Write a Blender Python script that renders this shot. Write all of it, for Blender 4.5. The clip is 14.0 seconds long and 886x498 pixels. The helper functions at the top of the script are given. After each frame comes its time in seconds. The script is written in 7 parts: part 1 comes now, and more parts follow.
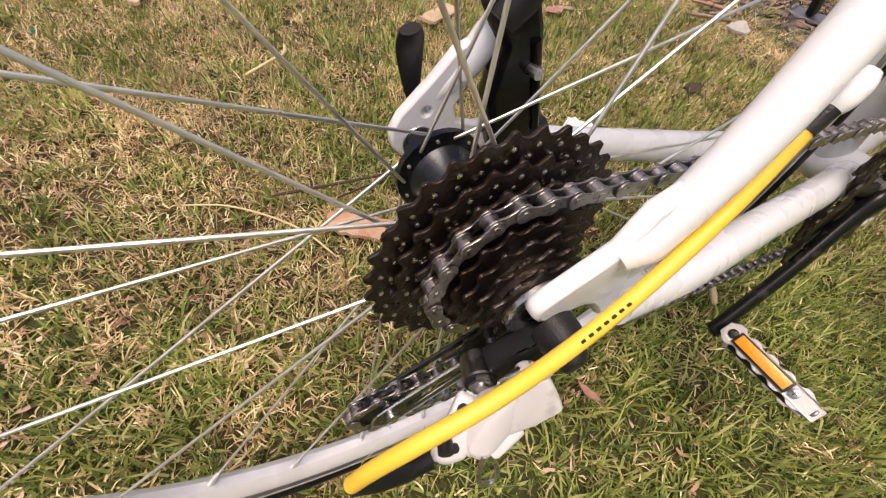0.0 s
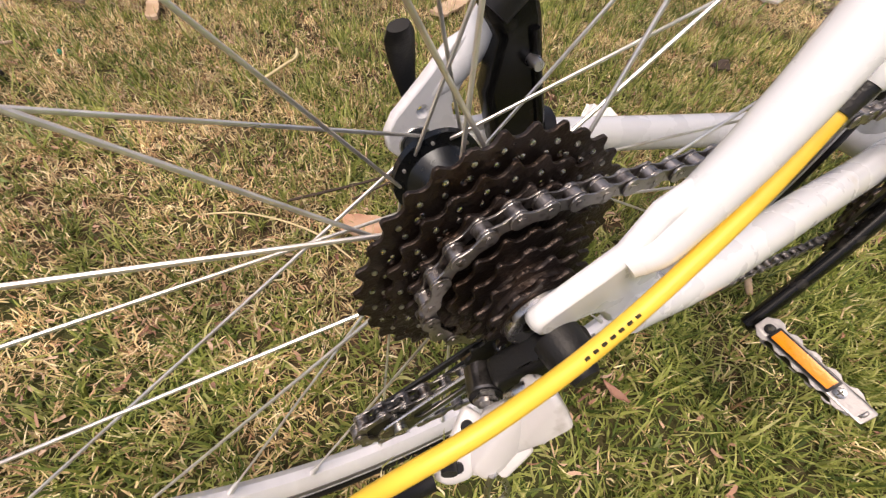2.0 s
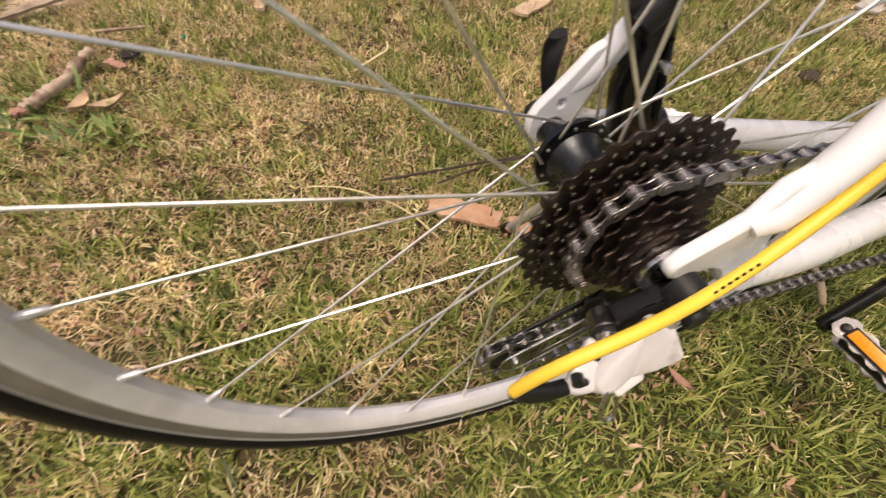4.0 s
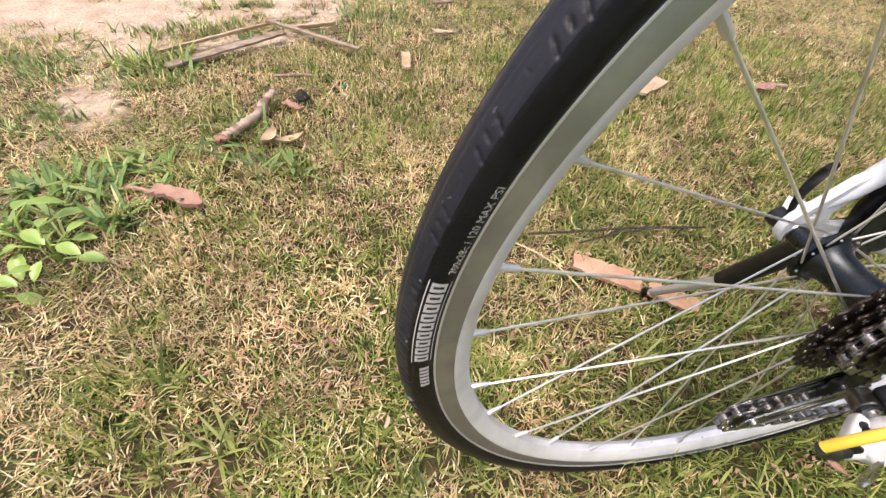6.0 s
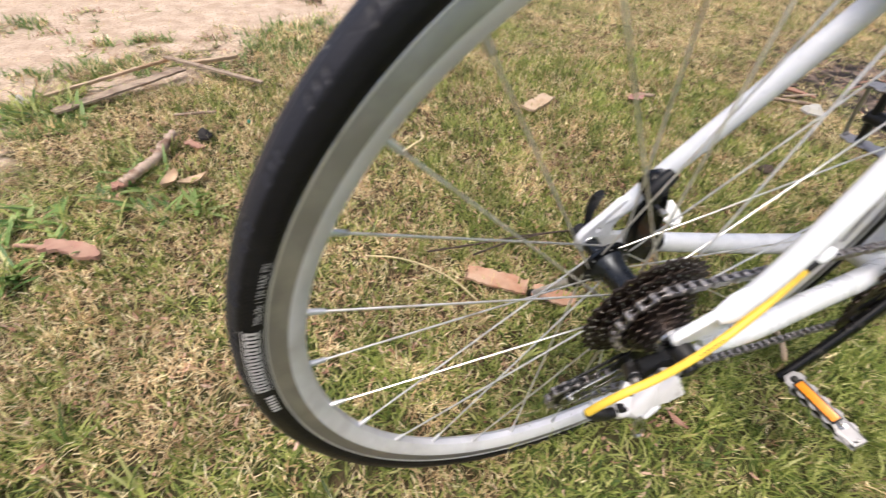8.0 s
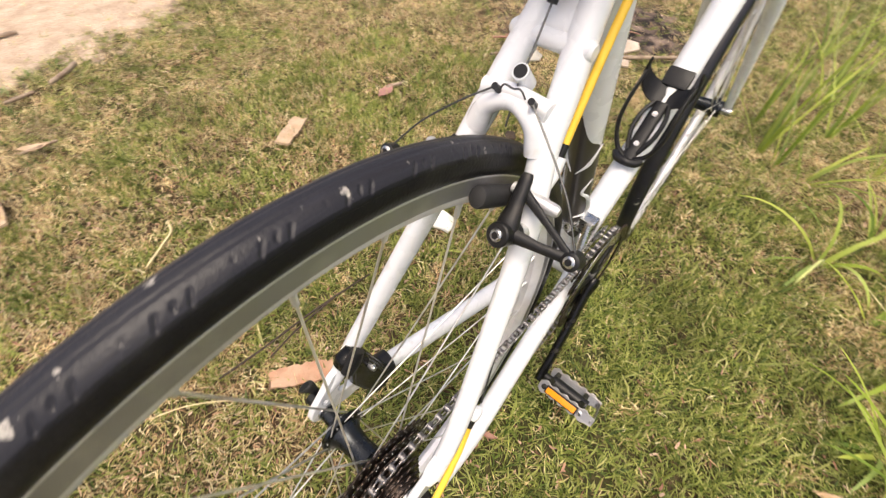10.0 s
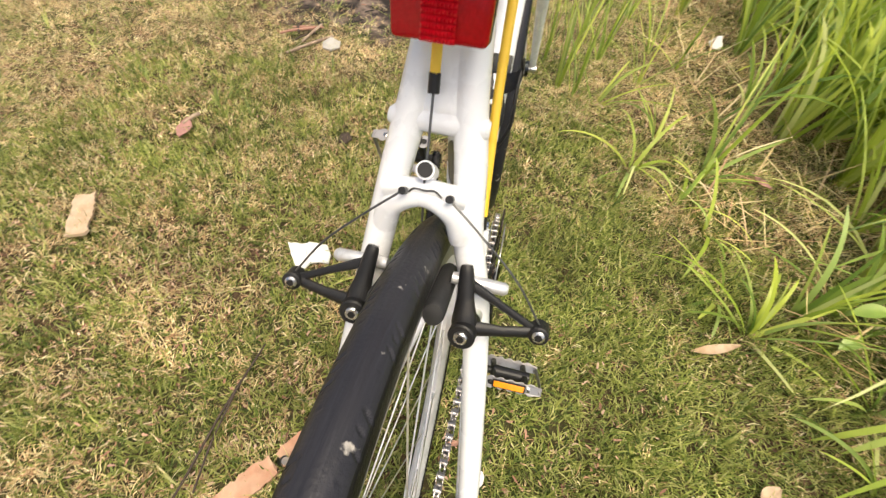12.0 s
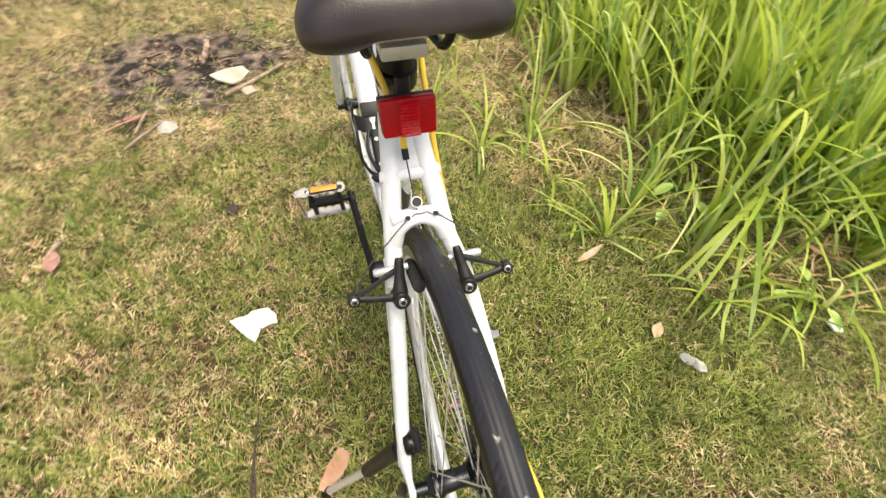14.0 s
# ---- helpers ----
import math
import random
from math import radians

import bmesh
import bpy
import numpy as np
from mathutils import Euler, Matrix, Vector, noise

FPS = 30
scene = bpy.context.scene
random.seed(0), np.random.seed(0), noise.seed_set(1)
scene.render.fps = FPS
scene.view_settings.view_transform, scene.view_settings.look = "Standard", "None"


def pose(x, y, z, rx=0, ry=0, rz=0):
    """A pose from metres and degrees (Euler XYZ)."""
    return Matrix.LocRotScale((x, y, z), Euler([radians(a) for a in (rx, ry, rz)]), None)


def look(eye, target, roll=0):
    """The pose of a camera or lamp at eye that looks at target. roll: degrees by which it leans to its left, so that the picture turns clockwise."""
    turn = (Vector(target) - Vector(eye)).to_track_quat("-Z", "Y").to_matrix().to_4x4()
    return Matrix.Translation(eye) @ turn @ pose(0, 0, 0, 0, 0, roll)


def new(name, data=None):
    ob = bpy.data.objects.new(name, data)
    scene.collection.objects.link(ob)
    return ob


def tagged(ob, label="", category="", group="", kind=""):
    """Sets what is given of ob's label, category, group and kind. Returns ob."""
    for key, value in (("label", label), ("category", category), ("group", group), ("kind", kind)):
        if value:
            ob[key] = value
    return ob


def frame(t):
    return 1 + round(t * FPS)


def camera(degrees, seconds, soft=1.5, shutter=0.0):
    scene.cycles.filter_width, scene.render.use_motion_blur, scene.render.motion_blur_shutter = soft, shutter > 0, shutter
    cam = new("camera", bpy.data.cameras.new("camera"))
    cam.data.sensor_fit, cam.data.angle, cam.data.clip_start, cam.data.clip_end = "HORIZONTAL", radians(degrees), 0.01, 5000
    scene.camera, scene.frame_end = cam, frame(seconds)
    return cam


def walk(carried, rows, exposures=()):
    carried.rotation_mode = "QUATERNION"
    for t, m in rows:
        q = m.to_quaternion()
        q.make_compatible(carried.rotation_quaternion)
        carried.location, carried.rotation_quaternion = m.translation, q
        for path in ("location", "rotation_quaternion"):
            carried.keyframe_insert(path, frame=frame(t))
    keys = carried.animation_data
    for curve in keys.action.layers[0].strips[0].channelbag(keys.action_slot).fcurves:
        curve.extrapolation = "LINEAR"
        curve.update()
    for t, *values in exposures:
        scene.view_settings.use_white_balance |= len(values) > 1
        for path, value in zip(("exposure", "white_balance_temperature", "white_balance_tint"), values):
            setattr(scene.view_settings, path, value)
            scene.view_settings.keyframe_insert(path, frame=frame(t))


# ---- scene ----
cam = camera(94.54, 14.0, soft=1.2, shutter=0.45)
ROWS = [
    (0.0, -0.0913, -0.1154, 0.4785, 38.51, -6.99, -26.08),
    (0.5, -0.0808, -0.1091, 0.4755, 38.24, -6.54, -27.34),
    (1.0, -0.0615, -0.1109, 0.4730, 38.03, -5.43, -27.12),
    (1.5, -0.0694, -0.1138, 0.4748, 37.89, -4.04, -26.35),
    (2.0, -0.0747, -0.1110, 0.4754, 37.67, -2.84, -25.63),
    (2.2, -0.0730, -0.1070, 0.4799, 37.63, -2.29, -25.35),
    (4.3, -0.1901, -0.1477, 0.5054, 36.90, -1.47, -16.23),
    (4.5, -0.2406, -0.1579, 0.5099, 38.00, -1.31, -14.68),
    (5.0, -0.3268, -0.1687, 0.5250, 39.14, -1.92, -11.10),
    (5.5, -0.3454, -0.1420, 0.5451, 40.65, -2.13, -9.28),
    (6.0, -0.3401, -0.1230, 0.5604, 42.00, -2.48, -9.42),
    (6.5, -0.3346, -0.1138, 0.5686, 43.03, -2.55, -10.95),
    (7.0, -0.3385, -0.1135, 0.5727, 43.53, -2.67, -12.98),
    (7.5, -0.3270, -0.1399, 0.6061, 43.95, -3.04, -15.32),
    (8.0, -0.2621, -0.1683, 0.6275, 43.63, -3.60, -18.59),
    (8.5, -0.1497, -0.1773, 0.6826, 43.21, -3.99, -23.23),
    (9.0, -0.0686, -0.1700, 0.7314, 41.83, -3.45, -29.86),
    (9.2, -0.0574, -0.1601, 0.7522, 41.12, -3.13, -33.21),
    (11.3, 0.0052, -0.0222, 0.8062, 35.09, -3.35, -69.29),
    (11.5, 0.0106, -0.0162, 0.8080, 35.10, -3.49, -71.54),
    (12.0, 0.0198, -0.0190, 0.8251, 36.03, -4.50, -76.92),
    (12.5, -0.0295, -0.0049, 0.8623, 37.12, -4.97, -82.10),
    (13.0, -0.1067, 0.0214, 0.9071, 37.92, -4.72, -88.00),
    (13.5, -0.1297, 0.0447, 0.9378, 38.81, -4.14, -95.54),
    (14.0, -0.0915, 0.0862, 0.9435, 39.37, -3.21, -105.41),
]
walk(cam, [(t, pose(x, y, z, rx, ry, rz)) for t, x, y, z, rx, ry, rz in ROWS], [(0.0, 0.31, 7150, 17), (2.2, 0.31, 7150, 17), (4.4, 0.25, 7600, 15), (5.0, 0.62, 7150, 12), (6.8, 0.66, 6350, 13), (8.0, 0.50, 6400, 11), (9.0, 0.52, 6700, 13), (11.3, 0.65, 7350, 8), (12.5, 0.70, 7250, 5), (14.0, 0.81, 7150, 3)])
# ---------------------------------------------------------------- world, sun
world = bpy.data.worlds.new("world")
scene.world = world
world.use_nodes = True
SUN_EL, SUN_AZ = radians(74), radians(236)
_wn = world.node_tree.nodes
_sky = _wn.new("ShaderNodeTexSky")
_sky.sky_type, _sky.sun_disc = "NISHITA", False
_sky.sun_elevation, _sky.sun_rotation = SUN_EL, SUN_AZ
_sky.air_density, _sky.dust_density, _sky.ozone_density = 0.8, 6.0, 0.7
world.node_tree.links.new(_sky.outputs[0], _wn["Background"].inputs[0])
_wn["Background"].inputs[1].default_value = 0.15
sun = new("sun", bpy.data.lights.new("sun", "SUN"))
sun.data.energy, sun.data.angle, sun.data.color = 1.5, radians(32), (1.0, 0.95, 0.86)
sun.matrix_world = look((math.sin(SUN_AZ) * math.cos(SUN_EL), math.cos(SUN_AZ) * math.cos(SUN_EL), math.sin(SUN_EL)), (0, 0, 0))

HZ = 0.331          # height of the rear hub over the soil
TURF = 0.018        # thickness of the mown turf


# ---------------------------------------------------------------- materials
def mat(name, colour, rough=0.5, metal=0.0, var=0.12, scale=40.0, bump=0.0, bump_scale=200.0, coat=0.0, trans=0.0, second=None, second_scale=8.0, second_low=0.45, second_high=0.62, rough_var=0.1, spec=0.5, coords="Object"):
    """A surface with fine grain, a second colour in stains and a fine relief."""
    m = bpy.data.materials.new(name)
    m.use_nodes = True
    n, l = m.node_tree.nodes, m.node_tree.links
    b = n["Principled BSDF"]
    tc = n.new("ShaderNodeTexCoord")
    tex = n.new("ShaderNodeTexNoise")
    tex.inputs["Scale"].default_value, tex.inputs["Detail"].default_value = scale, 5.0
    l.new(tc.outputs[coords], tex.inputs["Vector"])
    mix = n.new("ShaderNodeMix")
    mix.data_type = "RGBA"
    mix.inputs[6].default_value = (*[c * (1 - var) for c in colour], 1)
    mix.inputs[7].default_value = (*[min(1, c * (1 + var)) for c in colour], 1)
    l.new(tex.outputs[0], mix.inputs[0])
    out = mix.outputs[2]
    if second:
        t2 = n.new("ShaderNodeTexNoise")
        t2.inputs["Scale"].default_value, t2.inputs["Detail"].default_value = second_scale, 6.0
        l.new(tc.outputs[coords], t2.inputs["Vector"])
        mr = n.new("ShaderNodeMapRange")
        mr.inputs["From Min"].default_value, mr.inputs["From Max"].default_value = second_low, second_high
        l.new(t2.outputs[0], mr.inputs[0])
        m2 = n.new("ShaderNodeMix")
        m2.data_type = "RGBA"
        l.new(mr.outputs[0], m2.inputs[0])
        l.new(out, m2.inputs[6])
        m2.inputs[7].default_value = (*second, 1)
        out = m2.outputs[2]
    l.new(out, b.inputs["Base Color"])
    rr = n.new("ShaderNodeMapRange")
    rr.inputs["To Min"].default_value, rr.inputs["To Max"].default_value = max(0.02, rough - rough_var), min(1, rough + rough_var)
    l.new(tex.outputs[0], rr.inputs[0])
    l.new(rr.outputs[0], b.inputs["Roughness"])
    b.inputs["Metallic"].default_value = metal
    b.inputs["Specular IOR Level"].default_value = spec
    b.inputs["Coat Weight"].default_value = coat
    b.inputs["Coat Roughness"].default_value = 0.08
    if trans:
        b.inputs["Transmission Weight"].default_value = trans
    if bump:
        tb = n.new("ShaderNodeTexNoise")
        tb.inputs["Scale"].default_value, tb.inputs["Detail"].default_value = bump_scale, 4.0
        l.new(tc.outputs[coords], tb.inputs["Vector"])
        bp = n.new("ShaderNodeBump")
        bp.inputs["Strength"].default_value, bp.inputs["Distance"].default_value = bump, 0.002
        l.new(tb.outputs[0], bp.inputs["Height"])
        l.new(bp.outputs[0], b.inputs["Normal"])
    return m


def leaf_mat(name, colours, rough=0.45, thin=0.35, patch=3.0, spread=0.25):
    """Blades: each island takes its own colour from the row, and large soft patches shift it."""
    m = bpy.data.materials.new(name)
    m.use_nodes = True
    n, l = m.node_tree.nodes, m.node_tree.links
    b = n["Principled BSDF"]
    geo, tc = n.new("ShaderNodeNewGeometry"), n.new("ShaderNodeTexCoord")
    ramp = n.new("ShaderNodeValToRGB")
    e = ramp.color_ramp.elements
    while len(e) < len(colours):
        e.new(0.5)
    for i, c in enumerate(colours):
        e[i].position, e[i].color = i / (len(colours) - 1), (*c, 1)
    l.new(geo.outputs["Random Per Island"], ramp.inputs[0])
    tex = n.new("ShaderNodeTexNoise")
    tex.inputs["Scale"].default_value, tex.inputs["Detail"].default_value = patch, 4.0
    l.new(tc.outputs["Object"], tex.inputs["Vector"])
    mr = n.new("ShaderNodeMapRange")
    mr.inputs["From Min"].default_value, mr.inputs["From Max"].default_value = 0.3, 0.7
    mr.inputs["To Min"].default_value, mr.inputs["To Max"].default_value = 0.97 - spread, 0.97 + spread
    l.new(tex.outputs[0], mr.inputs[0])
    hsv = n.new("ShaderNodeHueSaturation")
    l.new(mr.outputs[0], hsv.inputs["Value"])
    l.new(ramp.outputs[0], hsv.inputs["Color"])
    l.new(hsv.outputs[0], b.inputs["Base Color"])
    b.inputs["Roughness"].default_value, b.inputs["Specular IOR Level"].default_value = rough, 0.35
    tr = n.new("ShaderNodeBsdfTranslucent")
    l.new(hsv.outputs[0], tr.inputs[0])
    ms = n.new("ShaderNodeMixShader")
    ms.inputs[0].default_value = thin
    l.new(b.outputs[0], ms.inputs[1])
    l.new(tr.outputs[0], ms.inputs[2])
    l.new(ms.outputs[0], n["Material Output"].inputs[0])
    return m


WHITE = mat("white_paint", (0.815, 0.83, 0.86), 0.28, var=0.02, coat=0.6, bump=0.05, bump_scale=500, second=(0.62, 0.58, 0.5), second_scale=30, second_low=0.66, second_high=0.8)
BLACK = mat("black_plastic", (0.011, 0.011, 0.012), 0.42, spec=0.35, var=0.3, bump=0.15, bump_scale=900, second=(0.028, 0.025, 0.022), second_scale=60, second_low=0.58, second_high=0.75)
BLACKGLOSS = mat("black_gloss_paint", (0.006, 0.006, 0.006), 0.22, var=0.2, coat=0.05, spec=0.25, second=(0.05, 0.045, 0.04), second_scale=45, second_low=0.6, second_high=0.78)
COG = mat("dark_sprocket_steel", (0.062, 0.050, 0.046), 0.34, 0.85, var=0.35, scale=140, bump=0.35, bump_scale=420, second=(0.040, 0.026, 0.019), second_scale=70, second_low=0.40, second_high=0.62, rough_var=0.16)
CHAIN = mat("chain_steel", (0.37, 0.35, 0.345), 0.30, 0.95, var=0.3, scale=150, second=(0.08, 0.064, 0.054), second_scale=160, second_low=0.50, second_high=0.68)
STEEL = mat("bright_steel", (0.58, 0.58, 0.58), 0.28, 1.0, var=0.12, scale=200, second=(0.35, 0.32, 0.3), second_scale=90, second_low=0.55, second_high=0.75)
SPOKE = mat("spoke_steel", (0.76, 0.75, 0.73), 0.32, 0.78, var=0.12, scale=90, second=(0.55, 0.50, 0.46), second_scale=40, second_low=0.52, second_high=0.7)
ALU = mat("silver_alloy", (0.66, 0.66, 0.66), 0.36, 0.55, var=0.06, scale=160, bump=0.06, bump_scale=700, second=(0.4, 0.38, 0.36), second_scale=70, second_low=0.6, second_high=0.8)
DERAIL = mat("derailleur_satin_white", (0.72, 0.70, 0.695), 0.34, 0.10, var=0.04, scale=90, second=(0.42, 0.39, 0.36), second_scale=60, second_low=0.62, second_high=0.8)
TRACK = mat("machined_brake_track", (0.345, 0.34, 0.35), 0.40, 0.80, var=0.10, scale=60, bump=0.10, bump_scale=900, second=(0.46, 0.455, 0.44), second_scale=30, second_low=0.5, second_high=0.75)
RIM = mat("satin_rim_alloy", (0.78, 0.77, 0.79), 0.46, 0.30, var=0.10, scale=60, bump=0.06, bump_scale=600, second=(0.62, 0.60, 0.61), second_scale=25, second_low=0.5, second_high=0.75)
HUBM = mat("anodised_hub", (0.045, 0.049, 0.053), 0.28, 0.9, var=0.15, scale=90)
YELLOW = mat("yellow_housing", (0.89, 0.58, 0.065), 0.42, var=0.05, second=(0.78, 0.48, 0.04), second_scale=50, second_low=0.6, second_high=0.8)
CABLE = mat("dark_cable_wire", (0.12, 0.12, 0.12), 0.4, 0.8, var=0.2)
ORANGE = mat("orange_reflector_plastic", (0.90, 0.29, 0.004), 0.30, var=0.08, scale=600, bump=0.2, bump_scale=420, coat=0.5)
RED = mat("red_reflector_plastic", (0.38, 0.001, 0.007), 0.16, var=0.35, scale=420, bump=0.35, bump_scale=300, coat=0.15, spec=0.25)
REDLENS = mat("red_prism_plastic", (0.50, 0.003, 0.012), 0.14, var=0.4, scale=300, bump=0.4, bump_scale=240, coat=0.15, spec=0.3)
SADDLE = mat("dark_saddle_vinyl", (0.024, 0.017, 0.017), 0.36, var=0.2, bump=0.12, bump_scale=700, second=(0.038, 0.030, 0.029), second_scale=14)
PEDALM = mat("worn_pedal_alloy", (0.42, 0.405, 0.40), 0.38, 0.85, var=0.15, scale=120, bump=0.1, bump_scale=500, second=(0.24, 0.22, 0.21), second_scale=60, second_low=0.55, second_high=0.75)
CAGEM = mat("dark_cage_steel", (0.13, 0.125, 0.12), 0.30, 0.95, var=0.3, scale=120, second=(0.42, 0.40, 0.39), second_scale=70, second_low=0.56, second_high=0.72)
PRINT = mat("white_tyre_print", (0.55, 0.53, 0.52), 0.6, var=0.1, scale=300)
INK = mat("black_print", (0.03, 0.025, 0.01), 0.6)
PADM = mat("brake_pad_rubber", (0.02, 0.02, 0.021), 0.7, var=0.2, bump=0.2)
GREYDECAL = mat("grey_decal", (0.050, 0.045, 0.043), 0.35, var=0.15, coat=0.5)


def tyre_mat():
    """Black rubber, dust and painted sheen over the tread, a fine sidewall mould line."""
    m = mat("tyre_rubber", (0.0085, 0.0082, 0.0095), 0.38, var=0.25, scale=200, second=(0.026, 0.025, 0.024), second_scale=22, second_low=0.5, second_high=0.75, spec=0.2)
    n, l = m.node_tree.nodes, m.node_tree.links
    tc = n.new("ShaderNodeTexCoord")
    sep = n.new("ShaderNodeSeparateXYZ")
    l.new(tc.outputs["Object"], sep.inputs[0])

    def op(kind, a, b=None, c=None):
        x = n.new("ShaderNodeMath")
        x.operation = kind
        for i, v in enumerate((a, b, c)):
            if v is not None:
                if isinstance(v, (int, float)):
                    x.inputs[i].default_value = v
                else:
                    l.new(v, x.inputs[i])
        return x.outputs[0]

    ang = op("ARCTAN2", sep.outputs[2], sep.outputs[0])
    lat = op("ABSOLUTE", sep.outputs[1])
    rad = op("SQRT", op("ADD", op("MULTIPLY", sep.outputs[0], sep.outputs[0]), op("MULTIPLY", sep.outputs[2], sep.outputs[2])))
    ring = op("LESS_THAN", op("ABSOLUTE", op("SUBTRACT", rad, 0.3295)), 0.0005)
    h = op("SUBTRACT", 1.0, ring)
    noise_t = n.new("ShaderNodeTexNoise")
    noise_t.inputs["Scale"].default_value = 500
    l.new(tc.outputs["Object"], noise_t.inputs["Vector"])
    # worn grey streaks round the tread; bluish tone paints in dust and sky sheen
    base = n["Principled BSDF"].inputs["Base Color"].links[0].from_socket
    vec = n.new("ShaderNodeCombineXYZ")
    l.new(op("MULTIPLY", ang, 9.0), vec.inputs[0])
    l.new(op("MULTIPLY", sep.outputs[1], 420.0), vec.inputs[1])
    streak = n.new("ShaderNodeTexNoise")
    streak.inputs["Scale"].default_value, streak.inputs["Detail"].default_value = 2.2, 7.0
    l.new(vec.outputs[0], streak.inputs["Vector"])
    wear = n.new("ShaderNodeMapRange")
    wear.inputs["From Min"].default_value, wear.inputs["From Max"].default_value = 0.48, 0.78
    l.new(streak.outputs[0], wear.inputs[0])
    tread = op("MULTIPLY", op("LESS_THAN", lat, 0.0118), op("GREATER_THAN", rad, 0.331))
    amount = op("MULTIPLY", op("MULTIPLY_ADD", wear.outputs[0], 0.28, 0.46), tread)
    dust_sheen = n.new("ShaderNodeMix")
    dust_sheen.data_type = "RGBA"
    l.new(amount, dust_sheen.inputs[0])
    l.new(base, dust_sheen.inputs[6])
    dust_sheen.inputs[7].default_value = (0.036, 0.037, 0.047, 1)
    # a few pale scuffs on the tread
    spot = n.new("ShaderNodeTexNoise")
    spot.inputs["Scale"].default_value, spot.inputs["Detail"].default_value = 95.0, 4.0
    l.new(tc.outputs["Object"], spot.inputs["Vector"])
    pale = n.new("ShaderNodeMapRange")
    pale.inputs["From Min"].default_value, pale.inputs["From Max"].default_value = 0.665, 0.720
    l.new(spot.outputs[0], pale.inputs[0])
    scuff = n.new("ShaderNodeMix")
    scuff.data_type = "RGBA"
    l.new(op("MULTIPLY", pale.outputs[0], tread), scuff.inputs[0])
    l.new(dust_sheen.outputs[2], scuff.inputs[6])
    scuff.inputs[7].default_value = (0.36, 0.34, 0.31, 1)
    l.new(scuff.outputs[2], n["Principled BSDF"].inputs["Base Color"])
    hh = op("ADD", h, op("MULTIPLY", noise_t.outputs[0], 0.12))
    bp = n.new("ShaderNodeBump")
    bp.inputs["Strength"].default_value, bp.inputs["Distance"].default_value = 1.0, 0.0022
    l.new(hh, bp.inputs["Height"])
    l.new(bp.outputs[0], n["Principled BSDF"].inputs["Normal"])
    return m


TYRE = tyre_mat()


# ---------------------------------------------------------------- mesh tools
def mesh_object(name, bm, material, smooth=40.0):
    me = bpy.data.meshes.new(name)
    bm.normal_update()
    lim = radians(smooth)
    for f in bm.faces:
        f.smooth = True
    for e in bm.edges:
        if len(e.link_faces) == 2 and e.calc_face_angle(0.0) > lim:
            e.smooth = False
    bm.to_mesh(me)
    bm.free()
    me.materials.append(material)
    return new(name, me)


def part(name, bm, material, parent, label="", at=None, smooth=40.0):
    """Links a bmesh (or a finished mesh) as one object under a thing or a part."""
    if isinstance(bm, bmesh.types.BMesh):
        ob = mesh_object(name, bm, material, smooth)
    else:
        ob = new(name, bm)
    ob.parent = parent
    if at is not None:
        ob.matrix_basis = at
    return tagged(ob, label) if label else ob


def thing(name, at, label, category, group=""):
    ob = new(name)
    ob.empty_display_size = 0.05
    ob.matrix_basis = at
    return tagged(ob, label, category, group)


def tube(bm, pts, radii, seg=12, caps=True, squash=None):
    """A swept round tube; radii one number or a row spread evenly along it; squash: (factor, axis) flattens it along a world axis."""
    pts = [Vector(p) for p in pts]
    if isinstance(radii, (int, float)):
        radii = [radii] * len(pts)
    radii = np.interp(np.linspace(0, 1, len(pts)), np.linspace(0, 1, len(radii)), radii)
    t0 = (pts[1] - pts[0]).normalized()
    up = Vector((0, 0, 1)) if abs(t0.z) < 0.9 else Vector((1, 0, 0))
    side = t0.cross(up).normalized()
    rings = []
    for i, p in enumerate(pts):
        t = (pts[min(i + 1, len(pts) - 1)] - pts[max(i - 1, 0)]).normalized()
        side = (side - t * side.dot(t)).normalized()
        other = t.cross(side)
        ring = []
        for k in range(seg):
            a = 2 * math.pi * k / seg
            off = (side * math.cos(a) + other * math.sin(a)) * radii[i]
            if squash:
                ax = Vector(squash[1]).normalized()
                off -= ax * off.dot(ax) * (1 - squash[0])
            ring.append(bm.verts.new(p + off))
        rings.append(ring)
    for a, b in zip(rings, rings[1:]):
        for k in range(seg):
            bm.faces.new((a[k], a[(k + 1) % seg], b[(k + 1) % seg], b[k]))
    if caps:
        bm.faces.new(rings[0][::-1])
        bm.faces.new(rings[-1])
    return bm


def curve_pts(ctrl, n=24):
    """A smooth line (Catmull-Rom) through the control points."""
    c = [Vector(p) for p in ctrl]
    c = [c[0] * 2 - c[1]] + c + [c[-1] * 2 - c[-2]]
    out = []
    segs = len(c) - 3
    for i in range(segs):
        p0, p1, p2, p3 = c[i:i + 4]
        for k in range(n // segs + 1):
            t = k / (n // segs + 1)
            out.append(0.5 * ((2 * p1) + (p2 - p0) * t + (2 * p0 - 5 * p1 + 4 * p2 - p3) * t * t + (3 * p1 - p0 - 3 * p2 + p3) * t ** 3))
    return out + [c[-2]]


def lathe(bm, profile, seg=48, centre=(0, 0, 0), closed=True):
    """Turns a row of (radius, y) about the axle's line, which runs along y."""
    cx, cy, cz = centre
    rings = []
    for k in range(seg):
        a = 2 * math.pi * k / seg
        rings.append([bm.verts.new((cx + r * math.cos(a), cy + y, cz + r * math.sin(a))) for r, y in profile])
    m = len(profile)
    for k in range(seg):
        a, b = rings[k], rings[(k + 1) % seg]
        for i in range(m if closed else m - 1):
            j = (i + 1) % m
            bm.faces.new((a[i], b[i], b[j], a[j]))
    bmesh.ops.recalc_face_normals(bm, faces=bm.faces[:])
    return bm


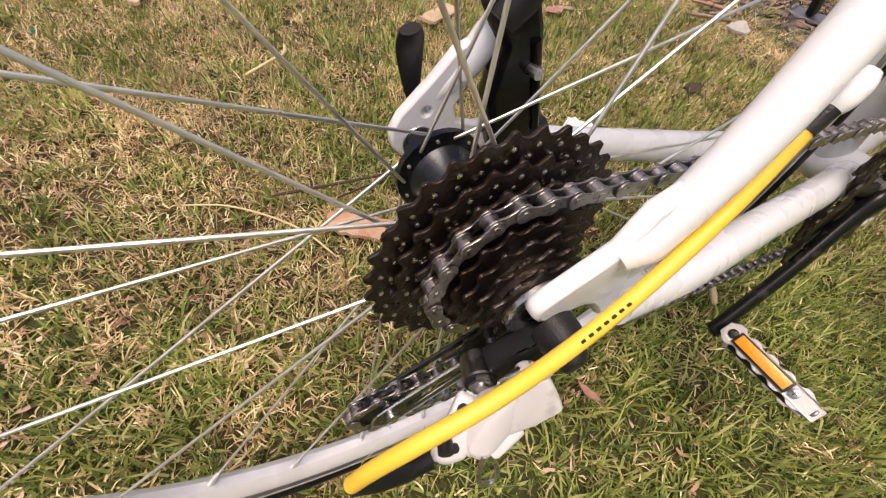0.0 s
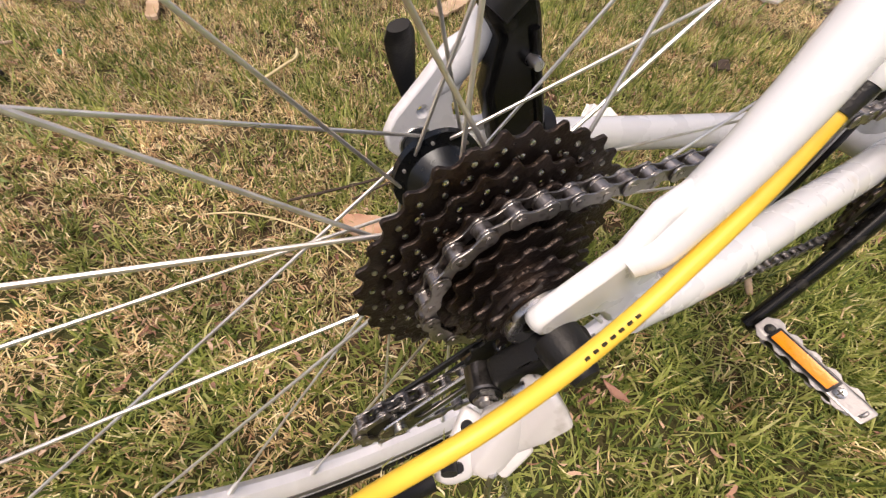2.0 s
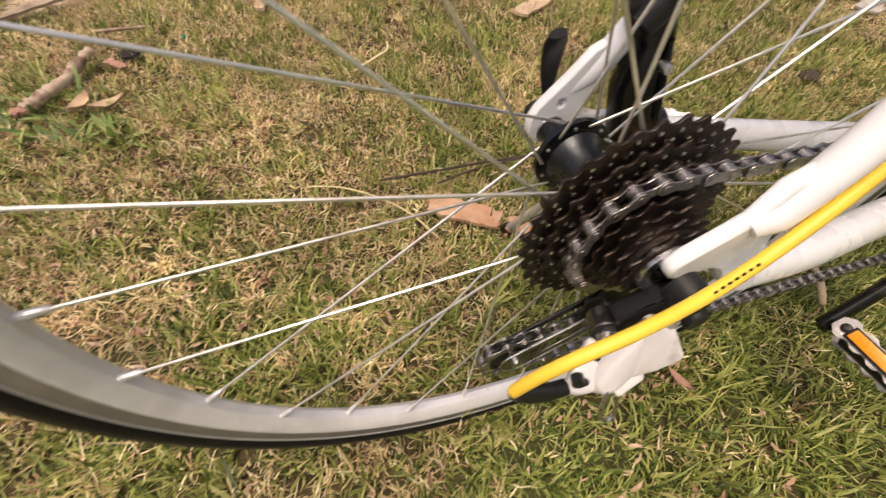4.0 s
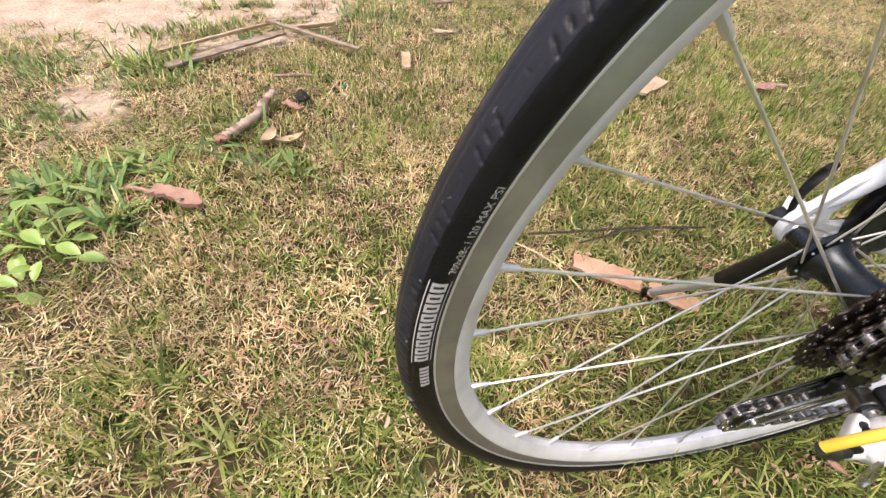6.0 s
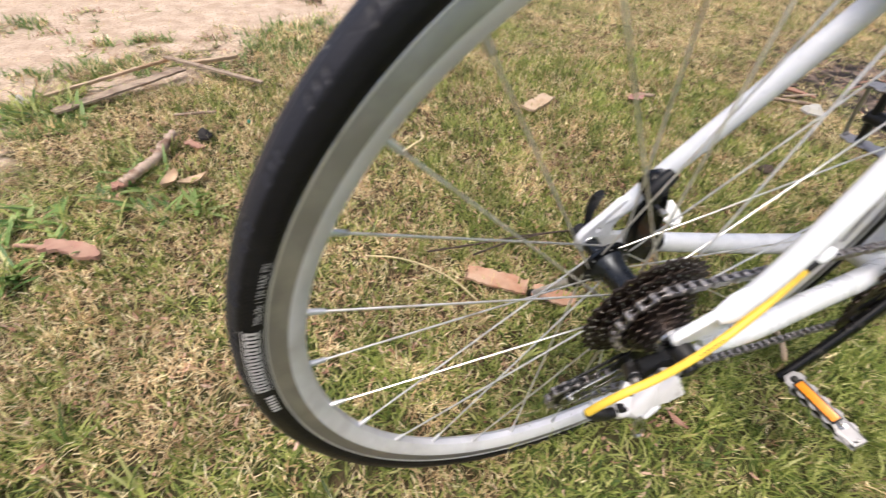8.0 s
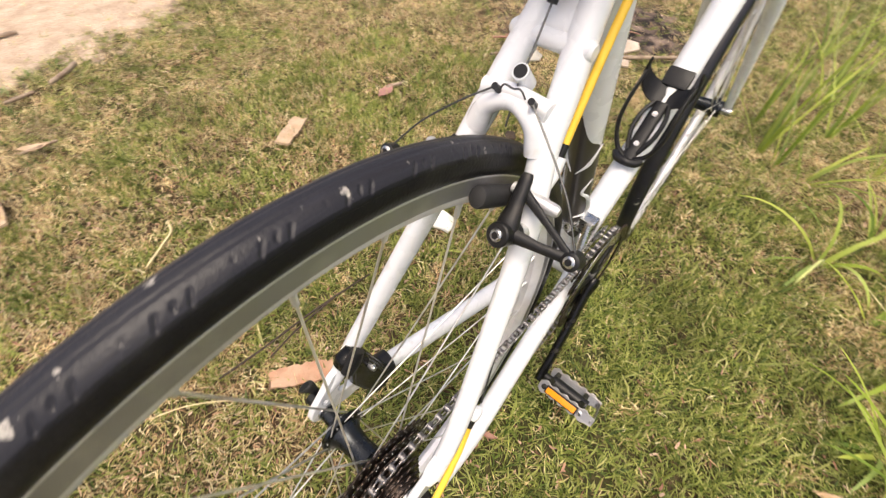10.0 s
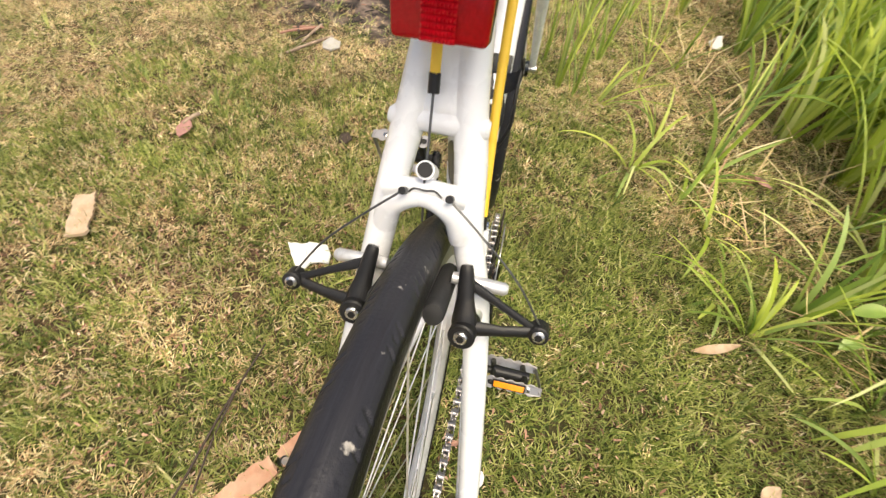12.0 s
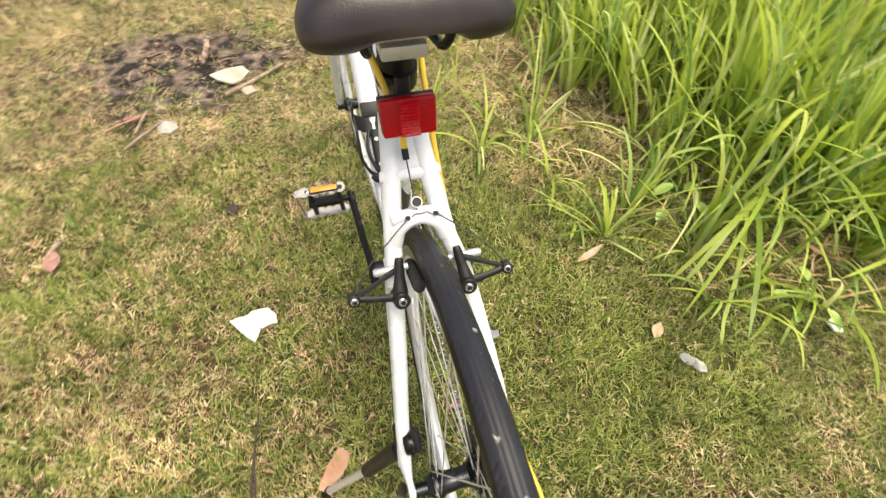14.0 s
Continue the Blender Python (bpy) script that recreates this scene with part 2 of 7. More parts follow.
def rod(bm, a, b, r, seg=12):
    return tube(bm, [a, b], r, seg)


def box(bm, centre, size, rot=None, bevel=0.0, seg=2):
    made = bmesh.ops.create_cube(bm, size=1.0)["verts"]
    m = Matrix.Translation(centre) @ (rot.to_4x4() if rot else Matrix()) @ Matrix.Diagonal((*size, 1))
    bmesh.ops.transform(bm, matrix=m, verts=made)
    if bevel:
        es = list({e for v in made for e in v.link_edges})
        bmesh.ops.bevel(bm, geom=es, offset=bevel, segments=seg, affect="EDGES", profile=0.6)
    return bm


def plate_mesh(name, outlines, thick, material, bevel=0.0):
    """A flat plate in its own xy plane from outlines (the first is the rim, the rest are holes), of real thickness."""
    cu = bpy.data.curves.new(name, "CURVE")
    cu.dimensions, cu.fill_mode, cu.extrude, cu.bevel_depth, cu.bevel_resolution = "2D", "BOTH", max(thick / 2 - bevel, 0.0), bevel, 1
    cu.offset = -bevel
    for pts in outlines:
        s = cu.splines.new("POLY")
        s.points.add(len(pts) - 1)
        for q, (x, y) in zip(s.points, pts):
            q.co = (x, y, 0, 1)
        s.use_cyclic_u = True
    ob = bpy.data.objects.new(name, cu)
    me = bpy.data.meshes.new_from_object(ob)
    me.name = name
    bpy.data.objects.remove(ob)
    bpy.data.curves.remove(cu)
    me.materials.clear()
    me.materials.append(material)
    return me


def circle_pts(x, y, r, n=12):
    return [(x + r * math.cos(2 * math.pi * k / n), y + r * math.sin(2 * math.pi * k / n)) for k in range(n)]


def text_mesh(words, size, material):
    cu = bpy.data.curves.new("print", "FONT")
    cu.body, cu.size, cu.extrude, cu.resolution_u = words, size, 0.0, 2
    ob = bpy.data.objects.new("print", cu)
    me = bpy.data.meshes.new_from_object(ob)
    bpy.data.objects.remove(ob)
    bpy.data.curves.remove(cu)
    me.materials.clear()
    me.materials.append(material)
    return me


# plates lie in xy; this stands them in the wheel's plane (x stays, y becomes up, thickness along the axle)
STAND = pose(0, 0, 0, 90, 0, 0)


# ---------------------------------------------------------------- the bicycle
# numbers below are from the rear axle's middle: x ahead, y to the bicycle's left, z up
BASE_X = 0.45
LEAN_LEFT = -2.59    # it leans a little onto its kickstand
bike = thing("bicycle", pose(BASE_X, 0, 0, LEAN_LEFT), "white hybrid bicycle with yellow cable housings parked on its kickstand", "bicycle")
OFF = pose(BASE_X, 0, 0, LEAN_LEFT).inverted() @ pose(0, 0, HZ, LEAN_LEFT)
SIZE = Matrix.Scale(0.978, 4)
BB = Vector((0.425, 0, -0.068))
SEAT_TOP = Vector((0.285, 0, 0.430))
FRONT_AXLE = Vector((0.976, -0.001, -0.019))


def bp(name, bm, material, label="", parent=None, at=None, smooth=40.0, full=False):
    """A part of the bicycle, or of one of its parts."""
    m = at if at is not None else Matrix()
    return part(name, bm, material, parent or bike, label, (OFF @ (m if full else SIZE @ m)) if parent is None else m, smooth)


# -- frame
def build_frame():
    bm = bmesh.new()
    lathe(bm, [(0.021, -0.034), (0.021, 0.034), (0.016, 0.036), (0.016, -0.036)], 28, BB)
    frame_ob = bp("frame", bm, WHITE, "glossy white aluminium frame with small scuffs")
    bm = tube(bmesh.new(), [BB, BB.lerp(SEAT_TOP, 0.5), SEAT_TOP], [0.0172, 0.0165, 0.0165], 24)
    bp("seat_tube", bm, WHITE, parent=frame_ob)
    # grey swoosh decal wrapped on the seat tube
    d = (SEAT_TOP - BB).normalized()
    side = Vector((0, 1, 0))
    back = d.cross(side)
    bm = bmesh.new()
    rows = []
    for k in range(33):
        a = 2 * math.pi * k / 32
        # the band ends in a slanting tongue above and a broken wave below
        hi = 0.300 + 0.040 * math.cos(a - 0.6) + 0.010 * math.sin(3 * a)
        lo = 0.118 + 0.014 * math.sin(2 * a + 0.5)
        rows.append([bm.verts.new(BB + d * (lo + (hi - lo) * j / 16) + (side * math.sin(a) + back * math.cos(a)) * (0.0176 - 0.0008 * j / 16)) for j in range(17)])
    for p, q in zip(rows, rows[1:]):
        for j in range(16):
            bm.faces.new((p[j], q[j], q[j + 1], p[j + 1]))
    bp("seat_tube_decal", bm, GREYDECAL, "dark grey decal band", parent=frame_ob)
    bm = bmesh.new()
    for s in (-1, 1):
        def on(h, deg, r=0.0182):
            a = radians(deg)
            return BB + d * h + (side * math.sin(a) * s + back * math.cos(a)) * r
        path = curve_pts([on(0.120, 20), on(0.145, 60), on(0.172, 95), on(0.200, 75), on(0.215, 45), on(0.235, 80)], 20)
        tube(bm, curve_pts([on(0.150, 110), on(0.162, 70), on(0.160, 30)], 8), [0.0022, 0.0026, 0.0008], 6)
        tube(bm, curve_pts([on(0.250, 10), on(0.268, 50), on(0.290, 95)], 8), [0.0006, 0.0022, 0.0006], 6)
        tube(bm, path, [0.0008, 0.0026, 0.0028, 0.0022, 0.0008], 6)
    bp("seat_tube_flourish", bm, WHITE, "pale curl in the decal", parent=frame_ob)
    head_low, head_top = Vector((0.825, 0, 0.300)), Vector((0.787, 0, 0.425))
    bm = tube(bmesh.new(), [BB + Vector((0.005, 0, 0.004)), Vector((0.62, 0, 0.088)), head_low.lerp(head_top, 0.2)], [0.0205, 0.021, 0.0215], 24)
    bp("down_tube", bm, WHITE, parent=frame_ob)
    bm = tube(bmesh.new(), [SEAT_TOP - d * 0.035, head_low.lerp(head_top, 0.78)], [0.0165, 0.018], 24)
    bp("top_tube", bm, WHITE, parent=frame_ob)
    bm = tube(bmesh.new(), [head_low, head_top], 0.0225, 24)
    bp("head_tube", bm, WHITE, parent=frame_ob)
    bm = tube(bmesh.new(), [SEAT_TOP - d * 0.012, SEAT_TOP + d * 0.006], 0.0205, 24)
    bp("seat_clamp", bm, BLACK, "black seat clamp collar", parent=frame_ob)
    for s in (-1, 1):
        # oval stays; the upper ends run a little to the left of the wheel's plane
        rows = [(0.0205, 0.0708, 0.0325), (0.0258, 0.0709, 0.0362), (0.0346, 0.0712, 0.0442), (0.0616, 0.0692, 0.0855), (0.1158, 0.0563, 0.1704), (0.1648, 0.0420, 0.2444)] if s < 0 else [(0.004, 0.0690, 0.0215), (0.014, 0.0692, 0.0290), (0.030, 0.0688, 0.0430), (0.060, 0.0635, 0.0875), (0.116, 0.0500, 0.172), (0.166, 0.0392, 0.245)]
        top = [(0.193, 0.0325, 0.288), (0.217, 0.0265, 0.325), (0.240, 0.0200, 0.360), (0.266, 0.0145, 0.398)] if s > 0 else [(0.193, 0.0272, 0.288), (0.217, 0.0212, 0.325), (0.240, 0.0142, 0.360), (0.266, 0.0095, 0.398)]
        bm = tube(bmesh.new(), curve_pts([(x, s * y, z) for x, y, z in rows + top], 35), [0.0054, 0.0074, 0.0085, 0.0086, 0.0090, 0.0095, 0.0102, 0.0107, 0.0110, 0.0110, 0.0110] if s < 0 else [0.0040, 0.0060, 0.0088, 0.0100, 0.0106, 0.0110, 0.0114, 0.0118, 0.0120, 0.0120, 0.0120], 20, squash=(0.88 if s > 0 else 1.0, (0, 1, 0)))
        bp("seatstay", bm, WHITE, parent=frame_ob)
        bm = tube(bmesh.new(), curve_pts([(0.036, -0.0745, -0.004), (0.10, -0.0690, -0.0145), (0.22, -0.0530, -0.034), (0.33, -0.0390, -0.053), (0.410, -0.027, -0.066)] if s < 0 else [(0.036, 0.0720, -0.008), (0.10, 0.0640, -0.0215), (0.22, 0.0485, -0.041), (0.33, 0.0355, -0.058), (0.410, 0.025, -0.068)], 22), [0.0100, 0.0124, 0.0138, 0.0152, 0.0155], 18, squash=(0.86, (0, 1, 0)))
        bp("chainstay", bm, WHITE, parent=frame_ob)
        # dropout: a forged hook plate that joins both stays and hangs over the axle
        rim = [(0.042, 0.064), (0.026, 0.056), (0.019, 0.0385), (0.010, 0.0325), (0.0000, 0.0265), (-0.0075, 0.0220), (-0.0128, 0.0170), (-0.0130, 0.0122), (-0.0095, 0.0070), (-0.0045, 0.0042), (0.001, 0.0038), (0.008, 0.005), (0.0141, 0.005), (0.0205, 0.002), (0.026, -0.004), (0.031, -0.012), (0.045, -0.016), (0.058, -0.008), (0.056, 0.006), (0.047, 0.012), (0.043, 0.022), (0.047, 0.036), (0.058, 0.050)]
        shapes = [rim]
        if s > 0:
            shapes = [[(0.034, 0.058), (0.020, 0.052), (0.0085, 0.0390), (-0.002, 0.0285), (-0.012, 0.0185), (-0.0172, 0.0089), (-0.0165, -0.001), (-0.010, -0.009), (0.002, -0.012), (0.016, -0.012), (0.031, -0.017), (0.045, -0.018), (0.058, -0.010), (0.056, 0.003), (0.040, 0.0040), (0.0250, 0.0085), (0.0225, 0.0190), (0.030, 0.033), (0.045, 0.050)], circle_pts(0.0043, 0.0190, 0.0030, 12)]
        me = plate_mesh("dropout", shapes, 0.0084 if s < 0 else 0.0080, WHITE, 0.0026 if s < 0 else 0.0014)
        bp("dropout", me, WHITE, parent=frame_ob, at=Matrix.Translation((0, s * 0.0685, 0)) @ STAND)
    # brake bridge: an arch between the stays with a cable hanger eye, and the flat bridge above
    arch = curve_pts([(0.190, 0.0310, 0.289), (0.192, 0.0255, 0.305), (0.193, 0.0150, 0.3135), (0.194, 0.0040, 0.3160), (0.193, -0.0070, 0.3135), (0.192, -0.0175, 0.305), (0.190, -0.0235, 0.289)], 24)
    bm = tube(bmesh.new(), arch, [0.0092, 0.0080, 0.0068, 0.0062, 0.0068, 0.0080, 0.0092], 16)
    bp("brake_bridge", bm, WHITE, parent=frame_ob)
    bm = tube(bmesh.new(), [(0.1985, 0.0300, 0.3165), (0.1985, 0.0035, 0.3205), (0.1985, -0.0230, 0.3165)], [0.0090, 0.0076, 0.0090], 14, squash=(0.8, (0.7, 0, 0.7)))
    bp("bridge_web", bm, WHITE, parent=frame_ob)
    bm = box(bmesh.new(), (0.2490, 0.0040, 0.3730), (0.016, 0.040, 0.058), Matrix.Rotation(radians(33), 3, "Y"), 0.006, 3)
    bp("upper_bridge", bm, WHITE, parent=frame_ob)
    bm = tube(bmesh.new(), [(0.2300, 0.0345, 0.3475), (0.2295, 0.0315, 0.3475), (0.2290, -0.0265, 0.3475), (0.2290, -0.0290, 0.3475)], [0.0050, 0.0072, 0.0072, 0.0050], 14)
    bp("cross_bridge", bm, WHITE, parent=frame_ob)
    bm = bmesh.new()
    tube(bm, [(0.209, 0.0035, 0.3235), (0.1965, 0.0035, 0.3370)], 0.0058, 20)
    bp("hanger_eye", bm, WHITE, parent=frame_ob)
    # The eye is solid; a black plug paints the shade of its bore.
    bm = tube(bmesh.new(), [(0.20, 0.0035, 0.3330), (0.1960, 0.0035, 0.3376)], 0.0047, 16)
    bp("hanger_bore_plug", bm, BLACK, "black plug drawn for the shaded bore", parent=frame_ob)
    for y in (-0.0140, 0.0152):
        bm = tube(bmesh.new(), [(0.193, y, 0.3205), (0.1858, y, 0.3272)], 0.0025, 12)
        bp("bridge_ferrule", bm, BLACK, parent=frame_ob)
    # cable stops on the right seatstay
    bm = bmesh.new()
    tube(bm, curve_pts([(0.0783, -0.0750, 0.0884), (0.0815, -0.0750, 0.0935), (0.0855, -0.0744, 0.0998)], 6), [0.0036, 0.0044, 0.0046, 0.0046, 0.0044, 0.0030], 14)
    bp("cable_stop", bm, WHITE, parent=frame_ob)
    bm = bmesh.new()
    tube(bm, [(0.190, -0.0370, 0.262), (0.1965, -0.0362, 0.272), (0.2045, -0.0350, 0.2845)], [0.0030, 0.0054, 0.0054], 12)
    bp("cable_stop", bm, WHITE, parent=frame_ob)
    bm = tube(bmesh.new(), [(0.0888, -0.0742, 0.1049), (0.190, -0.0370, 0.262)], 0.0008, 6)
    bp("bare_gear_wire", bm, CABLE, parent=frame_ob)
    # canti bosses
    for s in (-1, 1):
        bm = tube(bmesh.new(), [(0.166, s * 0.043, 0.243), (0.146, s * 0.0385, 0.2535)], 0.0068, 14)
        bp("brake_boss", bm, ALU, parent=frame_ob)
    return frame_ob


build_frame()


# -- wheels
def tyre_mesh(steps):
    """The casing's round section turned about the axle, with groups of slanted grooves sunk into both shoulders and a fine line beside the crown."""
    sec = np.concatenate([np.linspace(-128, -66, 6)[:-1], np.linspace(-66, 66, 34), np.linspace(66, 128, 6)[1:]])
    ang = np.linspace(0, 360, steps, endpoint=False)
    A, S = np.meshgrid(ang, np.radians(sec), indexing="ij")
    side = 0.0141 * np.abs(S)
    depth = np.zeros_like(A)
    if steps > 1000:
        turn = A - 0.95 * (side - 0.0045) / 0.0085 + np.where(S > 0, 3.6, 0.0)
        within = np.clip((side - 0.0078) / 0.0014, 0, 1) * np.clip((0.0152 - side) / 0.0014, 0, 1)
        for at, long in ((0.6, 1.0), (1.75, 0.8), (2.9, 1.0), (4.9, 0.55)):
            gap = np.abs((turn - at + 3.6) % 7.2 - 3.6)
            reach = np.clip((0.0038 + 0.0108 * long - side) / 0.0012, 0, 1)
            depth = np.maximum(depth, 0.0012 * np.clip(1.9 - gap / 0.10, 0, 1) * within * reach)
        depth = np.maximum(depth, 0.0005 * np.clip(1.4 - np.abs(side - 0.0031) / 0.0006, 0, 1))
        depth = np.maximum(depth, 0.0006 * np.clip(1.3 - np.abs(side - 0.0195) / 0.0007, 0, 1))
    rad = 0.3252 + (0.0140 - depth) * np.cos(S)
    co = np.stack([rad * np.cos(np.radians(A)), (0.0142 - depth) * np.sin(S), rad * np.sin(np.radians(A))], -1).reshape(-1, 3)
    m = len(sec)
    i = np.arange(steps * m).reshape(steps, m)
    j = np.roll(i, -1, 0)
    quads = np.stack([i, np.roll(i, -1, 1), np.roll(j, -1, 1), j], -1).reshape(-1, 4)
    me = bpy.data.meshes.new("tyre")
    me.from_pydata(co.tolist(), [], quads.tolist())
    me.polygons.foreach_set("use_smooth", [True] * len(me.polygons))
    me.materials.append(TYRE)
    return me


def build_wheel(name, at, spokes, first, rear, label):
    rim_profile = [(0.3160, -0.0108), (0.3035, -0.0110), (0.3010, -0.0100), (0.2955, -0.0070), (0.2925, -0.0035), (0.2925, 0.0035), (0.2955, 0.0070), (0.3010, 0.0100), (0.3035, 0.0110), (0.3160, 0.0108), (0.3168, 0.0098), (0.3150, 0.0088), (0.3080, 0.0080), (0.3080, -0.0080), (0.3150, -0.0088), (0.3168, -0.0098)]
    wheel = bp(name, lathe(bmesh.new(), rim_profile, 144), RIM, label, at=at, smooth=25, full=True)
    for s in (-1, 1):
        ring = [(0.3040, s * 0.0108), (0.3042, s * 0.01135), (0.3150, s * 0.01120), (0.3166, s * 0.0106), (0.3172, s * 0.0098), (0.3150, s * 0.0100)]
        bp("brake_track", lathe(bmesh.new(), ring if s > 0 else ring[::-1], 144), TRACK, "brighter machined brake track", wheel, smooth=25)
    for s in (-1, 1):
        # Brighter alloy on the flange paints in the highlight line along the rim's edge.
        bead = [(0.3160, s * 0.0104), (0.3160, s * 0.0117), (0.3171, s * 0.0119), (0.3178, s * 0.0114), (0.3178, s * 0.0104)]
        bp("rim_flange", lathe(bmesh.new(), bead, 144), ALU, "rounded rim flange in brighter alloy that draws its highlight", wheel, smooth=60)
    bp("tyre", tyre_mesh(2800 if rear else 160), TYRE, "black road tyre with slanted grooves, dust and painted sheen on the tread", wheel)
    yl, yr, fr = (0.0345, -0.0190, 0.0255) if rear else (0.034, -0.034, 0.021)
    hub = [(0.0045, yl + 0.030), (0.0085, yl + 0.030), (0.0085, yl + 0.012), (0.013, yl + 0.010), (0.017, yl + 0.003), (fr, yl + 0.002), (fr, yl - 0.002), (0.019, yl - 0.004), (0.0145, yl - 0.011), (0.0130, (yl + yr) / 2), (0.0145, yr + 0.010), (0.021, yr + 0.004), (fr + 0.001, yr + 0.002), (fr + 0.001, yr - 0.002), (0.017, yr - 0.004), (0.017, yr - 0.012), (0.0045, yr - 0.014)]
    bp("hub", lathe(bmesh.new(), hub, 40), HUBM, "dark anodised hub shell", wheel)
    if rear:
        bp("axle_nut", lathe(bmesh.new(), [(0.004, 0.062), (0.0100, 0.062), (0.0108, 0.064), (0.0108, 0.0695), (0.004, 0.0695)], 18), STEEL, "bright locknut", wheel)
        bp("axle_cone", lathe(bmesh.new(), [(0.004, 0.054), (0.0078, 0.054), (0.0078, 0.062), (0.004, 0.062)], 18), STEEL, "bright cone", wheel)
    r_rim, r_hole = 0.2935, fr - 0.0032
    for k in range(spokes):
        th = radians(first + 360.0 / spokes * k)
        left = k % 2 == 0
        sign = (-1, 1, 1, -1)[k % 4]
        ah = th + radians(51.4 * sign)
        y = (yl if left else yr) + (0.003 if (k // 2) % 2 else -0.003)
        a = Vector((-r_rim * math.cos(th), 0.0015 * (1 if left else -1), r_rim * math.sin(th)))
        h = Vector((-r_hole * math.cos(ah), y, r_hole * math.sin(ah)))
        inner = Vector((-r_hole * math.cos(ah), (yl if left else yr) + (-0.004 if y > (yl if left else yr) else 0.004), r_hole * math.sin(ah)))
        bm = tube(bmesh.new(), [a, h + (a - h).normalized() * 0.004, h, inner], 0.00095, 8)
        sp = bp("spoke", bm, SPOKE, parent=wheel)
        d = (h - a).normalized()
        bp("nipple", tube(bmesh.new(), [a - d * 0.001, a + d * 0.004, a + d * 0.012, a + d * 0.0135], [0.0027, 0.0023, 0.0021, 0.0012], 8), ALU, "bright spoke nipple", wheel)
    return wheel


rear_wheel = build_wheel("rear_wheel", Matrix(), 28, 1.0, True, "rear wheel with a satin silver alloy rim")
TURNED = pose(0, 0, 0, 0.0, 0, 4.0)
STEER = Matrix.Translation(FRONT_AXLE) @ TURNED
build_wheel("front_wheel", Matrix.Translation(FRONT_AXLE * 0.978) @ TURNED, 28, 4.0, False, "front wheel with a satin silver alloy rim turned slightly")


# print on the tyre's side, wrapped on the casing
def on_sidewall(deg, r):
    a = radians(deg)
    c = max(-1.0, min(1.0, (r - 0.3252) / 0.0140))
    y = -0.0142 * math.sin(math.acos(c)) - 0.00025
    return Vector((-r * math.cos(a), y, r * math.sin(a)))


def tyre_bar(bm, d0, d1, r0, r1, n=4):
    rows = []
    for i in range(n + 1):
        d = d0 + (d1 - d0) * i / n
        rows.append([bm.verts.new(on_sidewall(d, r0 + (r1 - r0) * j / 4)) for j in range(5)])
    for a, b in zip(rows, rows[1:]):
        for j in range(4):
            bm.faces.new((a[j], b[j], b[j + 1], a[j + 1]))


def build_print():
    for i in range(9):
        bm = bmesh.new()
        d = 1.6 + 1.38 * i
        tyre_bar(bm, d, d + 0.40, 0.3212, 0.3292)
        tyre_bar(bm, d + 0.72, d + 1.12, 0.3212, 0.3292)
        tyre_bar(bm, d + 0.40, d + 0.72, 0.3212, 0.3226, 2)
        tyre_bar(bm, d + 0.40, d + 0.72, 0.3278, 0.3292, 2)
        bp("logo_bar", bm, PRINT, "hollow white block printed on the tyre", rear_wheel)
    bm = bmesh.new()
    tyre_bar(bm, 1.4, 14.0, 0.3193, 0.3199, 16)
    tyre_bar(bm, 1.4, 14.0, 0.3304, 0.3310, 16)
    bp("logo_outline", bm, PRINT, "white lines printed on the tyre", rear_wheel)
    for i in range(6):
        bm = bmesh.new()
        tyre_bar(bm, -3.9 + 0.72 * i, -3.9 + 0.72 * i + 0.5, 0.3205, 0.3262, 2)
        bp("maker_bar", bm, PRINT, "small white bar printed on the tyre", rear_wheel)
    me = text_mesh("700x28c / 120 MAX PSI", 0.0062, PRINT)
    xs = [v.co.x for v in me.vertices]
    x0, x1 = min(xs), max(xs)
    for v in me.vertices:
        deg = 15.0 + (23.9 - 15.0) * (v.co.x - x0) / (x1 - x0)
        v.co = on_sidewall(deg, 0.3196 + v.co.y * 0.95)
    bp("tyre_size_print", me, PRINT, "raised tyre size lettering", rear_wheel)


build_print()


# -- cassette
def gear_outline(teeth, tip_cut=0.0):
    """A sprocket's rim: rounded hooks between roller seats, every third one clipped as on shifting cogs."""
    pitch_r = 0.0127 / (2 * math.sin(math.pi / teeth))
    root, tip = pitch_r - 0.0027, pitch_r + 0.0013
    pts = []
    for k in range(teeth):
        a0 = 2 * math.pi * k / teeth
        st = 2 * math.pi / teeth
        tp = tip - (0.0013 if k % 4 == 1 else 0.0)
        for f, r in ((0.0, root), (0.14, root + 0.0003), (0.24, root + 0.0012), (0.31, root + 0.0024), (0.37, tp - 0.0007), (0.42, tp), (0.56, tp), (0.62, tp - 0.0008), (0.69, root + 0.0024), (0.76, root + 0.0012), (0.86, root + 0.0003)):
            pts.append((r * math.cos(a0 + st * f), r * math.sin(a0 + st * f)))
    return pts, pitch_r


COGS = [32, 27, 23, 20, 17, 15, 13, 11]
COG_Y = [-0.0262 - 0.0047 * i for i in range(8)]


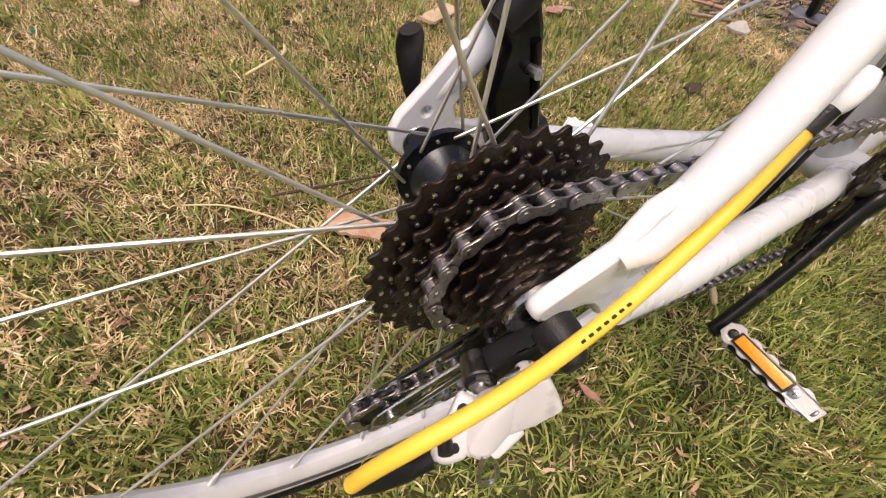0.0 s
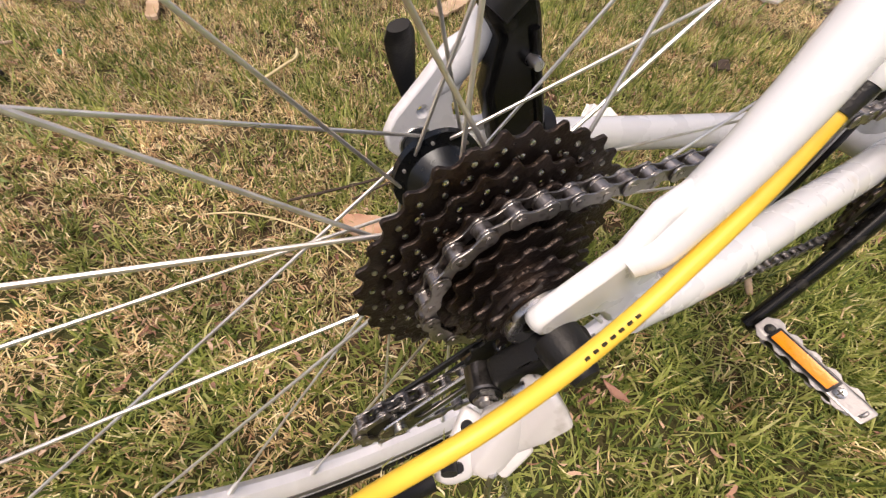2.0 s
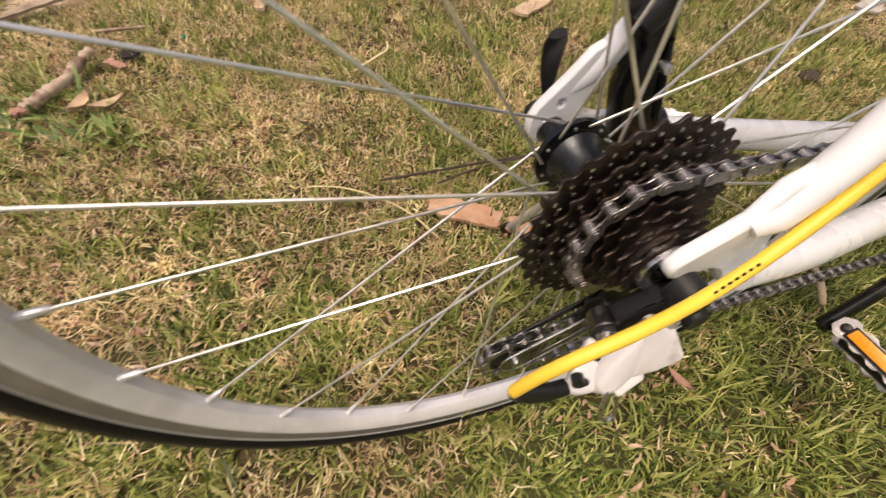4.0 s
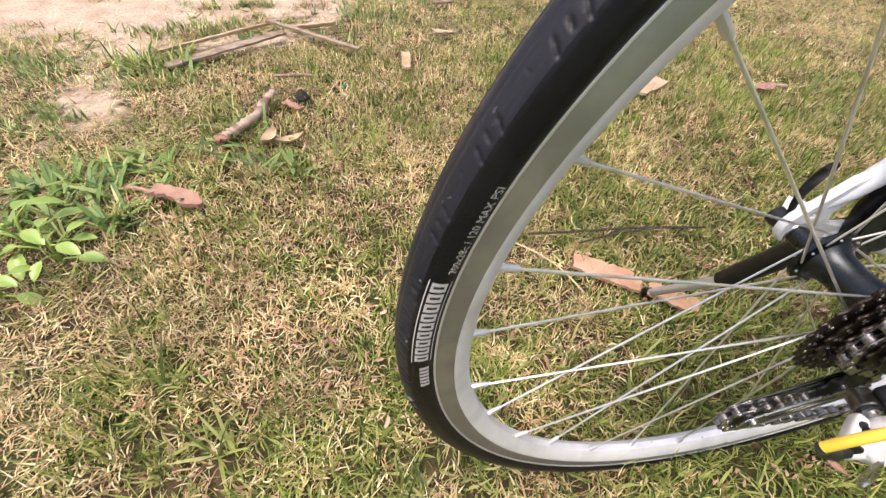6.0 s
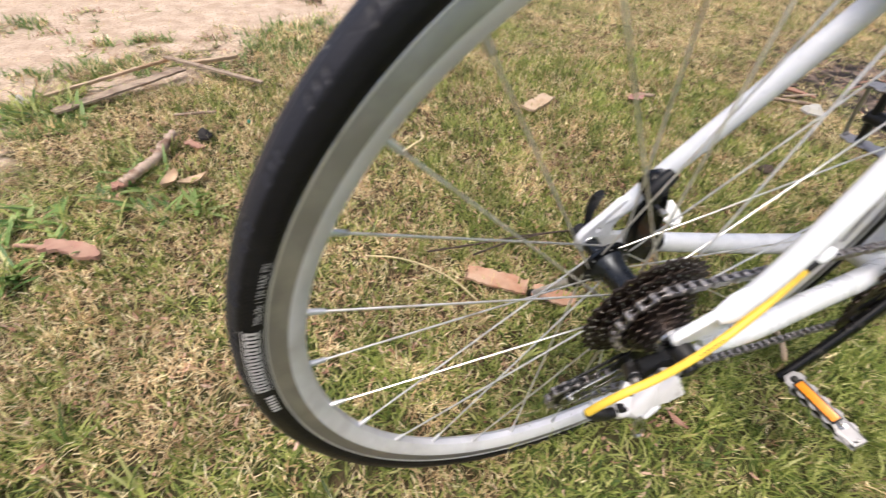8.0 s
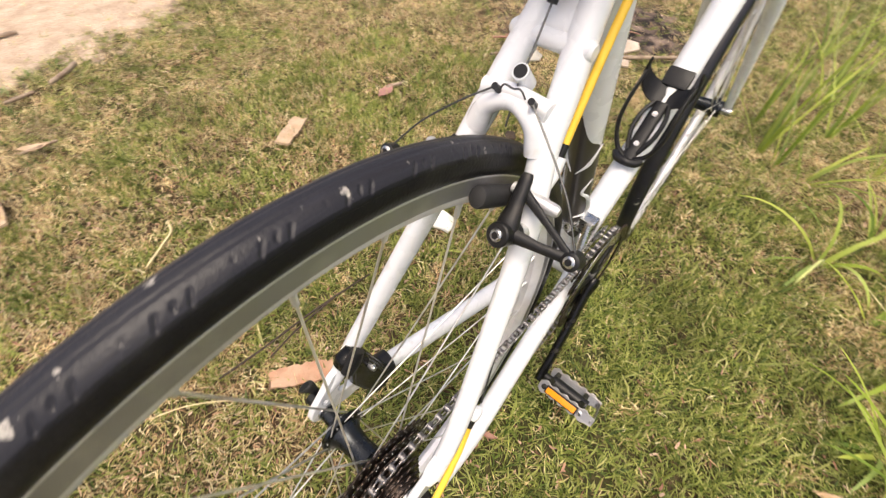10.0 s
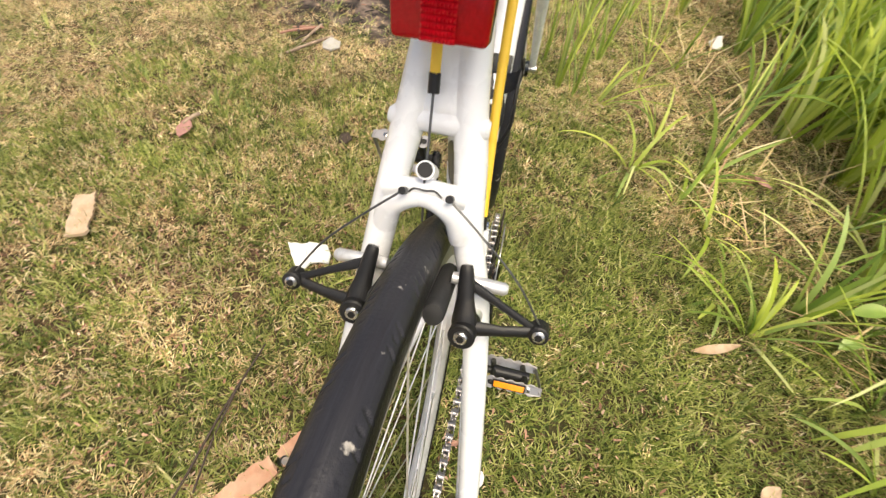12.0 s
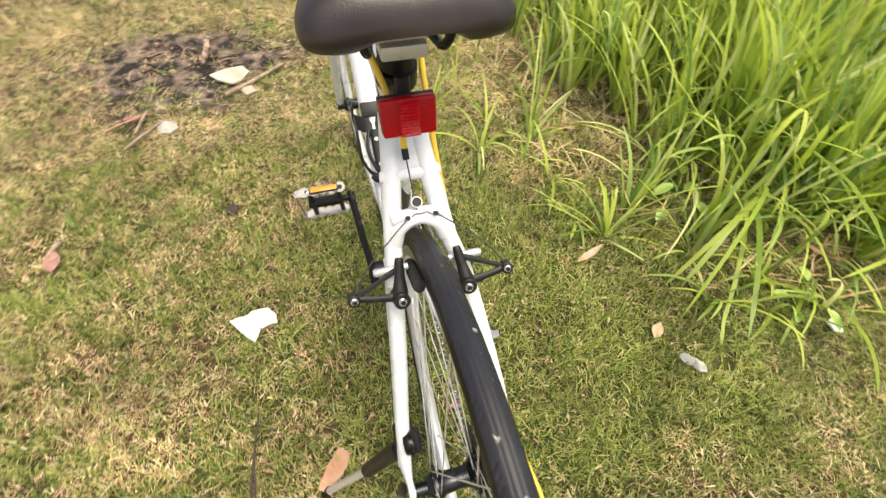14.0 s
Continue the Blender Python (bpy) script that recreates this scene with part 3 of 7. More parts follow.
def build_cassette():
    bm = lathe(bmesh.new(), [(0.005, -0.022), (0.0175, -0.022), (0.0175, -0.0605), (0.0135, -0.0625), (0.0075, -0.0625), (0.005, -0.060)], 32)
    cas = bp("cassette", bm, COG, "eight-speed cassette with rusty dark steel sprockets")
    for i, (teeth, y) in enumerate(zip(COGS, COG_Y)):
        rim, pr = gear_outline(teeth)
        holes = [circle_pts(0, 0, max(0.0155, pr - 0.021) if i < 5 else 0.0155, 40)]
        if i < 3:
            n = teeth
            for k in range(n):
                a = 2 * math.pi * (k + 0.5) / n
                holes.append(circle_pts((pr - 0.0062) * math.cos(a), (pr - 0.0062) * math.sin(a), 0.00150, 8))
            for k in range(n // 2):
                a = 2 * math.pi * k / (n // 2)
                holes.append(circle_pts((pr - 0.0112) * math.cos(a), (pr - 0.0112) * math.sin(a), 0.0015, 8))
        me = plate_mesh("sprocket", [rim] + holes, 0.0019, COG, 0.0003)
        c = bp("sprocket", me, COG, parent=cas, at=Matrix.Translation((0, y, 0)) @ pose(0, 0, 0, 0, 7.0 * i, 0) @ STAND)
        if i < 3:
            # Bright steel caps added in the holes stand for light showing through.
            bm = bmesh.new()
            for k in range(teeth):
                a = 2 * math.pi * (k + 0.5) / teeth
                for r, q in ((pr - 0.0062, a), (pr - 0.0112, a + 0.5 * math.pi / teeth)):
                    tube(bm, [(r * math.cos(q), r * math.sin(q), -0.0004), (r * math.cos(q), r * math.sin(q), 0.0012), (r * math.cos(q), r * math.sin(q), 0.0016)], [0.0013, 0.0013, 0.0006], 7)
            bp("hole_cap_ring", bm, STEEL, "small bright steel caps drawing light in the sprocket's holes", c)
        if i < 7:
            # spacer ring and carrier arms between sprockets
            bm = lathe(bmesh.new(), [(0.0165, y - 0.0009), (0.0215, y - 0.0009), (0.0215, y - 0.0038), (0.0165, y - 0.0038)], 28)
            bp("spacer", bm, COG, parent=cas)
    bm = bmesh.new()
    for k in range(5):
        a = 2 * math.pi * k / 5 + 0.3
        tube(bm, [(0.017 * math.cos(a), -0.032, 0.017 * math.sin(a)), (0.047 * math.cos(a + 0.25), -0.0275, 0.047 * math.sin(a + 0.25))], [0.0045, 0.0028], 8, squash=(0.4, (0, 1, 0)))
    bp("carrier_spider", bm, COG, parent=cas)
    bm = lathe(bmesh.new(), [(0.0095, -0.0605), (0.0165, -0.0605), (0.0165, -0.0635), (0.0125, -0.0645), (0.0095, -0.0635)], 30)
    bp("lockring", bm, STEEL, "worn steel lockring", cas)


build_cassette()

# -- chain: the line it runs along, then one link after another
COG_R = 0.0127 / (2 * math.sin(math.pi / 20))
UP_PULLEY, LOW_PULLEY, PULLEY_R = Vector((0.005, 0, -0.071)), Vector((-0.0605, 0, -0.104)), 0.0222
RING_T = 42
RING_R = 0.0127 / (2 * math.sin(math.pi / RING_T))
CHAIN_Y0, CHAIN_Y1 = COG_Y[3], -0.0465


def arc(c, r, a0, a1, n=40):
    return [Vector((c[0] + r * math.cos(radians(a0 + (a1 - a0) * k / n)), 0, c[1] + r * math.sin(radians(a0 + (a1 - a0) * k / n)))) for k in range(n + 1)]


def build_chain():
    line = arc((0, 0), COG_R, 262, 80)                                # round the back of the sprocket, bottom to top
    line += arc((BB.x, BB.z), RING_R, 86, -97)                          # round the front of the chainring
    line += arc((LOW_PULLEY.x, LOW_PULLEY.z), PULLEY_R, 278, 130)      # round the lower pulley
    line += arc((UP_PULLEY.x, UP_PULLEY.z), PULLEY_R, -52, 62)         # over the front of the upper pulley
    line.append(line[0])
    for p in line:
        f = min(1, max(0, (p.x - 0.02) / 0.33))
        p.y = CHAIN_Y0 + (CHAIN_Y1 - CHAIN_Y0) * f
    # pins at even pitch
    cum = [0.0]
    for a, b in zip(line, line[1:]):
        cum.append(cum[-1] + (b - a).length)
    count = int(cum[-1] / 0.0127) // 2 * 2
    step = cum[-1] / count
    pins, j = [], 0
    for k in range(count):
        s = k * step
        while cum[j + 1] < s:
            j += 1
        f = (s - cum[j]) / max(1e-9, cum[j + 1] - cum[j])
        pins.append(line[j].lerp(line[j + 1], f))
    bm = bmesh.new()
    for p in pins:
        rod(bm, p + Vector((0, -0.0018, 0)), p + Vector((0, 0.0018, 0)), 0.0039, 12)
        rod(bm, p + Vector((0, -0.0043, 0)), p + Vector((0, 0.0043, 0)), 0.0018, 8)
    chain = bp("chain", bm, CHAIN, "oily steel bicycle chain with worn plates")
    L = step

    def plate(inner):
        w, neck = (0.0043, 0.0027) if inner else (0.0042, 0.0026)
        pts = []
        for k in range(13):
            a = radians(-125 + 250 * k / 12)
            pts.append((L / 2 + w * math.cos(a), w * math.sin(a)))
        pts.append((0, neck))
        for k in range(13):
            a = radians(55 + 250 * k / 12)
            pts.append((-L / 2 + w * math.cos(a), w * math.sin(a)))
        pts.append((0, -neck))
        one = plate_mesh("p", [pts], 0.0010, CHAIN, 0.0002)
        bm2 = bmesh.new()
        for s in (-1, 1):
            n0 = len(bm2.verts)
            bm2.from_mesh(one)
            bm2.verts.ensure_lookup_table()
            dy = s * (0.0023 if inner else 0.0035)
            bmesh.ops.translate(bm2, vec=(0, 0, dy), verts=bm2.verts[n0:])
        me = bpy.data.meshes.new("chain_link")
        bm2.to_mesh(me)
        bm2.free()
        me.materials.append(CHAIN)
        for f in me.polygons:
            f.use_smooth = False
        return me

    kinds = (plate(True), plate(False))
    for k in range(count):
        a, b = pins[k], pins[(k + 1) % count]
        mid, d = (a + b) / 2, (b - a).normalized()
        ang = math.degrees(math.atan2(d.z, d.x))
        bp("chain_link", kinds[k % 2], CHAIN, parent=chain, at=Matrix.Translation(mid) @ pose(0, 0, 0, 0, -ang, 0) @ STAND)


build_chain()


# -- rear derailleur
def build_derailleur():
    def lump(corners, inward, bevel):
        """A cast block: the hull of its corners and of the same corners set back, with rounded edges."""
        bm = bmesh.new()
        for c in corners:
            bm.verts.new(c)
            bm.verts.new(Vector(c) + Vector(inward))
        bmesh.ops.convex_hull(bm, input=bm.verts[:])
        bmesh.ops.dissolve_limit(bm, angle_limit=radians(4), verts=bm.verts[:], edges=bm.edges[:])
        loose = [v for v in bm.verts if not v.link_faces]
        bmesh.ops.delete(bm, geom=loose, context="VERTS")
        bmesh.ops.bevel(bm, geom=bm.edges[:], offset=bevel, segments=3, profile=0.6, affect="EDGES")
        return bm

    bm = lump([(-0.0009, -0.1003, -0.030), (-0.0118, -0.0990, -0.042), (-0.0215, -0.0960, -0.050), (-0.0280, -0.0923, -0.051), (-0.0080, -0.0893, -0.012), (-0.0146, -0.0799, -0.016)], (0.004, 0.009, -0.004), 0.0034)
    body = bp("rear_derailleur", bm, DERAIL, "white and black rear derailleur with a long cage")
    bm = lump([(-0.0235, -0.0930, -0.048), (-0.0324, -0.0985, -0.057), (-0.0396, -0.0975, -0.057), (-0.0445, -0.0905, -0.050), (-0.0300, -0.0750, -0.040), (-0.0180, -0.0800, -0.024), (-0.0150, -0.0860, -0.022), (-0.0200, -0.0945, -0.047)], (0.004, 0.004, -0.009), 0.0030)
    bp("outer_link", bm, DERAIL, parent=body)
    bm = lump([(-0.0352, -0.0684, -0.040), (-0.0288, -0.0770, -0.042), (-0.0434, -0.0947, -0.054), (-0.0540, -0.0935, -0.053), (-0.0600, -0.0880, -0.050)], (0.002, 0.003, -0.012), 0.0032)
    bp("pivot_block", bm, DERAIL, parent=body)
    bm = lump([(-0.0288, -0.0775, -0.0440), (-0.0182, -0.0777, -0.0370), (-0.0142, -0.0975, -0.0500), (-0.0290, -0.1005, -0.0580), (-0.0434, -0.0930, -0.0560)], (0.001, 0.003, -0.010), 0.0016)
    bp("link_plate", bm, DERAIL, parent=body)
    out = Vector((-0.20, -0.55, 0.80)).normalized()
    # Black discs laid on the block paint the shade of its oval recesses.
    for p, r in (((-0.0378, -0.0770, -0.0440), 0.0030), ((-0.0476, -0.0888, -0.0500), 0.0022)):
        c = Vector(p)
        bm = tube(bmesh.new(), [c - out * 0.003, c + out * 0.0012], r, 14)
        bp("recess_disc", bm, BLACK, "black disc drawn for a shaded recess", body)
    bm = tube(bmesh.new(), curve_pts([(-0.0205, -0.0770, -0.0290), (-0.0150, -0.0790, -0.0235), (-0.0080, -0.0790, -0.0180)], 8), [0.0022, 0.0032, 0.0032, 0.0022], 10)
    bp("polished_rim", bm, STEEL, "polished rim of the upper pivot", body)
    bm = tube(bmesh.new(), [(0.011, -0.064, -0.018), (0.011, -0.0850, -0.020), (0.011, -0.0875, -0.020)], [0.0074, 0.0074, 0.0060], 24)
    bp("knuckle", bm, BLACK, "black plastic knuckle", body)
    bm = lump([(0.020, -0.0800, -0.012), (0.004, -0.0790, -0.002), (-0.008, -0.0740, -0.012), (-0.022, -0.0690, -0.032), (-0.016, -0.0720, -0.048), (0.006, -0.0800, -0.036), (0.022, -0.0820, -0.030)], (0.002, 0.012, 0.0), 0.0025)
    bp("knuckle_arm", bm, BLACK, "black cast arm", body)
    ax = Vector((-0.35, -0.85, 0.15)).normalized()
    c = Vector((-0.0232, -0.0677, -0.0440))
    bm = tube(bmesh.new(), [c - ax * 0.012, c + ax * 0.0006, c + ax * 0.0014], [0.0088, 0.0088, 0.0080], 20)
    bp("cage_pivot", bm, CAGEM, "dark steel cage pivot", body)
    bm = tube(bmesh.new(), [c, c + ax * 0.0024], 0.0080, 20)
    bp("pivot_ring", bm, BLACK, "dark pivot ring", body)
    bm = tube(bmesh.new(), [c, c + ax * 0.0046], 0.0064, 6)
    bp("pivot_nut", bm, STEEL, parent=body)
    bm = tube(bmesh.new(), [c + ax * 0.002, c + ax * 0.0056, c + ax * 0.0064], [0.0036, 0.0036, 0.0024], 12)
    bp("pivot_screw", bm, STEEL, parent=body)
    # Black pins drawn in place of two oval slots, for the shade inside them.
    for p in ((-0.0375, -0.0800, -0.0460), (-0.0520, -0.0885, -0.0480)):
        c = Vector(p)
        bm = tube(bmesh.new(), [c - ax * 0.004, c + ax * 0.0016], 0.0036, 12)
        bp("link_slot_plug", bm, BLACK, "black pin drawn for a shaded slot", body)
    for p in ((-0.0080, -0.0860, -0.0120), (-0.0130, -0.0830, -0.0135)):
        c = Vector(p)
        bm = tube(bmesh.new(), [c - Vector((0, 0, 0.004)), c + Vector((-0.001, -0.001, 0.0040))], 0.0021, 10)
        bp("limit_screw", bm, STEEL, parent=body)
    # cage
    u, l = UP_PULLEY, LOW_PULLEY
    ang = math.degrees(math.atan2(l.z - u.z, l.x - u.x))
    ln = (l - u).length
    rim = []
    for k in range(11):
        a = radians(90 + 180 * k / 10)
        rim.append((0.0105 * math.cos(a), 0.0105 * math.sin(a)))
    for k in range(11):
        a = radians(-90 + 180 * k / 10)
        rim.append((ln + 0.0120 * math.cos(a), 0.0120 * math.sin(a)))
    slot = [(0.011, -0.0040), (ln - 0.013, -0.0055), (ln - 0.010, 0.0), (ln - 0.013, 0.0055), (0.011, 0.0040), (0.008, 0.0)]
    for y, name in ((CHAIN_Y0 - 0.0062, "outer_cage_plate"), (CHAIN_Y0 + 0.0062, "inner_cage_plate")):
        mt = CAGEM if "outer" in name else BLACK
        me = plate_mesh(name, [rim, slot], 0.0019, mt, 0.0004)
        place = Matrix.Translation((u.x, y, u.z)) @ pose(0, 0, 0, 0, -ang, 0) @ STAND
        bp(name, me, mt, "scratched dark cage plate", body, place)
        if "outer" in name:
            edge = bmesh.new()
            for p, q in zip(rim, rim[1:] + rim[:1]):
                tube(edge, [(p[0], p[1], 0.0004), (q[0], q[1], 0.0004)], 0.0009, 6)
            bp("cage_edge", edge, STEEL, "bright worn edge of the cage plate", body, place)
    for c in (u, l):
        rim2, pr = gear_outline(11)
        me = plate_mesh("jockey_wheel", [rim2, circle_pts(0, 0, 0.004, 12)], 0.0024, BLACK, 0.0003)
        bp("jockey_wheel", me, BLACK, parent=body, at=Matrix.Translation((c.x, CHAIN_Y0, c.z)) @ STAND)
        bm = rod(bmesh.new(), (c.x, CHAIN_Y0 - 0.0095, c.z), (c.x, CHAIN_Y0 + 0.009, c.z), 0.0042, 12)
        bp("pulley_bolt", bm, STEEL, parent=body)
    bm = tube(bmesh.new(), [(-0.060, -0.0885, -0.0480), (-0.068, -0.0885, -0.0470), (-0.072, -0.0885, -0.0455), (-0.084, -0.0882, -0.038), (-0.0925, -0.0882, -0.029)], [0.0046, 0.0046, 0.0052, 0.0050, 0.0040], 14)
    bp("barrel_adjuster", bm, BLACK, "black barrel adjuster", body)
    loop = curve_pts([(-0.0345, -0.097, -0.054), (-0.029, -0.100, -0.066), (-0.027, -0.103, -0.078), (-0.031, -0.1045, -0.084), (-0.037, -0.103, -0.078), (-0.038, -0.100, -0.066), (-0.0355, -0.097, -0.054)], 24)
    bp("wire_loop", tube(bmesh.new(), loop, 0.0015, 8), STEEL, "bent bright wire loop", body)


build_derailleur()


# -- cable housings
def build_housings():
    path = curve_pts([(0.0758, -0.0742, 0.0849), (0.054, -0.0792, 0.0545), (0.022, -0.0845, 0.028), (-0.012, -0.0895, 0.0165), (-0.045, -0.0930, 0.0120), (-0.070, -0.0928, 0.0040), (-0.085, -0.0905, -0.011), (-0.093, -0.0880, -0.028)], 42)
    h = bp("gear_cable_housing", tube(bmesh.new(), path, 0.0033, 16), YELLOW, "bright yellow gear cable housing")
    bp("ferrule", tube(bmesh.new(), [(0.0728, -0.0749, 0.0809), (0.0803, -0.0744, 0.0909)], 0.0037, 14), BLACK, "black ferrule", h)
    bm = bmesh.new()
    a, b = path[15], path[20]
    for k in range(7):
        p = a.lerp(b, k / 7 + 0.03)
        q = a.lerp(b, k / 7 + 0.10)
        up = Vector((-0.0013, -0.0015, 0.0027))
        tube(bm, [p + up, q + up], 0.0006, 4)
    bp("housing_print_bars", bm, INK, "small dark print bars", h)
    path = curve_pts([(0.2045, -0.0350, 0.2845), (0.225, -0.0320, 0.318), (0.252, -0.0290, 0.362), (0.284, -0.0275, 0.412), (0.320, -0.029, 0.440), (0.42, -0.026, 0.442), (0.60, -0.026, 0.440), (0.78, -0.03, 0.445)], 40)
    h = bp("gear_cable_housing", tube(bmesh.new(), path, 0.0031, 12), YELLOW, "bright yellow gear cable housing along the top tube")
    bp("ferrule", tube(bmesh.new(), [(0.2020, -0.0353, 0.2805), (0.2095, -0.0343, 0.2925)], 0.0033, 12), BLACK, "black ferrule", h)
    path = curve_pts([(0.2290, 0.0064, 0.3760), (0.2380, 0.0075, 0.400), (0.2520, 0.0150, 0.425), (0.285, 0.0225, 0.448), (0.34, 0.018, 0.448), (0.55, 0.010, 0.444), (0.78, 0.02, 0.445)], 40)
    h = bp("brake_cable_housing", tube(bmesh.new(), path, 0.0031, 12), YELLOW, "bright yellow rear brake cable housing")
    bp("ferrule", tube(bmesh.new(), [(0.2255, 0.0062, 0.3690), (0.2305, 0.0066, 0.3790)], 0.0035, 12), BLACK, "black ferrule", h)
    w = bp("brake_wire", tube(bmesh.new(), [(0.2265, 0.0063, 0.371), (0.2100, 0.0050, 0.345), (0.1970, 0.0040, 0.330), (0.188, 0.0035, 0.300)], 0.0008, 8), CABLE, "thin dark steel brake wires")
    bp("hanger_wire", tube(bmesh.new(), curve_pts([(0.1870, 0.0110, 0.3265), (0.186, 0.0075, 0.3310), (0.1865, 0.0010, 0.3300), (0.186, -0.0050, 0.3315), (0.1870, -0.0090, 0.3260)], 14), 0.0007, 6), CABLE, parent=w)
    for s, y in ((-1, 0.0140), (1, 0.0152)):
        path = curve_pts([(0.1865, s * y, 0.3265), (0.176, s * 0.036, 0.3125), (0.164, s * 0.064, 0.289), (0.151, s * 0.0850, 0.2635)], 14)
        bp("straddle_wire", tube(bmesh.new(), path, 0.00075, 8), CABLE, parent=w)


build_housings()


# -- cantilever brakes
def build_brake(s):
    piv, out, top = Vector((0.140, s * 0.0373, 0.2565)), Vector((0.1490, s * 0.0855, 0.2590)), Vector((0.1660, s * 0.0320, 0.2850))
    bm = bmesh.new()
    up = (top - piv).normalized()
    tube(bm, curve_pts([piv - up * 0.004, piv + up * 0.008, piv.lerp(top, 0.55), top, top + up * 0.005], 12), [0.0086, 0.0084, 0.0058, 0.0048, 0.0036], 14, squash=(0.72, (0.86, 0, -0.5)))
    tube(bm, [piv + Vector((0.002, s * 0.004, 0.001)), piv.lerp(out, 0.5), out], [0.0056, 0.0038, 0.0040], 10, squash=(0.7, (-0.86, 0, 0.5)))
    tube(bm, [top + Vector((-0.002, s * 0.002, -0.008)), top.lerp(out, 0.5) + Vector((-0.001, 0, -0.003)), out], [0.0040, 0.0027, 0.0028], 8, squash=(0.8, (-0.86, 0, 0.5)))
    arm = bp("brake_arm", bm, BLACK, "black cantilever brake arm")
    bm = bmesh.new()
    ax = Vector((-0.86, s * -0.10, 0.50)).normalized()
    tube(bm, [piv - ax * 0.012, piv + ax * 0.0085, piv + ax * 0.0095], [0.0090, 0.0090, 0.0080], 20)
    bp("arm_bush", bm, BLACK, parent=arm)
    bm = tube(bmesh.new(), [piv + ax * 0.004, piv + ax * 0.0108, piv + ax * 0.0116], [0.0046, 0.0046, 0.0038], 18)
    bp("pivot_bolt", bm, STEEL, parent=arm)
    # A black hex peg on the bolt face draws the shade in its socket.
    bm = tube(bmesh.new(), [piv + ax * 0.0100, piv + ax * 0.0120], 0.0027, 6)
    bp("hex_socket_plug", bm, BLACK, parent=arm)
    bm = tube(bmesh.new(), [out - ax * 0.006, out + ax * 0.0050, out + ax * 0.0058], [0.0066, 0.0066, 0.0056], 16)
    bp("wire_anchor", bm, BLACK, parent=arm)
    bm = tube(bmesh.new(), [out + ax * 0.004, out + ax * 0.0066, out + ax * 0.0072], [0.0042, 0.0042, 0.0034], 16)
    bp("anchor_bolt", bm, STEEL, parent=arm)
    # The anchor's socket shade is drawn by a black peg as well.
    bm = tube(bmesh.new(), [out + ax * 0.0062, out + ax * 0.0078], 0.0026, 6)
    bp("hex_socket_plug", bm, BLACK, parent=arm)
    bm = tube(bmesh.new(), [(0.168, s * 0.0225, 0.273), (0.168, s * 0.043, 0.272), (0.168, s * 0.058, 0.2715), (0.168, s * 0.0605, 0.2715)], [0.0040, 0.0046, 0.0046, 0.003], 14)
    bp("pad_post", bm, ALU, "bright pad post", arm)
    tang = Vector((0.85, 0, -0.53))
    bm = bmesh.new()
    c = Vector((0.160, s * 0.0178, 0.2665))
    tube(bm, curve_pts([c - tang * 0.034, c - tang * 0.030, c, c + tang * 0.028, c + tang * 0.031], 12), [0.0060, 0.0084, 0.0086, 0.0084, 0.0060], 14, squash=(0.86, (0, 1, 0)))
    bp("brake_pad", bm, PADM, "black rubber brake pad", arm)


for _s in (-1, 1):
    build_brake(_s)


# -- kickstand and quick release
def build_stand():
    plate = [(0.028, 0.076), (0.034, 0.088), (0.052, 0.089), (0.063, 0.066), (0.073, 0.030), (0.084, -0.004), (0.086, -0.028), (0.074, -0.040), (0.058, -0.036), (0.046, -0.006), (0.036, 0.028), (0.040, 0.056)]
    me = plate_mesh("kickstand", [plate], 0.016, BLACKGLOSS, 0.004)
    st = bp("kickstand", me, BLACKGLOSS, "black kickstand bracket clamped on the left stays with an alloy leg folded out", at=Matrix.Translation((0, 0.0585, 0)) @ STAND)
    back = (Matrix.Translation((0, 0.0585, 0)) @ STAND).inverted()
    bm = tube(bmesh.new(), [(0.034, 0.0500, 0.070), (0.044, 0.0500, 0.082), (0.052, 0.0505, 0.090)], [0.0085, 0.0105, 0.0080], 16, squash=(0.7, (0, 1, 0)))
    bp("upper_clamp", bm, BLACK, parent=st, at=back)
    bm = tube(bmesh.new(), [(0.058, 0.0500, 0.060), (0.066, 0.0500, 0.034), (0.075, 0.0500, 0.004)], 0.0028, 10)
    bp("stiffening_rib", bm, BLACKGLOSS, parent=st, at=back)
    bm = tube(bmesh.new(), [(0.062, 0.066, -0.010), (0.092, 0.064, -0.014)], 0.0150, 18)
    bp("lower_clamp", bm, BLACK, parent=st, at=back)
    for p in ((0.0600, 0.0485, 0.0440),):
        v = Vector(p)
        bm = tube(bmesh.new(), [v + Vector((0, 0.006, 0)), v - Vector((0, 0.002, 0)), v - Vector((0, 0.006, 0))], [0.0038, 0.0038, 0.0030], 12)
        bp("clamp_bolt", bm, STEEL, parent=st, at=back)
    a, k, e = Vector((0.066, 0.085, -0.045)), Vector((0.0765, 0.137, -0.160)), Vector((0.0925, 0.2420, -0.322))
    bm = tube(bmesh.new(), [Vector((0.060, 0.072, -0.015)), a, k], [0.0145, 0.0135, 0.0120], 16)
    bp("leg_sleeve", bm, BLACK, "black plastic sleeve", st, back)
    bm = tube(bmesh.new(), [k, e - (e - k) * 0.12], [0.0072, 0.0066], 14)
    bp("leg", bm, ALU, "dull alloy leg", st, back)
    bm = tube(bmesh.new(), [e - (e - k) * 0.12, e - (e - k) * 0.02, e], [0.0085, 0.0100, 0.0080], 14)
    bp("foot", bm, BLACK, "black rubber foot", st, back)


build_stand()


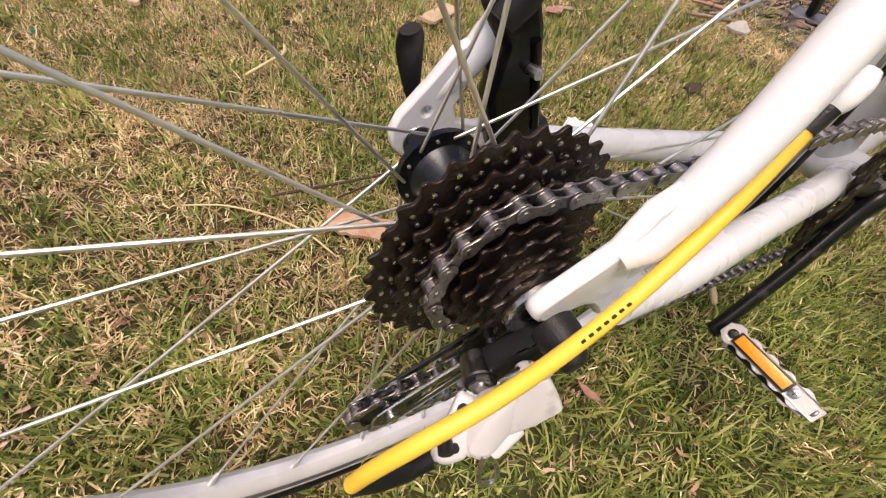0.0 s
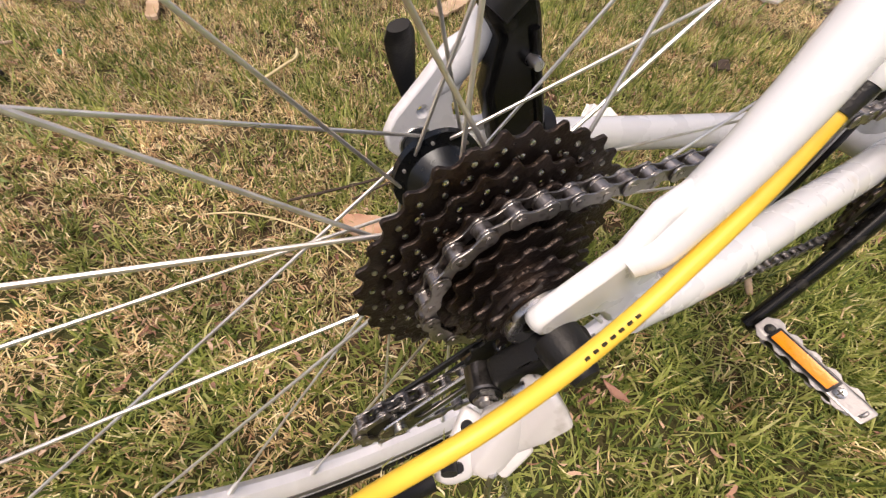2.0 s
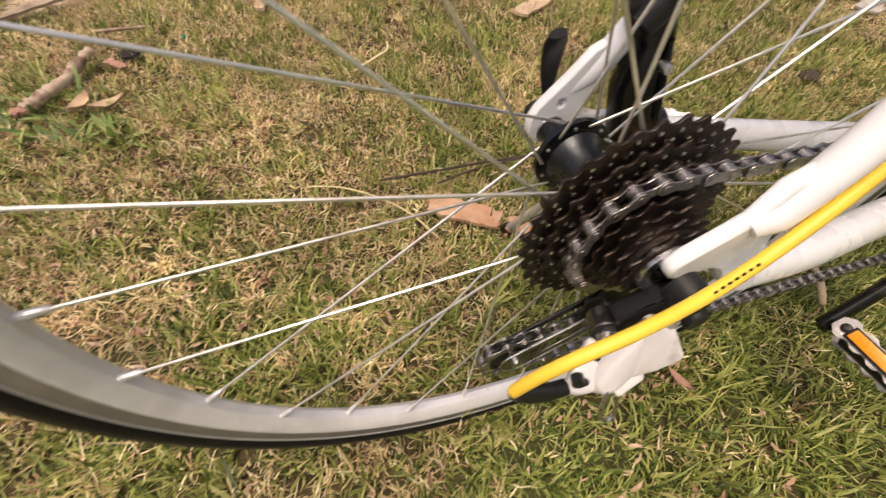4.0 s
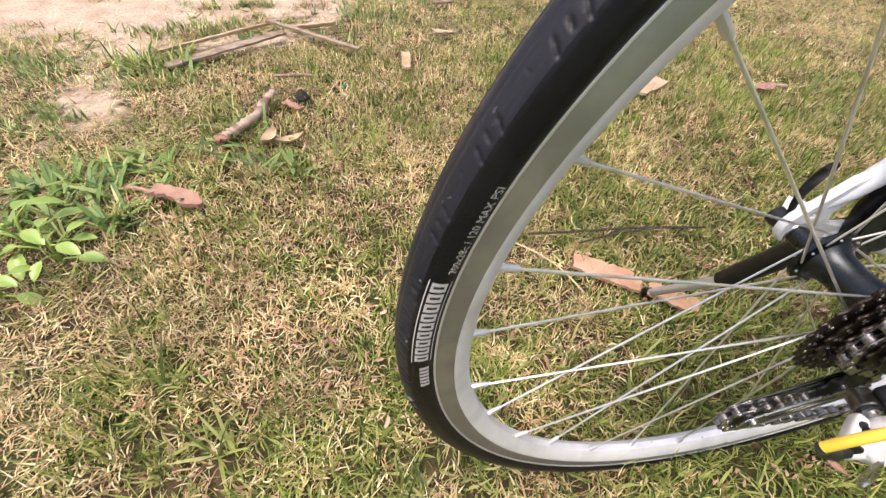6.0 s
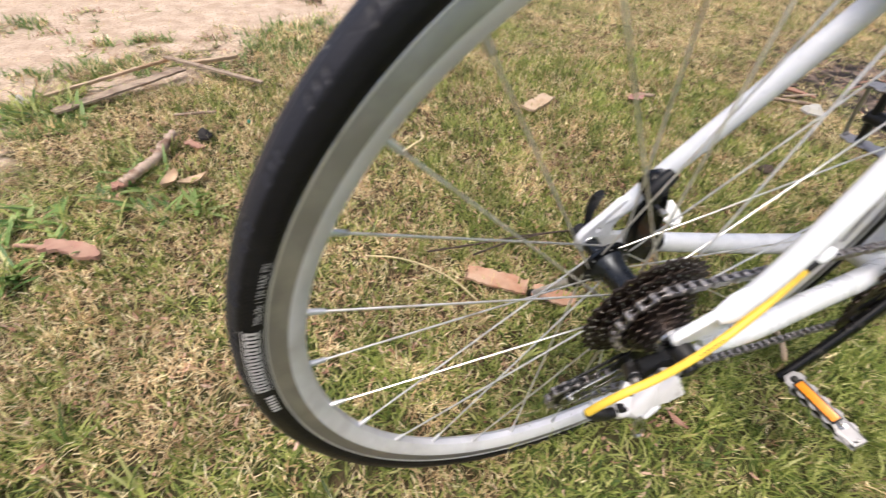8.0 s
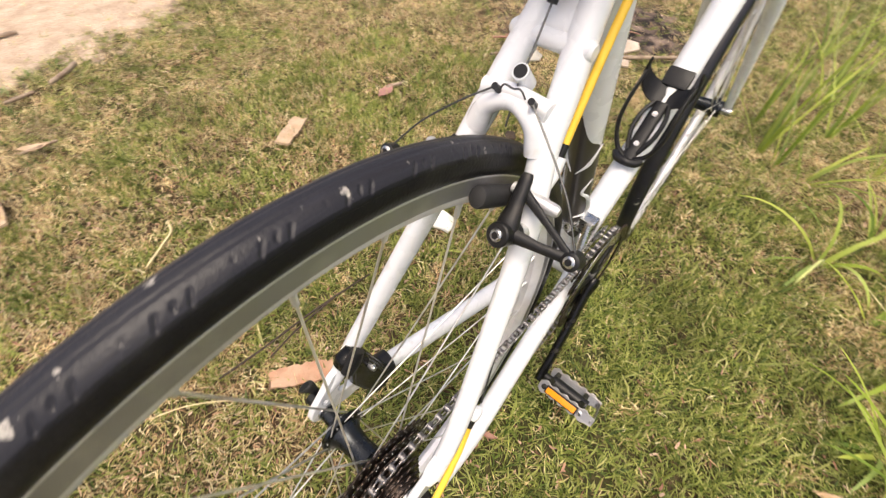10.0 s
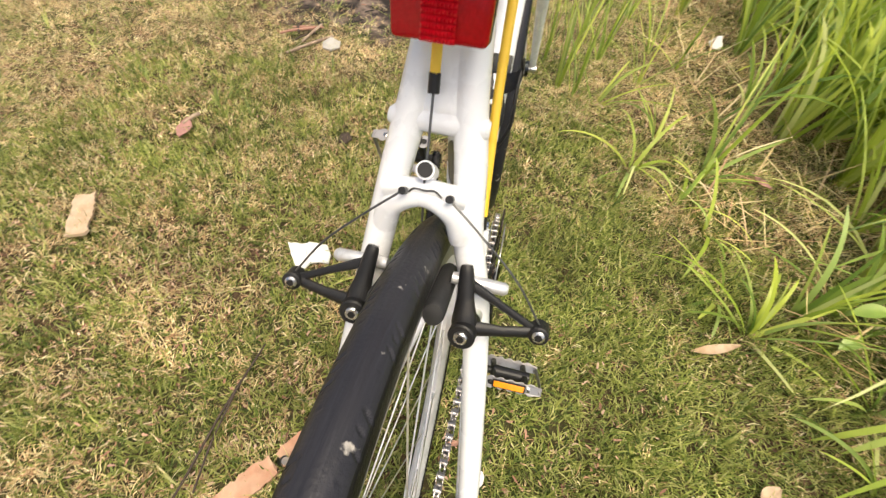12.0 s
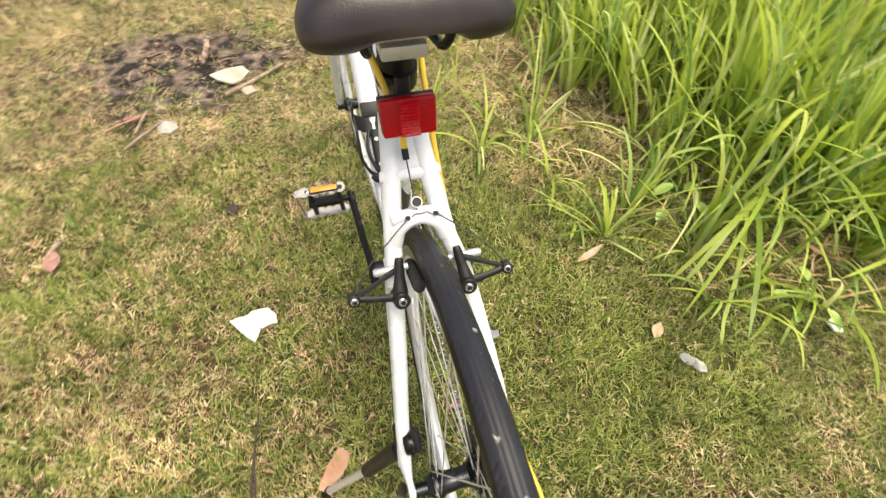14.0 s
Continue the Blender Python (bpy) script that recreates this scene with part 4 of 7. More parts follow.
def build_quick_release():
    bm = tube(bmesh.new(), [(0, -0.0725, 0), (0, -0.0800, 0), (0, -0.0850, 0), (0, -0.0875, 0)], [0.0100, 0.0098, 0.0088, 0.0055], 20)
    q = bp("quick_release", bm, BLACK, "black quick release on the rear axle")
    bp("cam_head", tube(bmesh.new(), [(0, 0.077, 0), (0, 0.089, 0)], [0.0085, 0.0090], 18), BLACK, parent=q)
    path = curve_pts([(0.006, 0.0825, 0.004), (0.0045, 0.0845, 0.018), (0.0015, 0.0825, 0.034), (-0.0015, 0.0785, 0.050), (-0.0035, 0.0745, 0.061)], 14)
    bm = tube(bmesh.new(), path, [0.0036, 0.0040, 0.0048, 0.0062, 0.0074, 0.0082, 0.0084, 0.0062], 12, squash=(0.34, (0, 1, 0)))
    bp("lever", bm, BLACK, "black curved lever", q)


build_quick_release()


# -- cranks, chainrings and pedals
CRANK_DIR = Vector((-0.696, 0, -0.718)).normalized()
CRANK = 0.1705
CRANK_C = BB + CRANK_DIR * 0.0125


def build_cranks():
    bm = lathe(bmesh.new(), [(0.004, -0.058), (0.015, -0.058), (0.017, -0.050), (0.017, 0.050), (0.015, 0.058), (0.004, 0.058)], 24, BB)
    for k in range(5):
        a = radians(20 + 72 * k)
        tube(bm, [BB + Vector((0.012 * math.cos(a), -0.052, 0.012 * math.sin(a))), BB + Vector((0.062 * math.cos(a), -0.0495, 0.062 * math.sin(a)))], [0.0085, 0.0060], 10, squash=(0.5, (0, 1, 0)))
    cr = bp("crankset", bm, BLACK, "black triple crankset with oily chainrings")
    for teeth, y in ((48, -0.0555), (RING_T - 4, -0.0465), (28, -0.0385)):
        rim, pr = gear_outline(teeth)
        holes = [circle_pts(0, 0, pr - 0.018, 48)]
        for k in range(teeth // 2):
            a = 2 * math.pi * k / (teeth // 2)
            holes.append(circle_pts((pr - 0.010) * math.cos(a), (pr - 0.010) * math.sin(a), 0.002, 8))
        me = plate_mesh("chainring", [rim] + holes, 0.0022, COG, 0.0003)
        bp("chainring", me, COG, parent=cr, at=Matrix.Translation((BB.x, y, BB.z)) @ STAND)
    for s in (-1, 1):
        d = CRANK_DIR if s < 0 else -CRANK_DIR
        e = CRANK_C + d * CRANK + Vector((0, s * 0.072, 0))
        b = CRANK_C + Vector((0, s * 0.060, 0))
        bm = tube(bmesh.new(), curve_pts([b - d * 0.014, b + d * 0.02, CRANK_C + d * 0.09 + Vector((0, s * 0.067, 0)), e, e + d * 0.013], 16), [0.013, 0.016, 0.0165, 0.016, 0.0145, 0.0135, 0.013, 0.0125, 0.0122, 0.012, 0.0118, 0.0116, 0.0115, 0.0115, 0.0118, 0.0122, 0.0125, 0.012, 0.0105, 0.008, 0.005], 16, squash=(0.62, (0, 1, 0)))
        bp("crank_arm", bm, BLACKGLOSS, "glossy black crank arm", cr)


build_cranks()


def build_pedal(s, tilt):
    """A cage pedal in its own axes: y out along the spindle, x towards the first reflector."""
    axle = CRANK_C + (CRANK_DIR if s < 0 else -CRANK_DIR) * CRANK + Vector((0, s * 0.080, 0))
    at = Matrix.Translation(axle) @ pose(0, 0, 0, 0, tilt, 0)
    bm = tube(bmesh.new(), [(0, -s * 0.004, 0), (0, s * 0.010, 0), (0, s * 0.013, 0), (0, s * 0.076, 0)], [0.0062, 0.0062, 0.0110, 0.0098], 16)
    for y in (0.014, 0.068):
        box(bm, (0, s * y, 0), (0.084, 0.009, 0.013), None, 0.003)
    p = bp("pedal", bm, BLACK, "black cage pedal with serrated alloy plates and amber reflectors", at=at)
    for e in (-1, 1):
        up = [(0.0005, 0.0060), (0.004, 0.0085), (0.007, 0.0112), (0.013, 0.0112), (0.016, 0.0084)]
        for k in range(3):
            x = 0.0195 + k * 0.0165
            up += [(x, 0.0080), (x + 0.0045, 0.0108), (x + 0.0095, 0.0108), (x + 0.0130, 0.0080)]
        up += [(0.0705, 0.0084), (0.0745, 0.0112), (0.0790, 0.0108), (0.0835, 0.0082), (0.0935, 0.0072), (0.0945, 0.0060)]
        pts = up + [(x, -y) for x, y in reversed(up)]
        me = plate_mesh("cage_plate", [pts], 0.0018, PEDALM, 0.0005)
        # the outer end of the plate is bent in
        for v in me.vertices:
            v.co.z -= e * 0.9 * max(0.0, v.co.x - 0.083) ** 1.5
        # the plate's x runs out along the spindle, its y up
        turn = Matrix(((0, 0, 1, e * 0.0445), (s, 0, 0, 0), (0, 1, 0, 0), (0, 0, 0, 1)))
        bp("cage_plate", me, PEDALM, "serrated silver plate", p, turn)
        bm = box(bmesh.new(), (e * 0.0470, s * 0.040, 0), (0.004, 0.0545, 0.0130), None, 0.0012)
        bp("reflector_holder", bm, BLACK, "black reflector holder", p)
        bm = box(bmesh.new(), (e * 0.0488, s * 0.040, 0), (0.003, 0.0500, 0.0098), None, 0.0008)
        bp("reflector", bm, ORANGE, "amber reflector", p)
        for y, mt in ((0.0095, BLACK), (0.0715, STEEL)):
            bm = tube(bmesh.new(), [(e * 0.045, s * y, 0), (e * 0.0468, s * y, 0), (e * 0.0476, s * y, 0)], [0.0044, 0.0044, 0.003], 14)
            screw = bp("cage_screw", bm, mt, parent=p)
            # A black cross laid on the screw paints the shade of its slots.
            bm = box(bmesh.new(), (e * 0.0476, s * y, 0), (0.0006, 0.0048, 0.0010))
            box(bm, (e * 0.0476, s * y, 0), (0.0006, 0.0010, 0.0048))
            bp("cross_slot_mark", bm, INK, parent=screw)
    bm = tube(bmesh.new(), curve_pts([(-0.0425, s * 0.0885, 0), (-0.036, s * 0.0925, 0), (0, s * 0.0935, 0), (0.036, s * 0.0925, 0), (0.0425, s * 0.0885, 0)], 16), 0.0052, 10, squash=(0.28, (0, 1, 0)))
    bp("end_band", bm, PEDALM, "worn alloy band across the outer end", p)
    return p


build_pedal(-1, 45)
build_pedal(1, 72)


# -- front mechanism, bottle cage
def build_front_mech():
    d = (SEAT_TOP - BB).normalized()
    c = BB + d * 0.135
    bm = tube(bmesh.new(), [c - d * 0.009, c + d * 0.009], 0.0195, 20)
    f = bp("front_derailleur", bm, STEEL, "silver front derailleur")
    bm = bmesh.new()
    box(bm, c + Vector((-0.004, -0.026, 0.004)), (0.020, 0.022, 0.026), None, 0.004)
    tube(bm, [c + Vector((-0.012, -0.03, 0.012)), c + Vector((-0.028, -0.036, -0.020))], 0.0060, 10)
    bp("mech_body", bm, STEEL, parent=f)
    for y in (-0.0405, -0.0600):
        path = curve_pts([c + Vector((-0.060, y, -0.052)), c + Vector((-0.030, y, -0.022)), c + Vector((0.010, y, -0.018)), c + Vector((0.040, y, -0.034))], 12)
        bm = tube(bmesh.new(), path, 0.0110, 10, squash=(0.10, (0, 1, 0)))
        bp("mech_cage", bm, STEEL, parent=f)


build_front_mech()


def build_bottle_cage():
    a, b = Vector((0.548, 0, 0.020)), Vector((0.700, 0, 0.170))
    d = (b - a).normalized()
    n = Vector((-d.z, 0, d.x))
    base = a + n * 0.023 + d * 0.036
    d = d * 0.78
    y = Vector((0, 1, 0))
    bm = tube(bmesh.new(), [base + d * 0.0, base + d * 0.125], 0.0110, 12, squash=(0.35, n))
    cg = bp("bottle_cage", bm, BLACK, "black plastic bottle cage on the down tube")

    def round_bottle(h, deg, r=0.0375):
        a = radians(deg)
        return base + d * h + n * (r - r * math.cos(a)) + y * (r * math.sin(a))

    # the upper band wraps the bottle and ends in two pointed ears
    for s in (-1, 1):
        bm = bmesh.new()
        rows = []
        for k in range(15):
            t = k / 14
            mid, half = 0.138 + 0.030 * t ** 2, 0.021 * (1 - 0.85 * t ** 2.2)
            rows.append([bm.verts.new(round_bottle(mid + e * half, s * (4 + 108 * t), r)) for e, r in ((-1, 0.0375), (1, 0.0375), (1, 0.0408), (-1, 0.0408))])
        for p, q in zip(rows, rows[1:]):
            for k in range(4):
                bm.faces.new((p[k], p[(k + 1) % 4], q[(k + 1) % 4], q[k]))
        bm.faces.new(rows[0])
        bm.faces.new(rows[-1][::-1])
        bmesh.ops.recalc_face_normals(bm, faces=bm.faces[:])
        bp("cage_band", bm, BLACK, parent=cg)
        path = curve_pts([round_bottle(0.150, s * 96), round_bottle(0.120, s * 104), round_bottle(0.085, s * 98), round_bottle(0.050, s * 74), round_bottle(0.018, s * 40), round_bottle(0.004, s * 12)], 24)
        bp("cage_arm", tube(bmesh.new(), path, [0.0046, 0.0052, 0.0056, 0.0052, 0.0046], 10, squash=(0.55, y)), BLACK, parent=cg)
        path = curve_pts([round_bottle(0.122, s * 18), round_bottle(0.092, s * 30), round_bottle(0.058, s * 30), round_bottle(0.020, s * 14)], 16)
        bp("cage_strut", tube(bmesh.new(), path, 0.0038, 8), BLACK, parent=cg)
    bm = tube(bmesh.new(), curve_pts([base + d * 0.006 + y * 0.020 + n * 0.004, base - d * 0.004 + y * 0.014 + n * 0.010, base - d * 0.008 + n * 0.016, base - d * 0.004 - y * 0.014 + n * 0.010, base + d * 0.006 - y * 0.020 + n * 0.004], 14), 0.0065, 10)
    bp("cage_foot", bm, BLACK, parent=cg)
    bm = box(bmesh.new(), base + d * 0.176 + n * 0.000, (0.030, 0.040, 0.012), Matrix.Rotation(radians(-45), 3, "Y"), 0.004)
    bp("cage_top", bm, BLACK, parent=cg)
    for t in (0.035, 0.099):
        bm = tube(bmesh.new(), [base + d * t + n * 0.001, base + d * t + n * 0.006], 0.0042, 10)
        bp("cage_bolt", bm, STEEL, parent=cg)


build_bottle_cage()


# -- fork, stem
def build_fork():
    crown = Vector((0.838, 0.0, 0.272))
    bm = tube(bmesh.new(), [crown + Vector((-0.010, 0, 0.035)), crown, crown + Vector((0.004, 0, -0.012))], [0.021, 0.024, 0.022], 20)
    f = bp("fork", bm, WHITE, "white straight-bladed front fork")
    for s in (-1, 1):
        end = STEER @ Vector((0, s * 0.056, 0.012))
        bm = tube(bmesh.new(), curve_pts([crown + Vector((0, s * 0.004, 0)), crown + Vector((0.010, s * 0.042, -0.022)), crown.lerp(end, 0.5) + Vector((0, s * 0.022, 0)), end], 16), [0.016, 0.0158, 0.0155, 0.015, 0.0148, 0.0145, 0.0142, 0.014, 0.0135, 0.013, 0.0125, 0.012, 0.0115, 0.011, 0.0105, 0.010, 0.0095, 0.009, 0.0085, 0.008], 16)
        bp("fork_blade", bm, WHITE, parent=f)
        p, q = STEER @ Vector((0, s * 0.046, 0)), STEER @ Vector((0, s * 0.066, 0))
        bp("axle_end", tube(bmesh.new(), [p, q], 0.0085, 14), STEEL, parent=f)
    bm = tube(bmesh.new(), [(0.787, 0, 0.425), (0.776, 0, 0.462), (0.840, 0, 0.498)], [0.018, 0.018, 0.016], 16)
    bp("stem", bm, BLACK, "black stem", f)


build_fork()


# -- seatpost, saddle, reflector
def build_saddle():
    d = (SEAT_TOP - BB).normalized()
    top = SEAT_TOP + d * 0.052
    bm = tube(bmesh.new(), [SEAT_TOP - d * 0.05, top], 0.0135, 20)
    sp = bp("seatpost", bm, BLACK, "black seatpost with an alloy clamp head")
    bm = bmesh.new()
    box(bm, top + Vector((-0.016, 0, -0.010)), (0.046, 0.040, 0.012), None, 0.003)
    box(bm, top + Vector((-0.016, 0, 0.004)), (0.044, 0.046, 0.010), None, 0.003)
    bp("clamp_head", bm, ALU, "dull alloy rail clamp", sp)
    z0 = top.z + 0.006
    sections = []
    N, M = 34, 40
    for i in range(N):
        t = i / (N - 1)
        x = 0.170 + 0.265 * t
        w = 0.020 + 0.056 / (1 + math.exp((t - 0.40) * 11))
        end = math.sqrt(max(0.0, 1 - (max(0.0, 0.10 - t) / 0.10) ** 2)) * math.sqrt(max(0.0, 1 - (max(0.0, t - 0.93) / 0.07) ** 2))
        w *= 0.80 + 0.20 * end
        high, low = 0.026 * (0.25 + 0.75 * end), 0.020 * (0.30 + 0.70 * end)
        ring = []
        for k in range(M):
            a = 2 * math.pi * k / M
            c, sn = math.cos(a), math.sin(a)
            y = w * math.copysign(abs(c) ** 0.75, c)
            z = (high if sn > 0 else low) * math.copysign(abs(sn) ** 0.75, sn)
            if sn > 0:
                z -= 0.004 * math.exp(-(y / 0.016) ** 2) * (1 - t)
            else:
                # hollow under the shell between the two rear lobes
                z += 0.020 * math.exp(-(y / 0.030) ** 4) * end
            ring.append((x, y + 0.003, z0 + 0.030 + z - 0.006 * (y / 0.076) ** 2))
        sections.append(ring)
    bm = bmesh.new()
    rows = [[bm.verts.new(p) for p in r] for r in sections]
    for a, b in zip(rows, rows[1:]):
        for k in range(len(a)):
            bm.faces.new((a[k], a[(k + 1) % len(a)], b[(k + 1) % len(a)], b[k]))
    bm.faces.new(rows[0][::-1])
    bm.faces.new(rows[-1])
    bmesh.ops.recalc_face_normals(bm, faces=bm.faces[:])
    sad = bp("saddle", bm, SADDLE, "dark brown-black padded saddle", smooth=70)
    for s in (-1, 1):
        path = curve_pts([(0.196, s * 0.034 + 0.003, z0 + 0.030), (0.203, s * 0.032 + 0.003, z0 + 0.006), (0.222, s * 0.027 + 0.003, z0 - 0.004), (0.32, s * 0.020, z0 - 0.002), (0.40, s * 0.012, z0 + 0.018)], 18)
        bp("rail", tube(bmesh.new(), path, 0.0038, 10), BLACKGLOSS, "black saddle rail", sad)
    # tail reflector on a bracket behind the post
    c = Vector((0.2195, 0.0020, 0.4200))
    rot = Matrix.Rotation(radians(12), 3, "Y")
    bm = bmesh.new()
    box(bm, (0, 0, 0), (0.010, 0.0500, 0.0350), None, 0.003, 3)
    for v in bm.verts:
        v.co.x += 6.5 * v.co.y ** 2
        v.co.z *= 1 - 0.9 * abs(v.co.y)
        v.co.y *= 1 + 1.2 * v.co.z
    r = bp("tail_reflector", bm, RED, "red plastic tail reflector in a dark frame", at=Matrix.Translation(c) @ rot.to_4x4())
    for y0, y1 in ((-0.0085, 0.0005), (0.0011, 0.0080)):
        bm = bmesh.new()
        n0 = 5
        for i in range(n0):
            for k in range(11):
                ya, za = y0 + (y1 - y0) * (i + 0.5) / n0, -0.0150 + 0.0030 * k
                made = bmesh.ops.create_cone(bm, cap_ends=False, segments=4, radius1=0.0019, radius2=0.0, depth=0.0012, matrix=Matrix.Translation((-0.0053 + 6.5 * ya * ya, ya, za)) @ Matrix.Rotation(radians(-90), 4, "Y") @ Matrix.Rotation(radians(45), 4, "Z"))
        bp("prism_field", bm, REDLENS, "brighter ribbed red field", r, smooth=5)
    bm = box(bmesh.new(), (0.0068, 0, 0), (0.006, 0.0505, 0.0350), None, 0.002)
    for v in bm.verts:
        v.co.x += 6.5 * v.co.y ** 2
        v.co.y *= 1 + 1.2 * v.co.z
    bp("reflector_frame", bm, BLACK, "dark frame", r)
    bm = tube(bmesh.new(), [(0.008, 0, 0.006), (0.030, 0, 0.012), (0.055, 0, 0.010)], [0.007, 0.008, 0.009], 12)
    tube(bm, [(0.020, 0, 0.010), (0.018, 0, 0.030)], 0.007, 10)
    bp("reflector_bracket", bm, BLACK, "black bracket", r)
    ps = SEAT_TOP + d * 0.016
    bm = tube(bmesh.new(), [ps - d * 0.008, ps + d * 0.008], 0.0175, 18)
    bp("reflector_clamp", bm, BLACK, parent=sp)


build_saddle()


# ---------------------------------------------------------------- the ground
def lump(x, y, s=1.0, seed=0.0):
    """Soft uneven field in -1..1, from crossed waves."""
    x, y = x * s + seed * 3.1, y * s - seed * 1.7
    return (np.sin(2.1 * x + 1.3 * np.sin(1.7 * y + seed)) + np.sin(2.9 * y - 1.1 * np.sin(2.3 * x + 1.0)) + 0.6 * np.sin(5.3 * x + 4.1 * y + 2 * seed) + 0.5 * np.sin(7.7 * y - 6.1 * x)) / 3.1


DIRT_X = [-9.0, -1.484, -1.132, -0.902, -0.72, -0.586, -0.452, -0.315, -0.05, 0.178, 0.575, 0.986, 1.595, 9.0]
DIRT_Y = [1.18, 1.333, 1.265, 1.398, 1.497, 1.451, 1.528, 1.754, 1.739, 1.833, 1.963, 2.317, 2.966, 8.88]


def bareness(x, y):
    """1 on the sandy path and the scuffed spots, 0 in the turf."""
    edge = np.interp(x, DIRT_X, DIRT_Y) + 0.10 * lump(x, y, 3.0, 1.0) + 0.05 * lump(x, y, 9.0, 2.0)
    path = np.clip((y - edge) / 0.42 + 0.50 + 0.30 * lump(x, y, 14.0, 8.0) + 0.18 * lump(x, y, 37.0, 9.0), 0, 1)
    spot = 0.85 * np.clip(1.0 - 0.8 * np.hypot((x - -1.042) / 0.16, (y - 0.985) / 0.22) + 0.45 * lump(x, y, 11.0, 3.0), 0, 1)
    spot2 = np.clip(1.25 - np.hypot((x + 0.70 - 0.6 * (y - 1.33)) / 0.24, (y - 1.335) / 0.11) + 0.3 * lump(x, y, 8.0, 5.0), 0, 1)
    return np.maximum(path, np.maximum(spot, spot2))


def ashes(x, y):
    """1 on the old fire place."""
    return np.clip(1.45 - np.hypot((x - 1.93) / 0.38, (y - 0.66) / 0.50) + 0.35 * lump(x, y, 6.0, 4.0), 0, 1)


def soil_z(x, y):
    return 0.004 * lump(x, y, 2.2, 6.0) + 0.002 * lump(x, y, 9.0, 7.0) - 0.002


def ground_mat():
    m = bpy.data.materials.new("soil_and_sand")
    m.use_nodes = True
    n, l = m.node_tree.nodes, m.node_tree.links
    b = n["Principled BSDF"]
    tc = n.new("ShaderNodeTexCoord")

    def noise_tex(scale, detail=6.0):
        t = n.new("ShaderNodeTexNoise")
        t.inputs["Scale"].default_value, t.inputs["Detail"].default_value = scale, detail
        l.new(tc.outputs["Object"], t.inputs["Vector"])
        return t.outputs[0]

    def mixc(f, a, c):
        x = n.new("ShaderNodeMix")
        x.data_type = "RGBA"
        for i, v in ((0, f), (6, a), (7, c)):
            if isinstance(v, tuple):
                x.inputs[i].default_value = (*v, 1)
            else:
                l.new(v, x.inputs[i])
        return x.outputs[2]

    def rng(v, a, c, lo=0.0, hi=1.0):
        x = n.new("ShaderNodeMapRange")
        for i, q in enumerate((a, c, lo, hi)):
            x.inputs[i + 1].default_value = q
        l.new(v, x.inputs[0])
        return x.outputs[0]

    thatch = mixc(rng(noise_tex(90), 0.35, 0.65), (0.034, 0.022, 0.014), (0.125, 0.080, 0.048))
    thatch = mixc(rng(noise_tex(2.5), 0.4, 0.62), thatch, (0.055, 0.058, 0.022))
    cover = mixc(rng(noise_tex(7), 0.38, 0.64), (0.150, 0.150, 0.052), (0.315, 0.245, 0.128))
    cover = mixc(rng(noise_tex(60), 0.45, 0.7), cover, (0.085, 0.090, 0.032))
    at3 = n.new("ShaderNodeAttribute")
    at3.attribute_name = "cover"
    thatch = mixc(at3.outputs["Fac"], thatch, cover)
    sand = mixc(rng(noise_tex(14), 0.35, 0.68), (0.43, 0.325, 0.235), (0.60, 0.48, 0.375))
    sand = mixc(rng(noise_tex(120), 0.52, 0.72), sand, (0.30, 0.22, 0.165))
    ash = mixc(rng(noise_tex(13), 0.44, 0.66), (0.024, 0.020, 0.019), (0.24, 0.18, 0.145))
    at1, at2 = n.new("ShaderNodeAttribute"), n.new("ShaderNodeAttribute")
    at1.attribute_name, at2.attribute_name = "bare", "ash"
    add = n.new("ShaderNodeMath")
    add.operation = "MULTIPLY_ADD"
    l.new(noise_tex(35), add.inputs[0])
    add.inputs[1].default_value = 0.7
    l.new(at1.outputs["Fac"], add.inputs[2])
    col = mixc(rng(add.outputs[0], 0.62, 0.95), thatch, sand)
    add2 = n.new("ShaderNodeMath")
    add2.operation = "MULTIPLY_ADD"
    l.new(noise_tex(22), add2.inputs[0])
    add2.inputs[1].default_value = 0.8
    l.new(at2.outputs["Fac"], add2.inputs[2])
    col = mixc(rng(add2.outputs[0], 0.7, 1.05), col, ash)
    l.new(col, b.inputs["Base Color"])
    b.inputs["Roughness"].default_value = 0.95
    b.inputs["Specular IOR Level"].default_value = 0.15
    bpn = n.new("ShaderNodeBump")
    bpn.inputs["Strength"].default_value, bpn.inputs["Distance"].default_value = 0.7, 0.012
    l.new(noise_tex(70, 8), bpn.inputs["Height"])
    l.new(bpn.outputs[0], b.inputs["Normal"])
    return m


